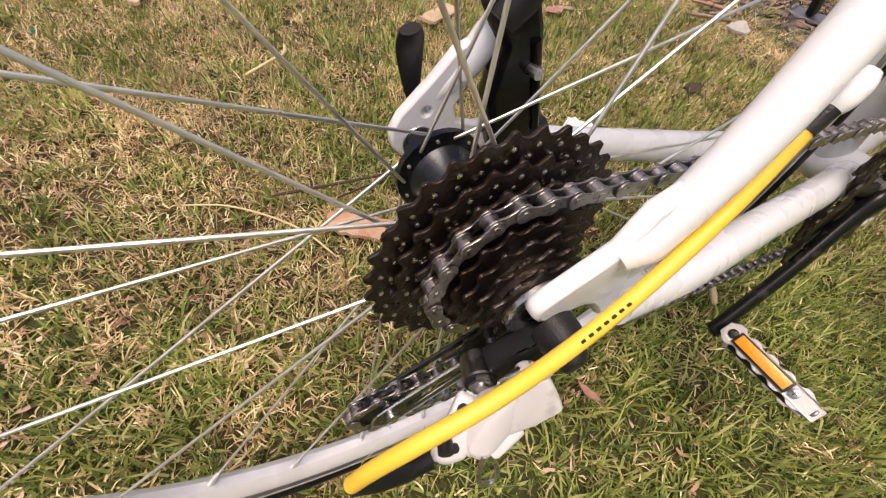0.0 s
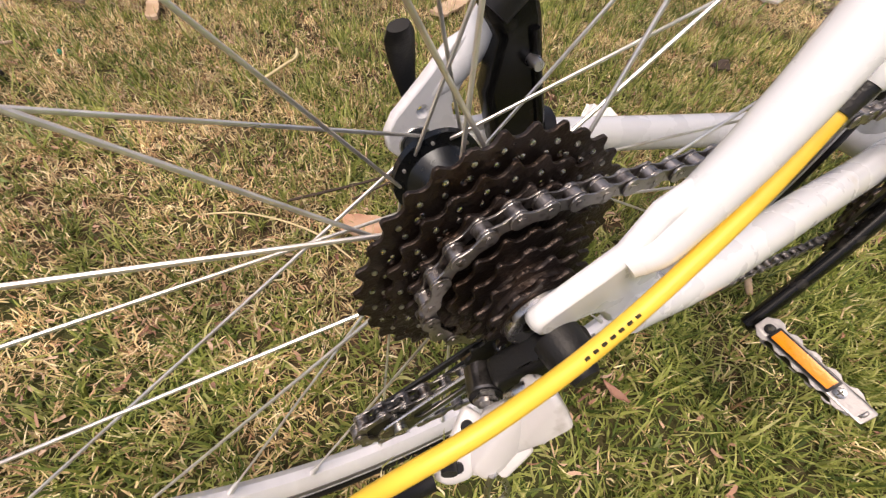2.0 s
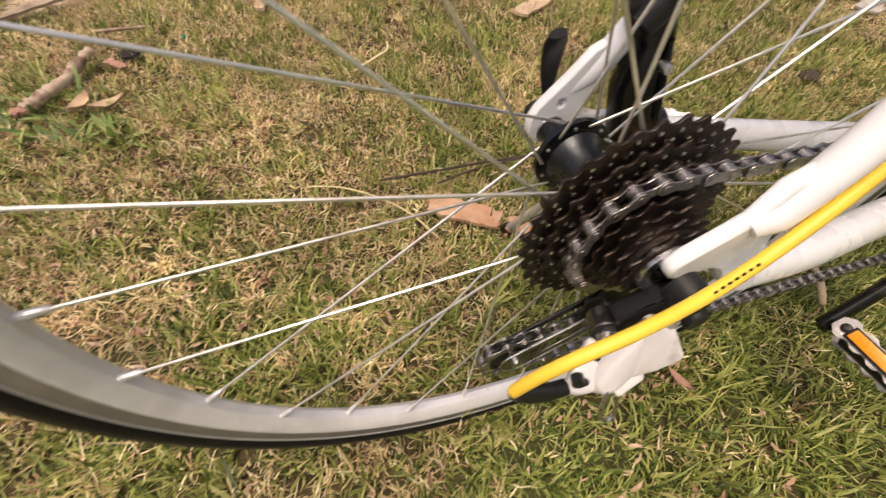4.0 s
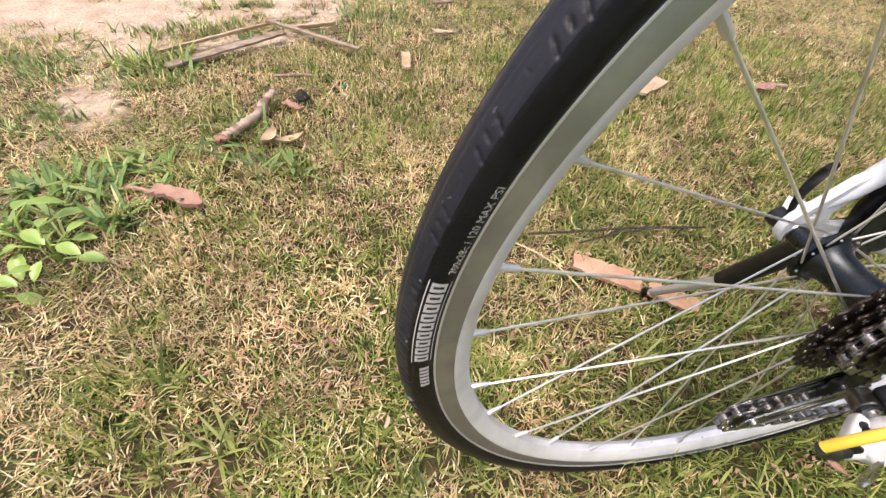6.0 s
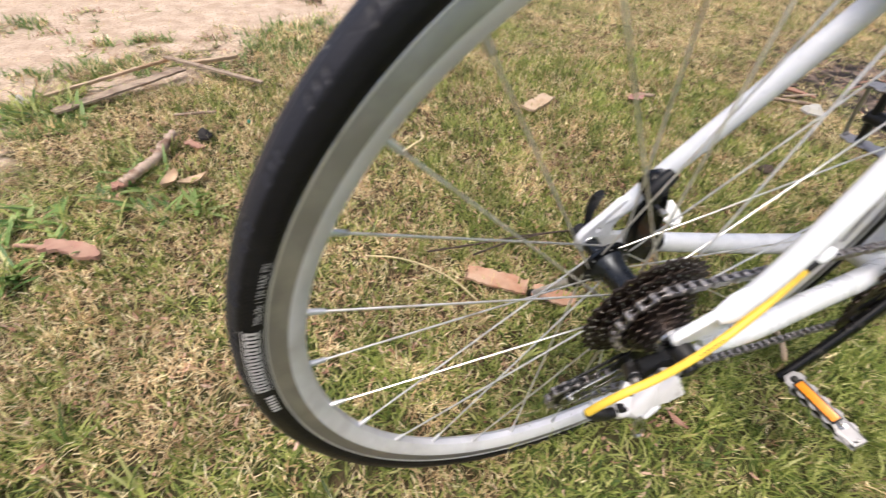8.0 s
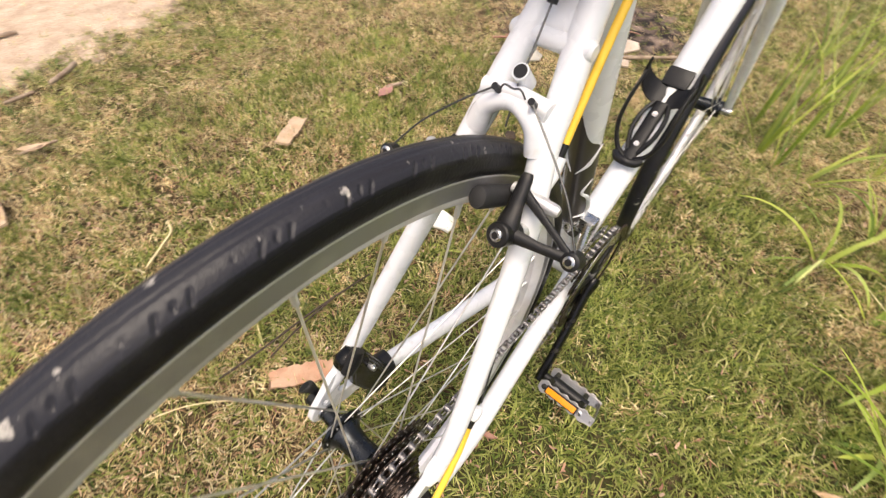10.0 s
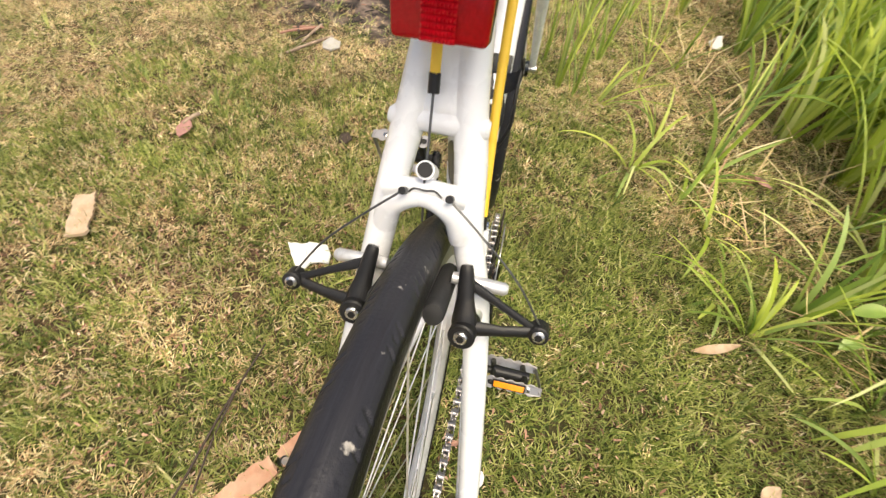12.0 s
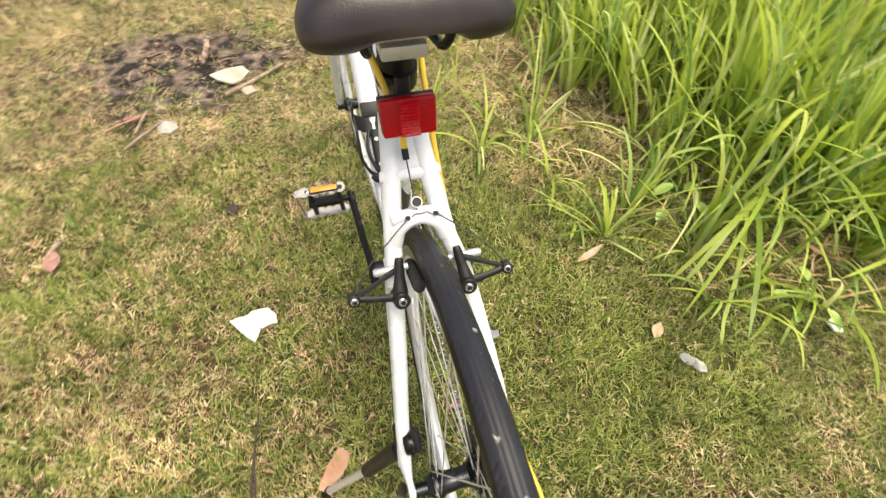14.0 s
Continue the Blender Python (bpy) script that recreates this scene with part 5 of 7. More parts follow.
def build_ground():
    xs = np.concatenate([[-400, -120, -40, -22, -15, -10, -7, -5, -4.2, -3.8, -3.5, -3.3, -3.1, -2.9, -2.75], np.arange(-2.6, 4.6, 0.04), np.arange(4.6, 6.0, 0.2), [6, 7.5, 10, 14, 20, 50, 130, 400]])
    ys = np.concatenate([[-400, -120, -40, -15, -7, -4, -3.3, -2.9], np.arange(-2.6, 3.6, 0.04), np.arange(3.6, 5.0, 0.2), [5, 8, 15, 40, 120, 400]])
    X, Y = np.meshgrid(xs, ys)
    near = (np.abs(X) < 8) & (np.abs(Y) < 8)
    Z = np.where(near, soil_z(X, Y), -0.002)
    nx, ny = len(xs), len(ys)
    co = np.stack([X, Y, Z], -1).reshape(-1, 3)
    i = np.arange(nx * ny).reshape(ny, nx)
    quads = np.stack([i[:-1, :-1], i[:-1, 1:], i[1:, 1:], i[1:, :-1]], -1).reshape(-1, 4)
    me = bpy.data.meshes.new("ground")
    me.from_pydata(co.tolist(), [], quads.tolist())

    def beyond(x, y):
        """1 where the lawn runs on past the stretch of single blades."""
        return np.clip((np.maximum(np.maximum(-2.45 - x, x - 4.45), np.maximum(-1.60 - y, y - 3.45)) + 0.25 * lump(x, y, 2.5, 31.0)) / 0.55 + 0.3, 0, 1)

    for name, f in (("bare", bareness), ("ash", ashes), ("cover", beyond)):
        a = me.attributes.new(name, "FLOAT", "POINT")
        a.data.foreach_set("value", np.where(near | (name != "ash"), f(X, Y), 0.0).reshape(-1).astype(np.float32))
    me.materials.append(ground_mat())
    me.polygons.foreach_set("use_smooth", [True] * len(me.polygons))
    return tagged(new("ground", me), "lawn soil with a pale sandy path and an old ash spot", "ground", kind="structure")


build_ground()


def blade_mesh(name, x, y, z, az, length, width, lean, curl, material, K=2, twist=None, sway=None):
    """Ribbons that taper to a point, all in one mesh; every blade leans, curls over and is its own island."""
    N = len(x)
    P = np.stack([x, y, z], 1)
    dirv = np.stack([np.cos(az), np.sin(az), np.zeros(N)], 1)
    tw = twist if twist is not None else np.zeros(N)
    side = np.stack([-np.sin(az + tw), np.cos(az + tw), np.zeros(N)], 1)
    cols = []
    p = P.copy()
    for j in range(K + 1):
        t = j / K
        if j:
            ph = lean + curl * (j - 0.5) / K
            if sway is not None:
                turned = az + sway * (j - 0.5) / K
                dirv = np.stack([np.cos(turned), np.sin(turned), np.zeros(N)], 1)
            p = p + (length / K)[:, None] * (np.sin(ph)[:, None] * dirv + np.cos(ph)[:, None] * np.array([0, 0, 1.0]))
        if j < K:
            w = (width * (0.72 if j == 0 else 1.0) * (1 - 0.55 * t ** 1.5))[:, None] / 2
            cols += [p - side * w, p + side * w]
        else:
            cols.append(p.copy())
    V = np.stack(cols, 1)                       # N, 2K+1, 3
    V[:, :, 2] = np.maximum(V[:, :, 2], np.interp(np.arange(2 * K + 1), [0, 2 * K], [-0.006, 0.003])[None, :])
    nv = 2 * K + 1
    per = []
    for j in range(K - 1):
        per.append([2 * j, 2 * j + 1, 2 * j + 3, 2 * j + 2])
    per.append([2 * K - 2, 2 * K - 1, 2 * K])
    flat = np.array(sum(per, []))
    tot = np.array([len(q) for q in per])
    base = (np.arange(N) * nv)[:, None]
    L = (base + flat[None, :]).reshape(-1)
    tots = np.tile(tot, N)
    st = np.concatenate([[0], np.cumsum(tots)[:-1]])
    me = bpy.data.meshes.new(name)
    me.vertices.add(N * nv)
    me.vertices.foreach_set("co", V.reshape(-1).astype(np.float32))
    me.loops.add(len(L))
    me.loops.foreach_set("vertex_index", L.astype(np.int32))
    me.polygons.add(len(tots))
    me.polygons.foreach_set("loop_start", st.astype(np.int32))
    me.polygons.foreach_set("loop_total", tots.astype(np.int32))
    me.polygons.foreach_set("use_smooth", np.ones(len(tots), bool))
    me.update(calc_edges=True)
    me.validate()
    me.materials.append(material)
    return new(name, me)


GREEN = leaf_mat("lawn_green_blades", [(0.049, 0.080, 0.018), (0.136, 0.193, 0.041), (0.250, 0.300, 0.070), (0.424, 0.452, 0.132), (0.308, 0.349, 0.090), (0.630, 0.600, 0.266)], patch=5.0, spread=0.32)
DRY = leaf_mat("dry_straw_blades", [(0.205, 0.119, 0.058), (0.555, 0.400, 0.202), (0.785, 0.640, 0.342), (0.92, 0.83, 0.53), (0.485, 0.275, 0.166), (0.720, 0.576, 0.300)], rough=0.7, thin=0.2, patch=6.0, spread=0.34)
TALL = leaf_mat("tall_green_blades", [(0.14, 0.24, 0.06), (0.35, 0.46, 0.07), (0.56, 0.65, 0.10), (0.29, 0.43, 0.15), (0.64, 0.71, 0.16), (0.50, 0.60, 0.13), (0.78, 0.80, 0.40)], rough=0.35, thin=0.50, patch=1.5)

LITTER = leaf_mat("red_brown_litter", [(0.16, 0.080, 0.055), (0.34, 0.175, 0.115), (0.50, 0.305, 0.21), (0.66, 0.48, 0.36), (0.28, 0.13, 0.09)], rough=0.75, thin=0.1, patch=6.0, spread=0.3)
TUFT = leaf_mat("broad_tuft_blades", [(0.08, 0.15, 0.04), (0.16, 0.26, 0.065), (0.24, 0.35, 0.10), (0.36, 0.44, 0.17)], rough=0.4, thin=0.3)


def tall_edge(x):
    return np.interp(x, [-2.681, -0.497, 0.011, 0.233, 0.369, 0.547, 0.887, 1.114, 1.367, 1.936, 2.689, 4.5], [-2.96, -1.98, -1.30, -1.03, -0.79, -0.67, -0.55, -0.57, -0.50, -0.45, -0.61, -1.25])


def scatter(rng, x0, x1, y0, y1, per_m2):
    n = int((x1 - x0) * (y1 - y0) * per_m2)
    return rng.uniform(x0, x1, n), rng.uniform(y0, y1, n)


def turf(name, rng, rect, holes, per_m2, blades, size, label_g, label_d, fade=0.0):
    """Rosettes of short blades over a stretch, thinned on bare soil; green and dry ones are kept apart."""
    x, y = scatter(rng, *rect, per_m2)
    keep = np.ones(len(x), bool)
    for h in holes:
        keep &= ~((x > h[0]) & (x < h[1]) & (y > h[2]) & (y < h[3]))
    if fade:
        inside = np.minimum(np.minimum(x - rect[0], rect[1] - x), np.minimum(y - rect[2], rect[3] - y))
        keep &= rng.random(len(x)) < inside / fade + 0.3 * lump(x, y, 2.5, 32.0)
    bare = bareness(x, y)
    keep &= rng.random(len(x)) > np.clip(bare * 1.25, 0, 0.985)
    keep &= rng.random(len(x)) > np.clip(ashes(x, y) * 1.1, 0, 0.9)
    keep &= y > tall_edge(x) - 0.9
    thin = 0.5 + 0.5 * lump(x, y, 4.0, 9.0)
    keep &= rng.random(len(x)) < 0.48 + 0.52 * thin
    x, y = x[keep], y[keep]
    # Extra pale straw far off and beside the tall grass paints in light.
    straw_share = 0.42 + (0.12 if size > 1 else 0.0) + 0.14 * lump(x, y, 1.3, 11.0) + 0.34 * lump(x, y, 6.0, 12.0) + 0.46 * lump(x, y, 23.0, 13.0) + 0.55 * np.clip(y - 0.06, -0.4, 0.5)
    # Less straw right of the bicycle keeps that turf greener and darker.
    isdry = rng.random(len(x)) < np.clip(straw_share - 0.42 * np.clip((0.16 - y) / 0.10, 0, 1) * np.clip((x + 0.10) / 0.15, 0, 1) + 0.40 * np.clip(1.0 - (y - tall_edge(x)) / 0.40, 0, 1) + np.interp(x, [-0.1, 0.1, 0.7, 1.0, 1.3, 2.0], [0, -0.20, -0.20, -0.12, -0.02, 0.04]) * (y > 0.12) + 0.42 * np.clip((x - 0.55) / 0.5, 0, 1) * (y <= 0.12) + 0.14 * np.clip((-0.08 - x) / 0.25, 0, 1) * (y < 0.5), 0.06, 0.86)
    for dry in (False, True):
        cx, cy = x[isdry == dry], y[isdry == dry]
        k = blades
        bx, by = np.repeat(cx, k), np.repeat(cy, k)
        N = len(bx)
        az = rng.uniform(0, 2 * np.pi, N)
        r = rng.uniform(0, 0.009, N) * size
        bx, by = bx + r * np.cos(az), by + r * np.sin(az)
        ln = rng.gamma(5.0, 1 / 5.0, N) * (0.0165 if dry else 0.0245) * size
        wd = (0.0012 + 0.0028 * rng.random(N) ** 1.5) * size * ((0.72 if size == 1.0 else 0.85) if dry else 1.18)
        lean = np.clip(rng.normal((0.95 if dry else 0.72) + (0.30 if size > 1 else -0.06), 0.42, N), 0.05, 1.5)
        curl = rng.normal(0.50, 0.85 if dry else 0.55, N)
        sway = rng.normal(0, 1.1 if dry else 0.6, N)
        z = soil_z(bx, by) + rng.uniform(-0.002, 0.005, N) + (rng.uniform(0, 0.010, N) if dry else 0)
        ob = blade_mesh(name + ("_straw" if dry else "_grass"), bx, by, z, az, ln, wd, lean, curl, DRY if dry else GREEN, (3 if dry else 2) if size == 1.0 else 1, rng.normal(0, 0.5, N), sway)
        tagged(ob, label_d if dry else label_g, "grass", kind="stuff")


rng = np.random.default_rng(7)
NEAR, MID, FAR, OUTER = (-0.75, 1.25, -0.85, 1.25), (-1.75, 2.6, -1.7, 2.7), (-2.6, 4.6, -1.7, 3.6), (-3.9, 5.9, -2.4, 4.9)
turf("near_lawn", rng, NEAR, [], 10600, 9, 1.0, "short green lawn blades round the bicycle", "dry straw-coloured lawn blades round the bicycle")
turf("mid_lawn", rng, MID, [NEAR], 8200, 9, 1.22, "short green lawn blades", "dry straw-coloured lawn blades")
turf("far_lawn", rng, FAR, [MID], 3400, 7, 1.9, "short green lawn blades farther off", "dry straw-coloured lawn blades farther off")
turf("outer_lawn", np.random.default_rng(8), OUTER, [FAR], 1500, 6, 2.4, "short green lawn blades at the rim of the lawn", "dry straw-coloured lawn blades at the rim of the lawn", 1.3)


def leaf_litter():
    """Small dead leaf flakes caught in the turf, in loose patches."""
    g = np.random.default_rng(81)
    x, y = scatter(g, -1.6, 2.2, -0.9, 1.6, 2700)
    under = ((np.abs(x - 0.45) < 0.45) & (np.abs(y - 0.55) < 0.40))
    keep = (g.random(len(x)) < np.clip(0.16 + 0.26 * under + 0.22 * np.clip((y - 0.05) / 0.2, 0, 1) * np.clip((1.0 - x) / 0.4, 0, 1) + 0.60 * lump(x, y, 8.0, 21.0) + 0.50 * lump(x, y, 3.6, 22.0), 0.03, 1)) & (bareness(x, y) < 0.7)
    x, y = x[keep], y[keep]
    N = len(x)
    az = g.uniform(0, 6.28, N)
    ob = blade_mesh("leaf_litter", x, y, soil_z(x, y) + g.uniform(0.006, 0.016, N), az, g.uniform(0.008, 0.022, N), g.uniform(0.002, 0.0060, N), g.uniform(1.0, 1.7, N), g.normal(0, 0.5, N), LITTER, 3, g.normal(0, 0.5, N), g.normal(0, 0.9, N))
    tagged(ob, "dead red-brown leaf flakes caught in the lawn", "leaf litter", kind="stuff")


leaf_litter()


def broad_grass():
    """Wider crab-grass leaves in loose tufts among the turf."""
    g = np.random.default_rng(21)
    cx, cy = scatter(g, -1.7, 2.4, -0.8, 2.0, 16)
    bare = bareness(cx, cy)
    keep = (g.random(len(cx)) > bare * 1.1) & (lump(cx, cy, 2.0, 15.0) > -0.15) & (np.hypot(cx - 0.2, cy) > 0.15)
    cx, cy = cx[keep], cy[keep]
    hot = g.normal(0, 1, (20, 2)) * (0.10, 0.075) + (-0.870, 0.588)
    hot2 = g.normal(0, 1, (16, 2)) * (0.10, 0.06) + (-0.644, 0.768)
    hot3 = g.normal(0, 1, (40, 2)) * (0.06, 0.04) + (-0.93, 1.17)
    hot4 = g.normal(0, 1, (18, 2)) * (0.10, 0.10) + (0.975, 0.800)
    cx, cy = np.concatenate([cx, hot[:, 0], hot2[:, 0], hot3[:, 0], hot4[:, 0]]), np.concatenate([cy, hot[:, 1], hot2[:, 1], hot3[:, 1], hot4[:, 1]])
    k = 6
    bx, by = np.repeat(cx, k), np.repeat(cy, k)
    N = len(bx)
    az = g.uniform(0, 2 * np.pi, N)
    return tagged(blade_mesh("crab_grass", bx, by, soil_z(bx, by), az, g.uniform(0.035, 0.085, N), g.uniform(0.003, 0.0065, N), g.uniform(0.35, 1.15, N), g.uniform(0.1, 0.9, N), GREEN, 4, g.normal(0, 0.25, N)), "broad green crab grass tufts in the lawn", "grass", kind="stuff")


broad_grass()


def weed_tufts():
    """Wide-bladed grass crowns beside the broad-leaved weeds and on the sandy edge."""
    g = np.random.default_rng(33)
    spots = [((-0.88, 0.60), (0.10, 0.06), 24), ((-1.00, 0.55), (0.09, 0.09), 16), ((-0.66, 0.76), (0.07, 0.05), 9), ((-0.56, 0.66), (0.05, 0.04), 5), ((-0.93, 1.14), (0.06, 0.04), 8)]
    cx = np.concatenate([c[0] + s[0] * g.normal(0, 1, n) for c, s, n in spots])
    cy = np.concatenate([c[1] + s[1] * g.normal(0, 1, n) for c, s, n in spots])
    bx, by = np.repeat(cx, 6), np.repeat(cy, 6)
    N = len(bx)
    ob = blade_mesh("broad_tuft_grass", bx, by, soil_z(bx, by), g.uniform(0, 6.28, N), g.uniform(0.035, 0.085, N), g.uniform(0.008, 0.014, N), g.uniform(0.55, 1.25, N), g.uniform(0.1, 0.9, N), TUFT, 5, g.normal(0, 0.2, N))
    tagged(ob, "wide-bladed fresh green grass crowns beside the weeds", "grass", kind="stuff")


weed_tufts()


def edge_tufts():
    """Fine-bladed clumps along the ragged edge between lawn and sand, and on the sand beside the planks."""
    g = np.random.default_rng(35)
    spots = [((-0.91, 1.42), (0.11, 0.028), 45), ((-0.80, 1.48), (0.06, 0.025), 16), ((-1.18, 1.15), (0.07, 0.07), 40), ((-1.12, 0.87), (0.05, 0.05), 22), ((-0.92, 1.07), (0.06, 0.025), 26), ((-0.75, 1.68), (0.05, 0.02), 18), ((-1.18, 1.89), (0.07, 0.03), 22), ((-0.90, 1.67), (0.03, 0.015), 8), ((-0.29, 1.43), (0.10, 0.10), 60), ((-0.32, 1.60), (0.10, 0.08), 40), ((-0.20, 1.72), (0.12, 0.06), 40), ((-1.35, 1.25), (0.12, 0.08), 50)]
    for dry in (False, True):
        cx = np.concatenate([c[0] + s[0] * g.normal(0, 1, n) for c, s, n in spots])
        cy = np.concatenate([c[1] + s[1] * g.normal(0, 1, n) for c, s, n in spots])
        k = 4 if dry else 8
        bx, by = np.repeat(cx, k) + g.normal(0, 0.006, k * len(cx)), np.repeat(cy, k) + g.normal(0, 0.006, k * len(cx))
        N = len(bx)
        ob = blade_mesh("edge_tuft_straw" if dry else "edge_tuft_grass", bx, by, soil_z(bx, by), g.uniform(0, 6.28, N), g.uniform(0.015, 0.050, N), g.uniform(0.0022, 0.0050, N), g.uniform(0.2, 1.2, N), g.uniform(0, 0.8, N), DRY if dry else TUFT, 3)
        tagged(ob, "dry blades among the tufts at the sandy edge" if dry else "grey-green grass tufts at the sandy edge", "grass", kind="stuff")


edge_tufts()


def sand_tufts():
    """Small dry and green tufts that stand on the sandy path."""
    g = np.random.default_rng(44)
    cx, cy = scatter(g, -2.0, 1.6, 1.3, 3.0, 5.5)
    keep = bareness(cx, cy) > 0.6
    cx, cy = cx[keep], cy[keep]
    for dry in (False, True):
        k = 34
        bx, by = np.repeat(cx, k), np.repeat(cy, k)
        N = len(bx)
        bx, by = bx + g.normal(0, 0.035, N), by + g.normal(0, 0.022, N)
        ob = blade_mesh("sand_tuft_straw" if dry else "sand_tuft_grass", bx, by, soil_z(bx, by), g.uniform(0, 6.28, N), g.uniform(0.012, 0.035, N), g.uniform(0.0025, 0.0050, N), g.uniform(0.4, 1.4, N), g.uniform(0, 0.6, N), (LITTER if dry else GREEN), 2)
        tagged(ob, "dry litter on the sandy path" if dry else "small grass tufts on the sandy path", "grass", kind="stuff")


sand_tufts()


def tall_grass():
    g = np.random.default_rng(5)
    cx, cy = scatter(g, -1.4, 4.2, -3.6, 0.2, 88)
    depth = tall_edge(cx) - cy
    keep = (depth > 0.02 + 0.14 * lump(cx, cy, 4.0, 3.0)) & (g.random(len(cx)) < np.clip((depth - 0.34) / 0.30, 0.012, 1)) & (depth < 2.4)
    cx, cy, depth = cx[keep], cy[keep], depth[keep]
    k = 11
    bx, by, dp = np.repeat(cx, k), np.repeat(cy, k), np.repeat(depth, k)
    N = len(bx)
    az = g.uniform(0, 2 * np.pi, N)
    pick = g.random(N)
    az = np.where(pick < 0.20, g.normal(1.9, 0.7, N), np.where(pick < 0.62, g.normal(-0.6, 0.6, N), az))
    r = g.uniform(0, 0.02, N)
    bx, by = bx + r * np.cos(az), by + r * np.sin(az)
    tall = np.clip(0.23 + 0.60 * dp, 0.18, 0.82)
    ln = tall * g.uniform(0.55, 1.25, N)
    ob = blade_mesh("tall_grass", bx, by, soil_z(bx, by), az, ln, g.uniform(0.010, 0.023, N), np.abs(g.normal(0.12, 0.22, N)), g.gamma(2.0, 0.36, N), TALL, 7, g.normal(0, 0.35, N))
    tagged(ob, "tall bright green uncut grass beside the lawn", "grass", kind="stuff")
    # dead stems low in the stand
    cx, cy = scatter(g, -1.0, 3.8, -3.0, 0.0, 480)
    keep = (tall_edge(cx) - cy > 0.10 + 0.12 * lump(cx, cy, 5.0, 2.0)) & (tall_edge(cx) - cy < 2.0)
    cx, cy = cx[keep], cy[keep]
    N = len(cx)
    ob = blade_mesh("dead_tall_grass", cx, cy, soil_z(cx, cy) + 0.005, g.uniform(0, 6.28, N), g.uniform(0.06, 0.22, N), g.uniform(0.0025, 0.007, N), g.uniform(0.8, 1.5, N), g.uniform(-0.2, 0.5, N), DRY, 4)
    tagged(ob, "dead brown stems at the foot of the tall grass", "grass", kind="stuff")
    # long blades that arch out of the stand over the lawn
    cx, cy = g.uniform(0.05, 0.95, 500), g.uniform(-1.85, -1.0, 500)
    keep = (tall_edge(cx) - cy > 0.45) & (g.random(500) < 0.5)
    cx, cy = cx[keep], cy[keep]
    N = len(cx)
    ob = blade_mesh("arching_grass", cx, cy, soil_z(cx, cy), g.normal(2.0, 0.65, N), g.uniform(0.26, 0.56, N), g.uniform(0.008, 0.016, N), g.uniform(0.15, 0.75, N), g.uniform(0.7, 1.6, N), TALL, 8, g.normal(0, 0.3, N), g.normal(0, 0.35, N))
    tagged(ob, "long pale green blades arching out of the tall grass", "grass", kind="stuff")


def grass_clump(x, y, n, length, width, lean, curl, toward, spread, label, seed):
    """One crown of long leaves that rise from a common foot and arch over."""
    g = np.random.default_rng(seed)
    az = g.normal(toward, spread, n)
    r = g.uniform(0.002, 0.016, n)
    bx, by = x + r * np.cos(az), y + r * np.sin(az)
    ob = blade_mesh("grass_clump", bx, by, soil_z(bx, by), az, length * g.uniform(0.55, 1.15, n), width * g.uniform(0.50, 1.05, n), np.clip(g.normal(lean, 0.28, n), 0.02, 1.3), curl * g.uniform(0.3, 1.6, n), TALL, 9, g.normal(0, 0.3, n), g.normal(0, 0.25, n))
    tagged(ob, label, "grass", "grass clumps beside the lawn")


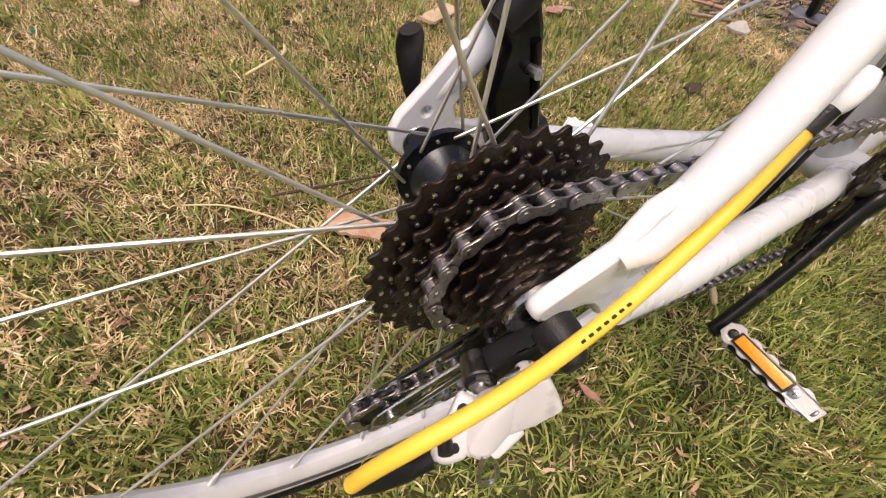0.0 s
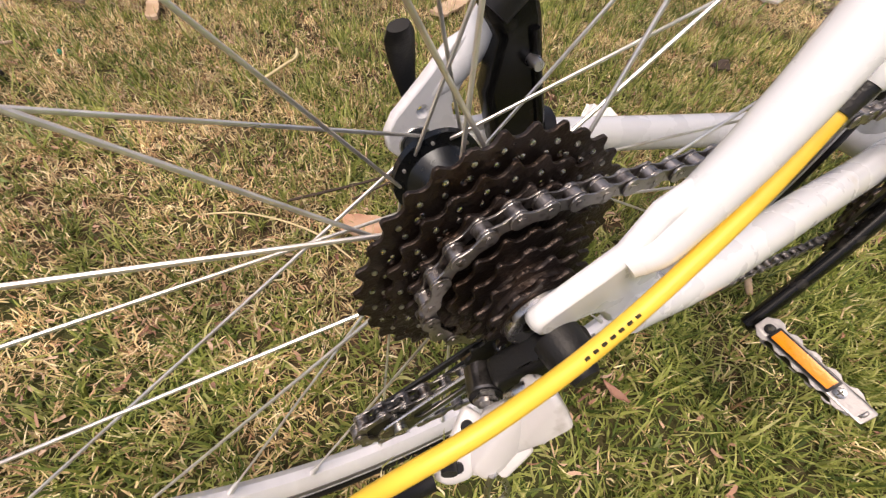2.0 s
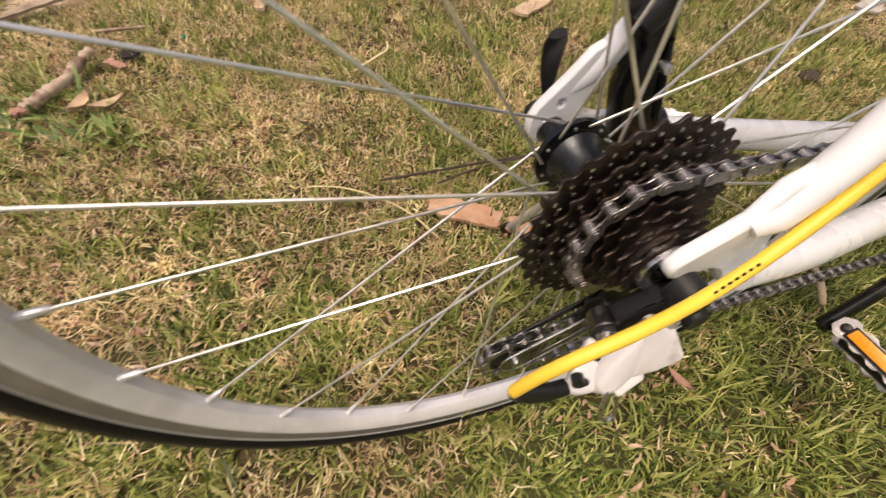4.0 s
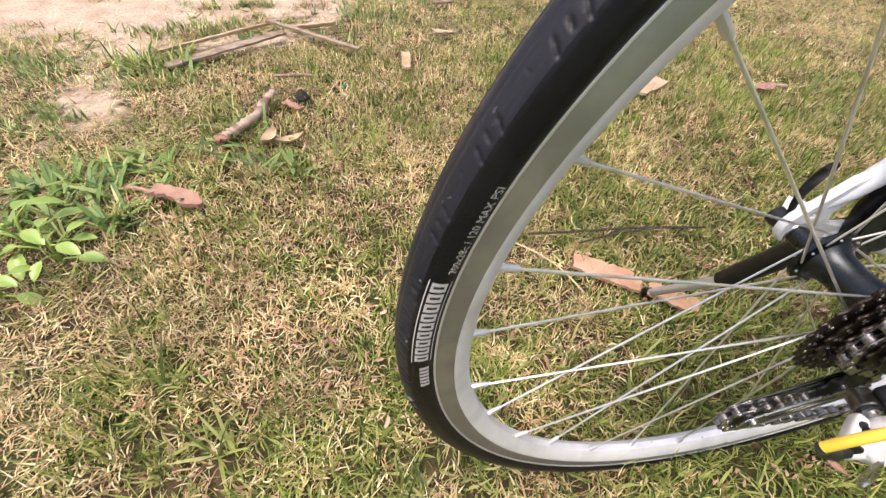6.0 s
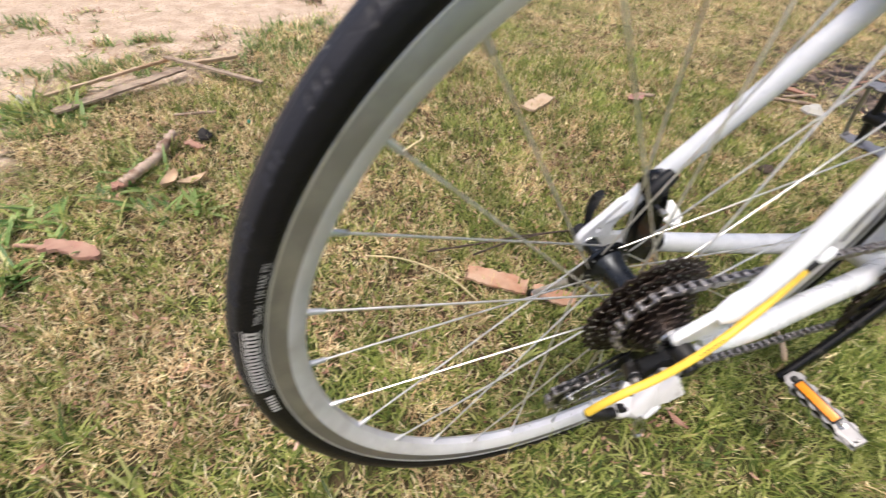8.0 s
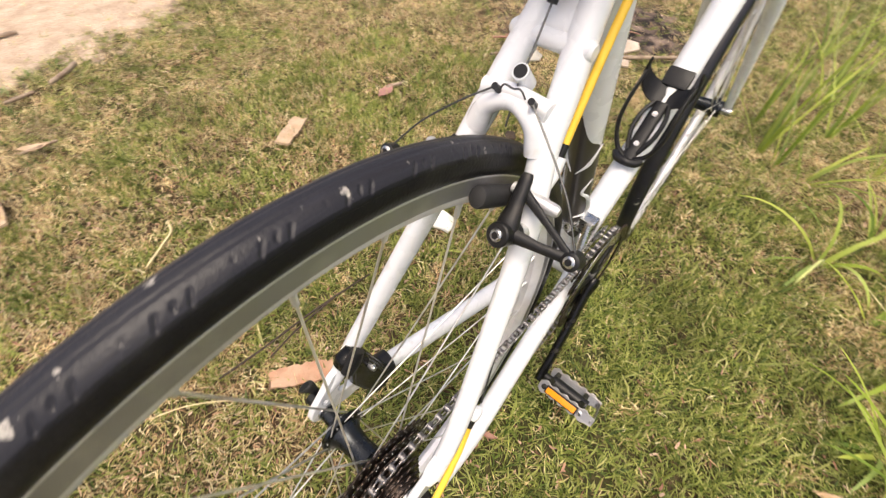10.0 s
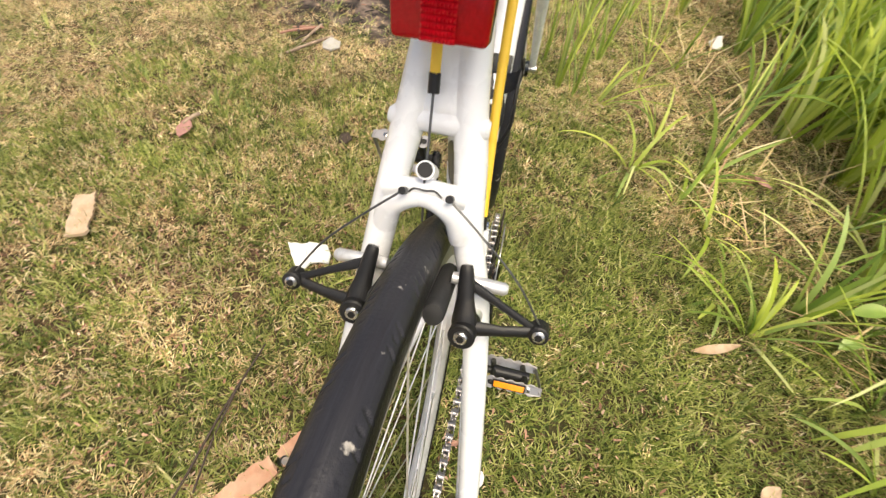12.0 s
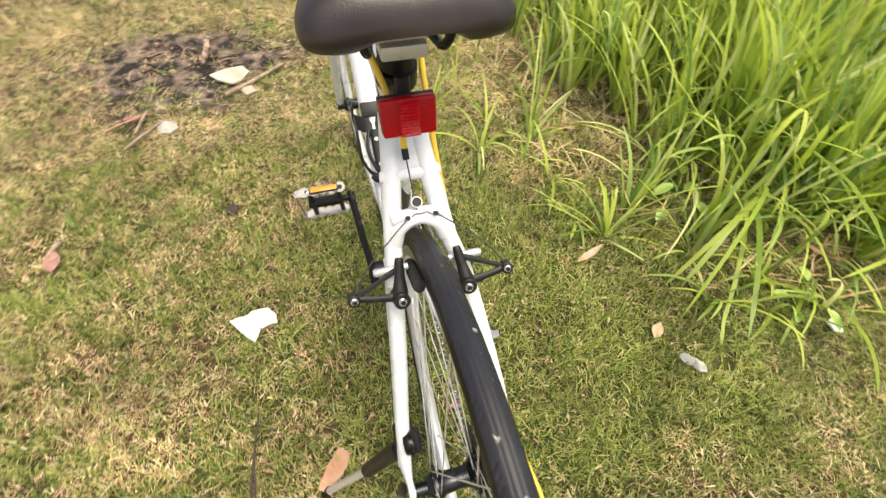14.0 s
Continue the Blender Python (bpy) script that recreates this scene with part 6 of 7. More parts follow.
def edge_clumps():
    reed, arch, star, stand = "upright thin green reeds in the lawn", "loose clump of long arching yellow-green leaves", "low star of broad bright green leaves", "tall clump of broad bright green leaves"
    rows = [
        (1.450, -0.180, 16, 0.40, 0.0100, 0.10, 0.25, 0.0, 3.0, reed), (1.400, -0.240, 8, 0.36, 0.0095, 0.15, 0.30, 0.5, 2.0, reed), (1.620, -0.120, 8, 0.33, 0.0095, 0.15, 0.30, 0.0, 3.0, reed), (1.700, -0.330, 9, 0.36, 0.0100, 0.15, 0.30, 0.0, 3.0, reed),
        (1.384, -0.319, 6, 0.26, 0.0120, 0.70, 0.9, -0.9, 1.0, arch), (1.065, -0.430, 9, 0.25, 0.0130, 0.40, 1.7, 1.6, 1.7, arch), (1.110, -0.650, 7, 0.48, 0.0150, 0.35, 0.5, -0.6, 0.5, arch), (1.090, -0.640, 6, 0.24, 0.0120, 0.55, 1.4, 2.0, 1.6, arch),
        (0.875, -0.628, 7, 0.22, 0.0120, 0.55, 1.2, 1.9, 1.5, arch), (0.960, -0.560, 5, 0.22, 0.0110, 0.55, 1.2, -0.5, 1.5, arch), (0.660, -0.628, 7, 0.20, 0.0125, 0.70, 1.0, 2.2, 1.4, star), (0.575, -0.683, 15, 0.25, 0.0150, 0.55, 0.9, 1.2, 2.0, star),
        (0.642, -0.790, 10, 0.30, 0.0170, 0.22, 0.7, -0.5, 1.4, stand), (0.686, -0.905, 9, 0.36, 0.0150, 0.30, 0.9, -0.4, 1.2, stand), (0.487, -0.961, 12, 0.42, 0.0165, 0.35, 0.8, -0.7, 0.9, stand), (0.446, -0.911, 9, 0.30, 0.0150, 0.45, 1.3, 2.2, 1.2, arch),
        (1.000, -1.055, 10, 0.46, 0.0160, 0.35, 0.8, -0.5, 0.9, stand), (1.412, -0.935, 10, 0.42, 0.0150, 0.25, 0.8, -0.5, 1.2, stand), (1.540, -0.860, 9, 0.40, 0.0150, 0.25, 0.9, 0.0, 1.6, stand), (1.947, -0.911, 10, 0.46, 0.0160, 0.25, 0.7, 0.0, 1.8, stand),
        (0.287, -0.860, 8, 0.26, 0.0150, 0.50, 1.2, 1.9, 1.2, arch), (0.310, -1.020, 10, 0.40, 0.0170, 0.40, 0.9, 1.2, 1.2, arch), (0.192, -1.160, 9, 0.34, 0.0160, 0.45, 1.1, 1.6, 1.2, arch), (1.750, -0.640, 6, 0.30, 0.0110, 0.35, 0.9, 0.5, 2.0, arch), (0.600, -1.250, 4, 1.05, 0.0260, 0.42, 1.45, 2.08, 0.08, arch), (0.700, -1.300, 5, 0.95, 0.0230, 0.40, 1.30, 2.15, 0.20, arch), (0.282, -1.191, 6, 0.30, 0.0140, 0.55, 1.1, 1.9, 0.8, arch), (0.226, -1.013, 6, 0.26, 0.0140, 0.60, 1.0, 2.2, 0.9, star),
        (1.900, -0.260, 9, 0.36, 0.0105, 0.25, 0.5, 0.0, 3.0, reed), (2.120, -0.460, 10, 0.40, 0.0110, 0.25, 0.6, 0.0, 3.0, reed), (1.830, -0.540, 9, 0.36, 0.0110, 0.30, 0.7, 0.0, 3.0, reed), (1.580, -0.480, 8, 0.30, 0.0105, 0.35, 0.8, 1.0, 2.0, arch),
        (1.250, -0.520, 6, 0.26, 0.0110, 0.50, 1.0, 0.0, 2.0, arch), (2.320, -0.180, 9, 0.34, 0.0105, 0.25, 0.5, 0.0, 3.0, reed), (2.480, -0.560, 10, 0.42, 0.0120, 0.25, 0.6, 0.0, 3.0, reed), (2.250, -0.700, 10, 0.46, 0.0130, 0.25, 0.6, 0.0, 3.0, stand)]
    for k, row in enumerate(rows):
        grass_clump(*row, 500 + k)


tall_grass()
edge_clumps()

# ---------------------------------------------------------------- things on the lawn
WOOD_ORANGE = mat("orange_bark", (0.42, 0.22, 0.135), 0.8, var=0.3, scale=60, bump=0.6, bump_scale=150, second=(0.50, 0.33, 0.22), second_scale=18)
WOOD_RED = mat("reddish_bark", (0.34, 0.18, 0.13), 0.8, var=0.3, scale=60, bump=0.5, bump_scale=150, second=(0.40, 0.24, 0.17), second_scale=20)
WOOD_TAN = mat("tan_dry_wood", (0.48, 0.36, 0.25), 0.8, var=0.2, scale=70, bump=0.4, bump_scale=160, second=(0.40, 0.27, 0.16), second_scale=20)
WOOD_GREY = mat("weathered_wood", (0.34, 0.26, 0.19), 0.85, var=0.3, scale=80, bump=0.6, bump_scale=120, second=(0.20, 0.14, 0.10), second_scale=25)
WOOD_PALE = mat("barkless_wood", (0.46, 0.35, 0.27), 0.85, var=0.3, scale=90, bump=0.7, bump_scale=110, second=(0.20, 0.12, 0.08), second_scale=30, second_low=0.46, second_high=0.60)
TWIGM = mat("dark_twig_bark", (0.055, 0.038, 0.028), 0.85, var=0.3, bump=0.5, bump_scale=300)
STRAWM = mat("pale_straw", (0.60, 0.50, 0.28), 0.7, var=0.15)
TISSUEM = mat("white_tissue", (0.84, 0.84, 0.82), 0.85, var=0.04, bump=0.4, bump_scale=140)
SCRAPM = mat("grey_white_paper", (0.40, 0.385, 0.36), 0.85, var=0.12, scale=120, bump=0.5, bump_scale=160, second=(0.40, 0.38, 0.33), second_scale=60)
PINKLEAF = mat("dry_pinkish_leaf", (0.36, 0.19, 0.16), 0.75, var=0.2, bump=0.3)
CREAMLEAF = mat("dry_cream_leaf", (0.50, 0.36, 0.24), 0.75, var=0.2, bump=0.3)
STONE = mat("pale_stone", (0.62, 0.58, 0.52), 0.8, var=0.15, bump=0.4)
CHAR = mat("charred_wood", (0.025, 0.022, 0.021), 0.9, var=0.3, bump=0.6, bump_scale=120)
CARD = mat("pale_cardboard", (0.60, 0.50, 0.41), 0.85, var=0.1, bump=0.2, second=(0.45, 0.36, 0.29), second_scale=12)
WEEDM = mat("weed_leaf", (0.26, 0.38, 0.08), 0.4, var=0.25, scale=25, bump=0.2, bump_scale=120, second=(0.34, 0.42, 0.09), second_scale=14)


def single(name, bm, material, label, category, group="", smooth=45.0):
    return tagged(mesh_object(name, bm, material, smooth), label, category, group)


def chip(name, a, b, width, thick, material, label, category, rise=TURF, seed=1, bow=0.0, taper=0.85, ragged=0.25):
    """A split piece of wood or bark from a to b: uneven edges, broken ends, slight bow."""
    g = np.random.default_rng(seed)
    a, b = Vector((*a, 0)), Vector((*b, 0))
    d = (b - a).normalized()
    n = Vector((-d.y, d.x, 0))
    bm = bmesh.new()
    rows = []
    S = 14
    for i in range(S + 1):
        t = i / S
        w = width * (taper + (1 - taper) * math.sin(math.pi * t)) * (1 + ragged * (g.random() - 0.5))
        c = a.lerp(b, t) + n * (width * 0.12 * (g.random() - 0.5))
        z = rise + bow * math.sin(math.pi * t) + thick * 0.3 * (g.random() - 0.5)
        cup = thick * 0.6
        row = []
        for k, (u, v) in enumerate(((-0.5, 0.0), (-0.5, 1.0), (-0.2, 1.15), (0.2, 1.1), (0.5, 0.95), (0.5, 0.0), (0.2, -0.1), (-0.2, -0.05))):
            row.append(bm.verts.new(c + n * (w * u) + d * (width * 0.18 * (g.random() - 0.5) if i in (0, S) else 0) + Vector((0, 0, z + thick * v + cup * (2 * u) ** 2))))
        rows.append(row)
    for p, q in zip(rows, rows[1:]):
        for k in range(8):
            bm.faces.new((p[k], p[(k + 1) % 8], q[(k + 1) % 8], q[k]))
    bm.faces.new(rows[0][::-1])
    bm.faces.new(rows[-1])
    bmesh.ops.recalc_face_normals(bm, faces=bm.faces[:])
    return single(name, bm, material, label, category)


def stick(name, pts, r, material, label, category="stick", rise=TURF, seed=1, knots=0.25):
    g = np.random.default_rng(seed)
    ctrl = [Vector((p[0], p[1], (p[2] if len(p) > 2 else rise + r))) for p in pts]
    path = curve_pts(ctrl, 18)
    rad = [r * (1 + knots * (g.random() - 0.5)) * (0.75 if i in (0, len(path) - 1) else 1) for i in range(len(path))]
    return single(name, tube(bmesh.new(), path, rad, 9), material, label, category)


chip("bark_chip", (-0.015, 0.294), (0.079, 0.229), 0.040, 0.006, WOOD_ORANGE, "orange-brown bark strip lying under the kickstand foot", "bark", seed=2)
chip("bark_chip", (0.089, 0.220), (0.154, 0.173), 0.034, 0.005, WOOD_ORANGE, "short orange-brown bark piece beside the kickstand foot", "bark", seed=3)
chip("wood_chip", (0.517, 0.934), (0.405, 0.869), 0.048, 0.006, WOOD_TAN, "flat tan piece of dry wood on the lawn", "wood piece", seed=4, ragged=0.12)
chip("wood_chip", (-0.220, 1.170), (-0.227, 1.066), 0.028, 0.006, WOOD_TAN, "small tan wood sliver on the dry lawn", "wood piece", seed=5, ragged=0.12)
chip("bark_chip", (-0.775, 0.572), (-0.672, 0.515), 0.030, 0.008, WOOD_RED, "ragged reddish bark piece beside the weeds", "bark", seed=6, bow=0.010, taper=0.75, ragged=0.7)
stick("small_stick", [(-0.825, 0.590), (-0.795, 0.580), (-0.760, 0.562)], 0.004, WOOD_RED, "thin reddish stick beside the weeds", seed=61)
chip("old_plank", (-0.887, 1.115), (-0.596, 1.343), 0.034, 0.006, WOOD_GREY, "weathered narrow plank lying at the sandy edge", "plank", seed=7, rise=0.019, taper=0.95, ragged=0.10)
chip("old_plank", (-0.943, 1.215), (-0.647, 1.425), 0.011, 0.006, WOOD_TAN, "thin pale lath lying at the sandy edge", "plank", seed=8, rise=0.019, taper=0.95, ragged=0.10)
chip("old_plank", (-0.655, 1.427), (-0.361, 1.180), 0.016, 0.006, WOOD_GREY, "weathered lath lying across the others", "plank", seed=9, rise=0.027, taper=0.9, ragged=0.12)
chip("old_plank", (-0.578, 1.380), (-0.434, 1.416), 0.014, 0.008, WOOD_TAN, "short pale lath beside the others", "plank", seed=10, rise=0.018)
def broken_branch():
    """A short broken limb: a crooked knotty stem with a snapped stub and a splintered dark end."""
    g = np.random.default_rng(1)
    bm = bmesh.new()
    path = curve_pts([(-0.668, 0.742, 0.024), (-0.640, 0.776, 0.031), (-0.612, 0.822, 0.030), (-0.600, 0.868, 0.033), (-0.583, 0.926, 0.034)], 28)
    tube(bm, path, [0.0120 * (1 - 0.22 * i / len(path)) * (1 + 0.5 * (g.random() - 0.5)) for i in range(len(path))], 11)
    tube(bm, [(-0.606, 0.836, 0.034), (-0.622, 0.846, 0.040)], [0.0060, 0.0040], 8)
    single("fallen_branch", bm, WOOD_PALE, "short crooked weathered branch piece on the lawn", "stick")
    chip("bark_chip", (-0.690, 0.738), (-0.652, 0.752), 0.024, 0.006, WOOD_RED, "dark broken bark flake by the branch piece", "bark", seed=17, ragged=0.8)
    chip("bark_chip", (-0.555, 0.900), (-0.515, 0.860), 0.020, 0.004, WOOD_RED, "reddish bark flake beside the seed pod", "bark", seed=18, ragged=0.7)


broken_branch()
stick("dark_twig", [(-0.078, 0.362, 0.030), (0.019, 0.353, 0.034), (0.136, 0.352, 0.030), (0.273, 0.341, 0.026)], 0.0022, TWIGM, "long thin dark twig in the grass", "twig", seed=2)
stick("dark_twig", [(0.010, 0.332, 0.026), (0.087, 0.343, 0.030), (0.184, 0.349, 0.028)], 0.0018, TWIGM, "thin dark twig in the grass", "twig", seed=12)
stick("straw_stem", [(-0.195, 0.385, 0.028), (-0.141, 0.353, 0.040), (-0.092, 0.312, 0.044), (-0.052, 0.273, 0.036), (-0.023, 0.226, 0.024)], 0.0014, STRAWM, "curved pale straw stem over the grass", "straw", seed=3)
stick("straw_stem", [(-0.055, 0.707, 0.026), (0.002, 0.741, 0.032), (0.031, 0.764, 0.032), (0.041, 0.806, 0.028)], 0.0030, STRAWM, "bent pale straw stem on the lawn", "straw", seed=4)
for _i, (_a, _b, _r) in enumerate([((-0.597, 1.045), (-0.490, 1.041), 0.004), ((-0.113, 1.324), (-0.026, 1.319), 0.004), ((-0.073, 1.614), (0.012, 1.624), 0.006), ((-0.193, 2.104), (-0.078, 2.042), 0.008), ((-0.019, 2.139), (0.105, 2.137), 0.007), ((0.062, 1.640), (0.165, 1.721), 0.008), ((0.827, 0.880), (0.885, 0.862), 0.006), ((1.280, 0.778), (1.447, 0.669), 0.006), ((1.370, 0.761), (1.518, 0.745), 0.005)]):
    stick("small_stick", [_a, ((_a[0] + _b[0]) / 2 + 0.01, (_a[1] + _b[1]) / 2), _b], _r, WOOD_GREY, "small weathered stick on the ground", seed=20 + _i, rise=0.004 if _a[1] > 1.8 else TURF)


def sheet_leaf(name, centre, length, width, az, material, label, category, curl=0.25, rise=TURF + 0.004, seed=1):
    """A dry leaf: pointed oval, folded along its rib and curled."""
    g = np.random.default_rng(seed)
    bm = bmesh.new()
    R = Matrix.Rotation(az, 3, "Z")
    S = 10
    top, low = [], []
    for i in range(S + 1):
        t = i / S
        w = width * 0.5 * math.sin(math.pi * min(0.97, max(0.03, t))) ** 0.8
        row, row2 = [], []
        for u in (-1, -0.5, 0, 0.5, 1):
            p = Vector(((t - 0.5) * length, u * w, rise + curl * width * (u * u) * 0.6 + curl * length * 0.25 * (2 * t - 1) ** 2 + 0.002 * (g.random() - 0.5)))
            p = R @ p + Vector((centre[0], centre[1], 0))
            row.append(bm.verts.new(p))
            row2.append(bm.verts.new(p - Vector((0, 0, 0.0007))))
        top.append(row)
        low.append(row2)
    for a, b in zip(top, top[1:]):
        for k in range(4):
            bm.faces.new((a[k], b[k], b[k + 1], a[k + 1]))
    for a, b in zip(low, low[1:]):
        for k in range(4):
            bm.faces.new((a[k], a[k + 1], b[k + 1], b[k]))
    for i in range(S):
        bm.faces.new((top[i][0], low[i][0], low[i + 1][0], top[i + 1][0]))
        bm.faces.new((top[i][4], top[i + 1][4], low[i + 1][4], low[i][4]))
    bmesh.ops.recalc_face_normals(bm, faces=bm.faces[:])
    return single(name, bm, material, label, category, smooth=60)


sheet_leaf("dry_leaf", (0.809, 0.862), 0.085, 0.040, 0.3, PINKLEAF, "dry reddish leaf on the lawn", "leaf", seed=1)
sheet_leaf("dry_leaf", (-0.572, 0.728), 0.062, 0.030, 1.2, CREAMLEAF, "curled tan leaf beside the branch piece", "leaf", 0.6, seed=2)
sheet_leaf("dry_leaf", (-0.525, 0.720), 0.062, 0.024, 0.35, CREAMLEAF, "narrow curled pale leaf beside the branch piece", "leaf", 0.5, seed=3)
sheet_leaf("dry_leaf", (0.237, -0.633), 0.055, 0.028, -0.9, CREAMLEAF, "small cream leaf near the tall grass", "leaf", seed=4)
sheet_leaf("dry_leaf", (0.507, -0.580), 0.12, 0.022, -1.2, WOOD_TAN, "long dead blade near the tall grass", "leaf", seed=5)
sheet_leaf("dry_leaf", (1.117, -0.817), 0.07, 0.030, 0.6, PINKLEAF, "dry reddish leaf under the tall grass", "leaf", seed=6)
sheet_leaf("dry_leaf", (-0.081, 1.324), 0.075, 0.030, -0.4, CREAMLEAF, "pale leaf on the dry lawn", "leaf", seed=7)


def crumpled(name, outline, centre, height, material, label, category, seed=1, rise=TURF):
    """A crumpled sheet: an uneven dome with creases and a thin lower side."""
    g = np.random.default_rng(seed)
    bm = bmesh.new()
    c = bm.verts.new((centre[0], centre[1], rise + height))
    rings = []
    n = len(outline)
    for f in (0.35, 0.65, 0.88, 1.0):
        ring = []
        for i, (x, y) in enumerate(outline):
            z = rise + height * (1 - f ** 1.6) + height * 0.55 * (g.random() - 0.5) * (1.2 - f) + (0.002 if f == 1.0 else 0)
            ring.append(bm.verts.new((centre[0] + (x - centre[0]) * f, centre[1] + (y - centre[1]) * f, max(rise + 0.001, z))))
        rings.append(ring)
    base = [bm.verts.new((v.co.x, v.co.y, rise - 0.004)) for v in rings[-1]]
    for i in range(n):
        j = (i + 1) % n
        bm.faces.new((c, rings[0][i], rings[0][j]))
        for a, b in zip(rings, rings[1:]):
            bm.faces.new((a[i], b[i], b[j], a[j]))
        bm.faces.new((rings[-1][i], base[i], base[j], rings[-1][j]))
    bm.faces.new(base[::-1])
    bmesh.ops.recalc_face_normals(bm, faces=bm.faces[:])
    return single(name, bm, material, label, category, smooth=25)


crumpled("tissue", [(0.521, 0.412), (0.524, 0.383), (0.538, 0.353), (0.540, 0.322), (0.516, 0.303), (0.493, 0.300), (0.490, 0.323), (0.482, 0.340), (0.466, 0.345), (0.449, 0.353), (0.480, 0.382)], (0.506, 0.352), 0.034, TISSUEM, "crumpled white paper tissue on the lawn", "tissue", 3)
crumpled("tissue", [(0.170, -0.648), (0.172, -0.664), (0.158, -0.672), (0.148, -0.690), (0.126, -0.702), (0.110, -0.694), (0.116, -0.676), (0.134, -0.668), (0.144, -0.652)], (0.142, -0.674), 0.016, SCRAPM, "small torn white paper near the tall grass", "tissue", 4)
crumpled("paper_scrap", [(1.430, 0.636), (1.442, 0.669), (1.406, 0.696), (1.368, 0.682), (1.361, 0.649), (1.392, 0.626)], (1.399, 0.662), 0.022, SCRAPM, "small white paper scrap on the lawn", "paper", 5)
crumpled("dark_lump", [(0.947, 0.421), (0.931, 0.443), (0.902, 0.437), (0.898, 0.414), (0.924, 0.402)], (0.922, 0.423), 0.016, TWIGM, "small dark lump in the lawn", "clod", 6)
crumpled("dark_lump", [(-0.495, 0.927), (-0.509, 0.944), (-0.533, 0.935), (-0.528, 0.910), (-0.505, 0.906)], (-0.514, 0.925), 0.020, CHAR, "small dark seed pod in the lawn", "seed pod", 7)
crumpled("pale_stone", [(-0.988, 1.244), (-1.001, 1.260), (-1.024, 1.251), (-1.020, 1.227), (-0.998, 1.223)], (-1.006, 1.241), 0.020, STONE, "small white stone at the sandy edge", "stone", 8, 0.004)
crumpled("cardboard_scrap", [(1.775, 0.550), (1.820, 0.487), (1.833, 0.420), (1.781, 0.391), (1.713, 0.419), (1.689, 0.457), (1.728, 0.515)], (1.762, 0.472), 0.018, CARD, "pale flattened cardboard scrap by the ashes", "cardboard", 9, 0.012)
crumpled("cardboard_scrap", [(1.648, 0.428), (1.663, 0.380), (1.615, 0.360), (1.591, 0.398)], (1.631, 0.394), 0.010, CARD, "small torn cardboard scrap by the ashes", "cardboard", 10, 0.012)
stick("branch_piece", [(1.588, 0.475), (1.695, 0.361), (1.812, 0.250)], 0.008, WOOD_GREY, "bare branch piece by the ashes", seed=31, rise=0.012)
stick("branch_piece", [(1.869, 0.583, 0.02), (1.902, 0.555, 0.06), (1.933, 0.546, 0.09)], 0.011, WOOD_PALE, "pale stub standing in the ashes", seed=32)
_g = np.random.default_rng(52)
for _i in range(44):
    _x, _y = 1.93 + 0.19 * _g.normal(), 0.62 + 0.20 * _g.normal()
    _a, _h = _g.uniform(0, 3.14), _g.uniform(0.010, 0.050)
    _d = Vector((math.cos(_a), math.sin(_a))) * _h
    stick("charred_stick", [(_x - _d.x, _y - _d.y), (_x + 0.25 * _h, _y), (_x + _d.x, _y + _d.y)], 0.0018 + 0.03 * _h, CHAR if _i % 3 else WOOD_RED, "charred stick in the old fire place" if _i % 3 else "half-burnt reddish stick in the old fire place", seed=40 + _i, rise=0.003)


stick("small_stick", [(0.482, 0.014, 0.024), (0.462, -0.012, 0.030), (0.442, -0.040, 0.024)], 0.0046, WOOD_TAN, "short tan stick in the lawn under the crank", seed=71)
sheet_leaf("dry_leaf", (0.186, -0.066), 0.034, 0.010, 1.9, WOOD_RED, "small pinkish dead leaf in the lawn", "leaf", 0.5, seed=72)
crumpled("paper_scrap", [(2.010, -0.800), (2.022, -0.832), (1.990, -0.856), (1.952, -0.838), (1.958, -0.804)], (1.986, -0.826), 0.040, TISSUEM, "crumpled white scrap lying by the tall grass", "paper", 73)
crumpled("paper_scrap", [(0.150, -1.118), (0.156, -1.140), (0.132, -1.150), (0.114, -1.136), (0.122, -1.116)], (0.134, -1.132), 0.012, TISSUEM, "tiny white scrap at the foot of the tall grass", "paper", 74)
sheet_leaf("dry_leaf", (0.355, -1.300), 0.130, 0.020, 0.5, WOOD_ORANGE, "orange dead blade at the foot of the tall grass", "leaf", 0.3, seed=75)
TEAL = mat("teal_plastic", (0.02, 0.32, 0.22), 0.4, var=0.1)
crumpled("plastic_bit", [(-0.402, 0.981), (-0.401, 0.974), (-0.408, 0.972), (-0.410, 0.979)], (-0.405, 0.977), 0.005, TEAL, "tiny teal plastic scrap in the lawn", "plastic scrap", 76)
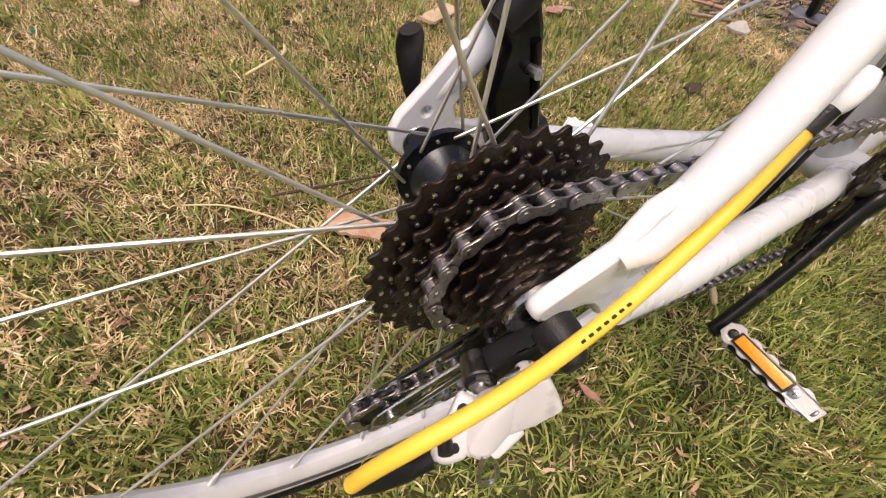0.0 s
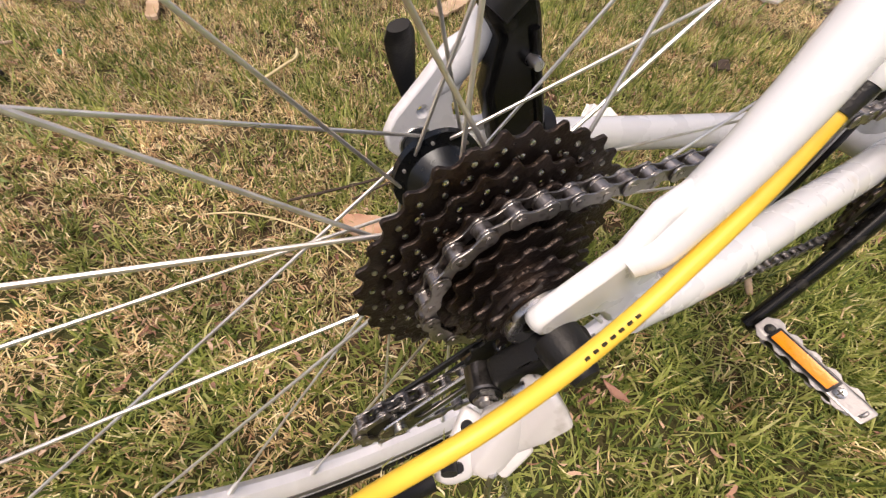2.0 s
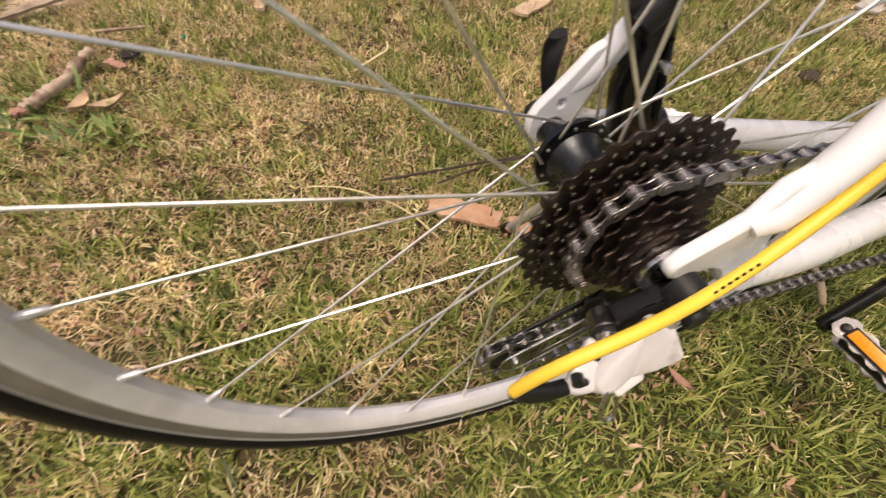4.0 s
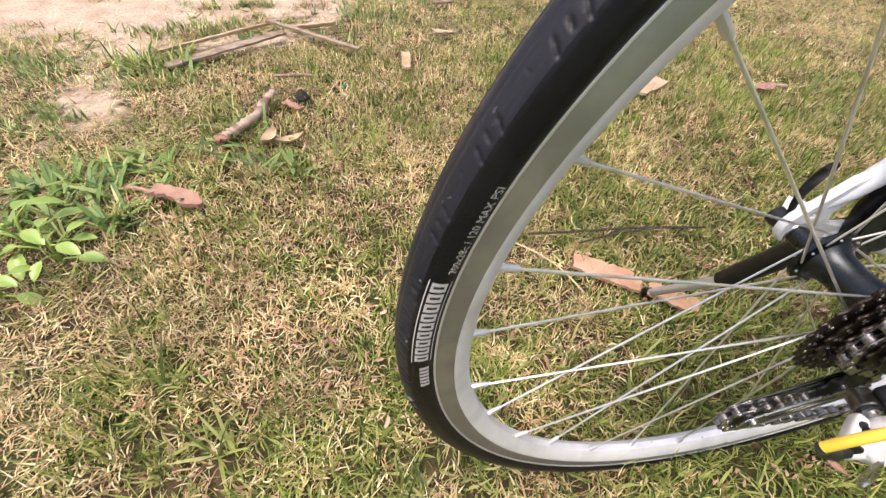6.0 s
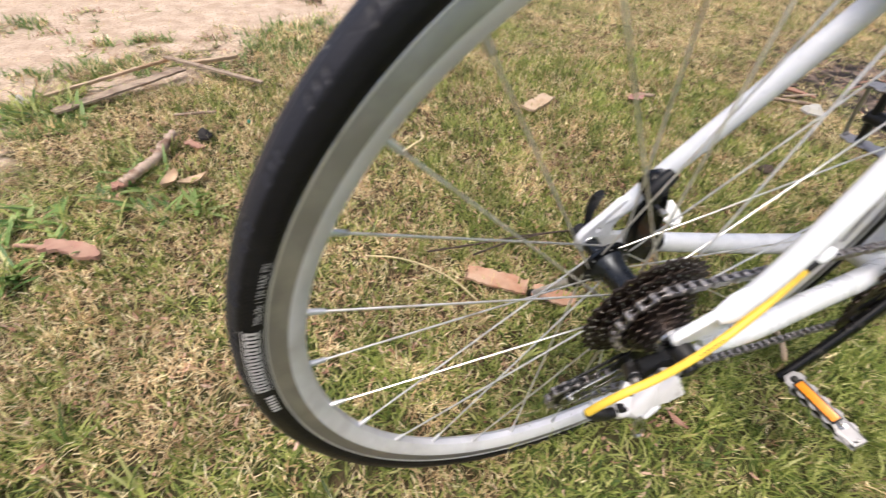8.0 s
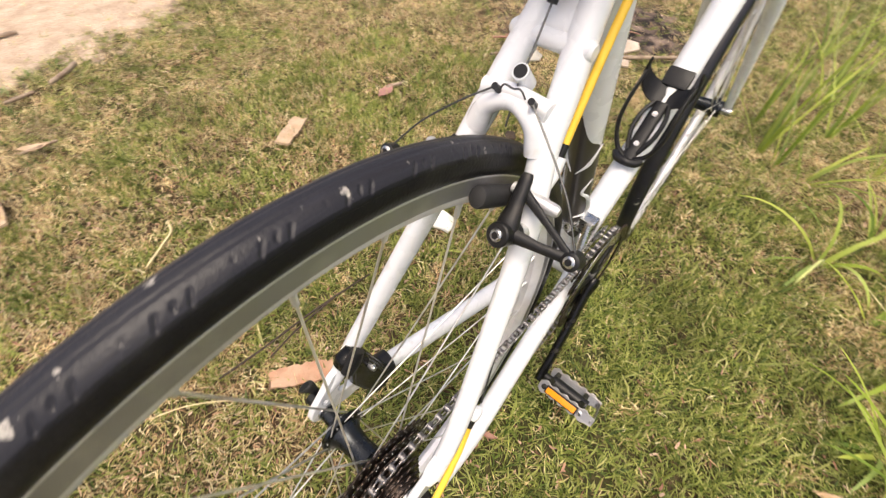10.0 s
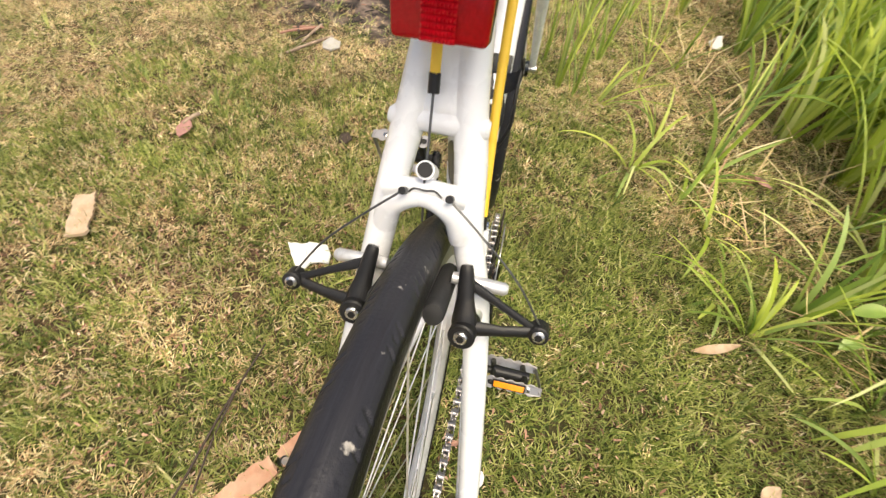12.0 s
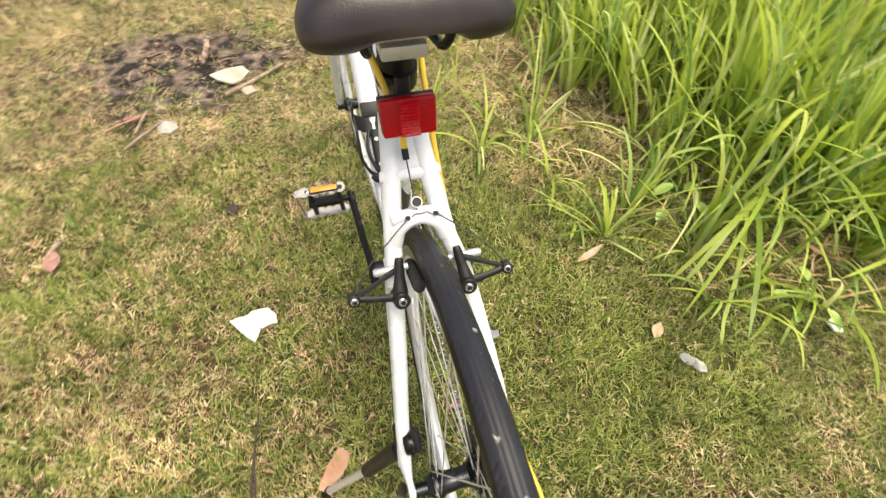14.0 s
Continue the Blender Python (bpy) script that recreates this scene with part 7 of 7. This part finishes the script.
for _i, (_a, _b) in enumerate([((1.40, 0.86), (1.48, 0.76)), ((1.43, 0.80), (1.52, 0.82)), ((1.46, 0.84), (1.50, 0.73)), ((1.38, 0.79), (1.45, 0.74))]):
    stick("small_stick", [_a, ((_a[0] + _b[0]) / 2, (_a[1] + _b[1]) / 2 + 0.012), _b], 0.005 - 0.0006 * _i, (WOOD_RED, TWIGM)[_i % 2], "short reddish-brown broken twig in a loose heap", seed=77 + _i)


# -- weeds with broad leaves
def weed(centre, leaves, size, seed, label):
    g = np.random.default_rng(seed)
    base = thing("weed", pose(centre[0], centre[1], 0.0), label, "weed", "broad-leaved weeds")
    blades = []
    for k in range(leaves):
        az = 2.4 * k + g.uniform(-0.3, 0.3)
        h = size * (0.25 + 0.9 * k / leaves)
        tip = Vector((math.cos(az), math.sin(az), 0)) * size * g.uniform(0.35, 0.75) * (1.1 - 0.5 * k / leaves) + Vector((0, 0, h))
        part("stem", tube(bmesh.new(), curve_pts([(0, 0, 0), (tip.x * 0.3, tip.y * 0.3, tip.z * 0.75), tuple(tip)], 8), 0.0016, 6), WEEDM, base)
        blades.append((tip, az, size * g.uniform(0.42, 0.68)))
    for tip, az, ln in blades:
        bm = bmesh.new()
        S, rows = 8, []
        for i in range(S + 1):
            t = i / S
            w = ln * 0.27 * math.sin(math.pi * min(0.985, t * 0.97 + 0.015)) ** 0.75
            rows.append([bm.verts.new((t * ln, u * w, 0.30 * abs(u) * w - 0.28 * ln * t * t)) for u in (-1, -0.5, 0, 0.5, 1)])
        for a, b in zip(rows, rows[1:]):
            for k in range(4):
                bm.faces.new((a[k], b[k], b[k + 1], a[k + 1]))
        part("leaf", bm, WEEDM, base, at=Matrix.Translation(tip) @ Matrix.Rotation(az, 4, "Z") @ Matrix.Rotation(radians(g.uniform(-20, 12)), 4, "Y"), smooth=70)


weed((-0.935, 0.456), 9, 0.082, 1, "fresh green broad-leaved weed in the lawn")
weed((-0.880, 0.420), 7, 0.068, 2, "small green broad-leaved weed in the lawn")
weed((-0.935, 0.352), 7, 0.062, 3, "small green broad-leaved weed in the lawn")
weed((0.651, -0.968), 7, 0.11, 4, "green broad-leaved weed in the tall grass")
weed((0.216, -1.070), 6, 0.09, 5, "green broad-leaved weed in the tall grass")
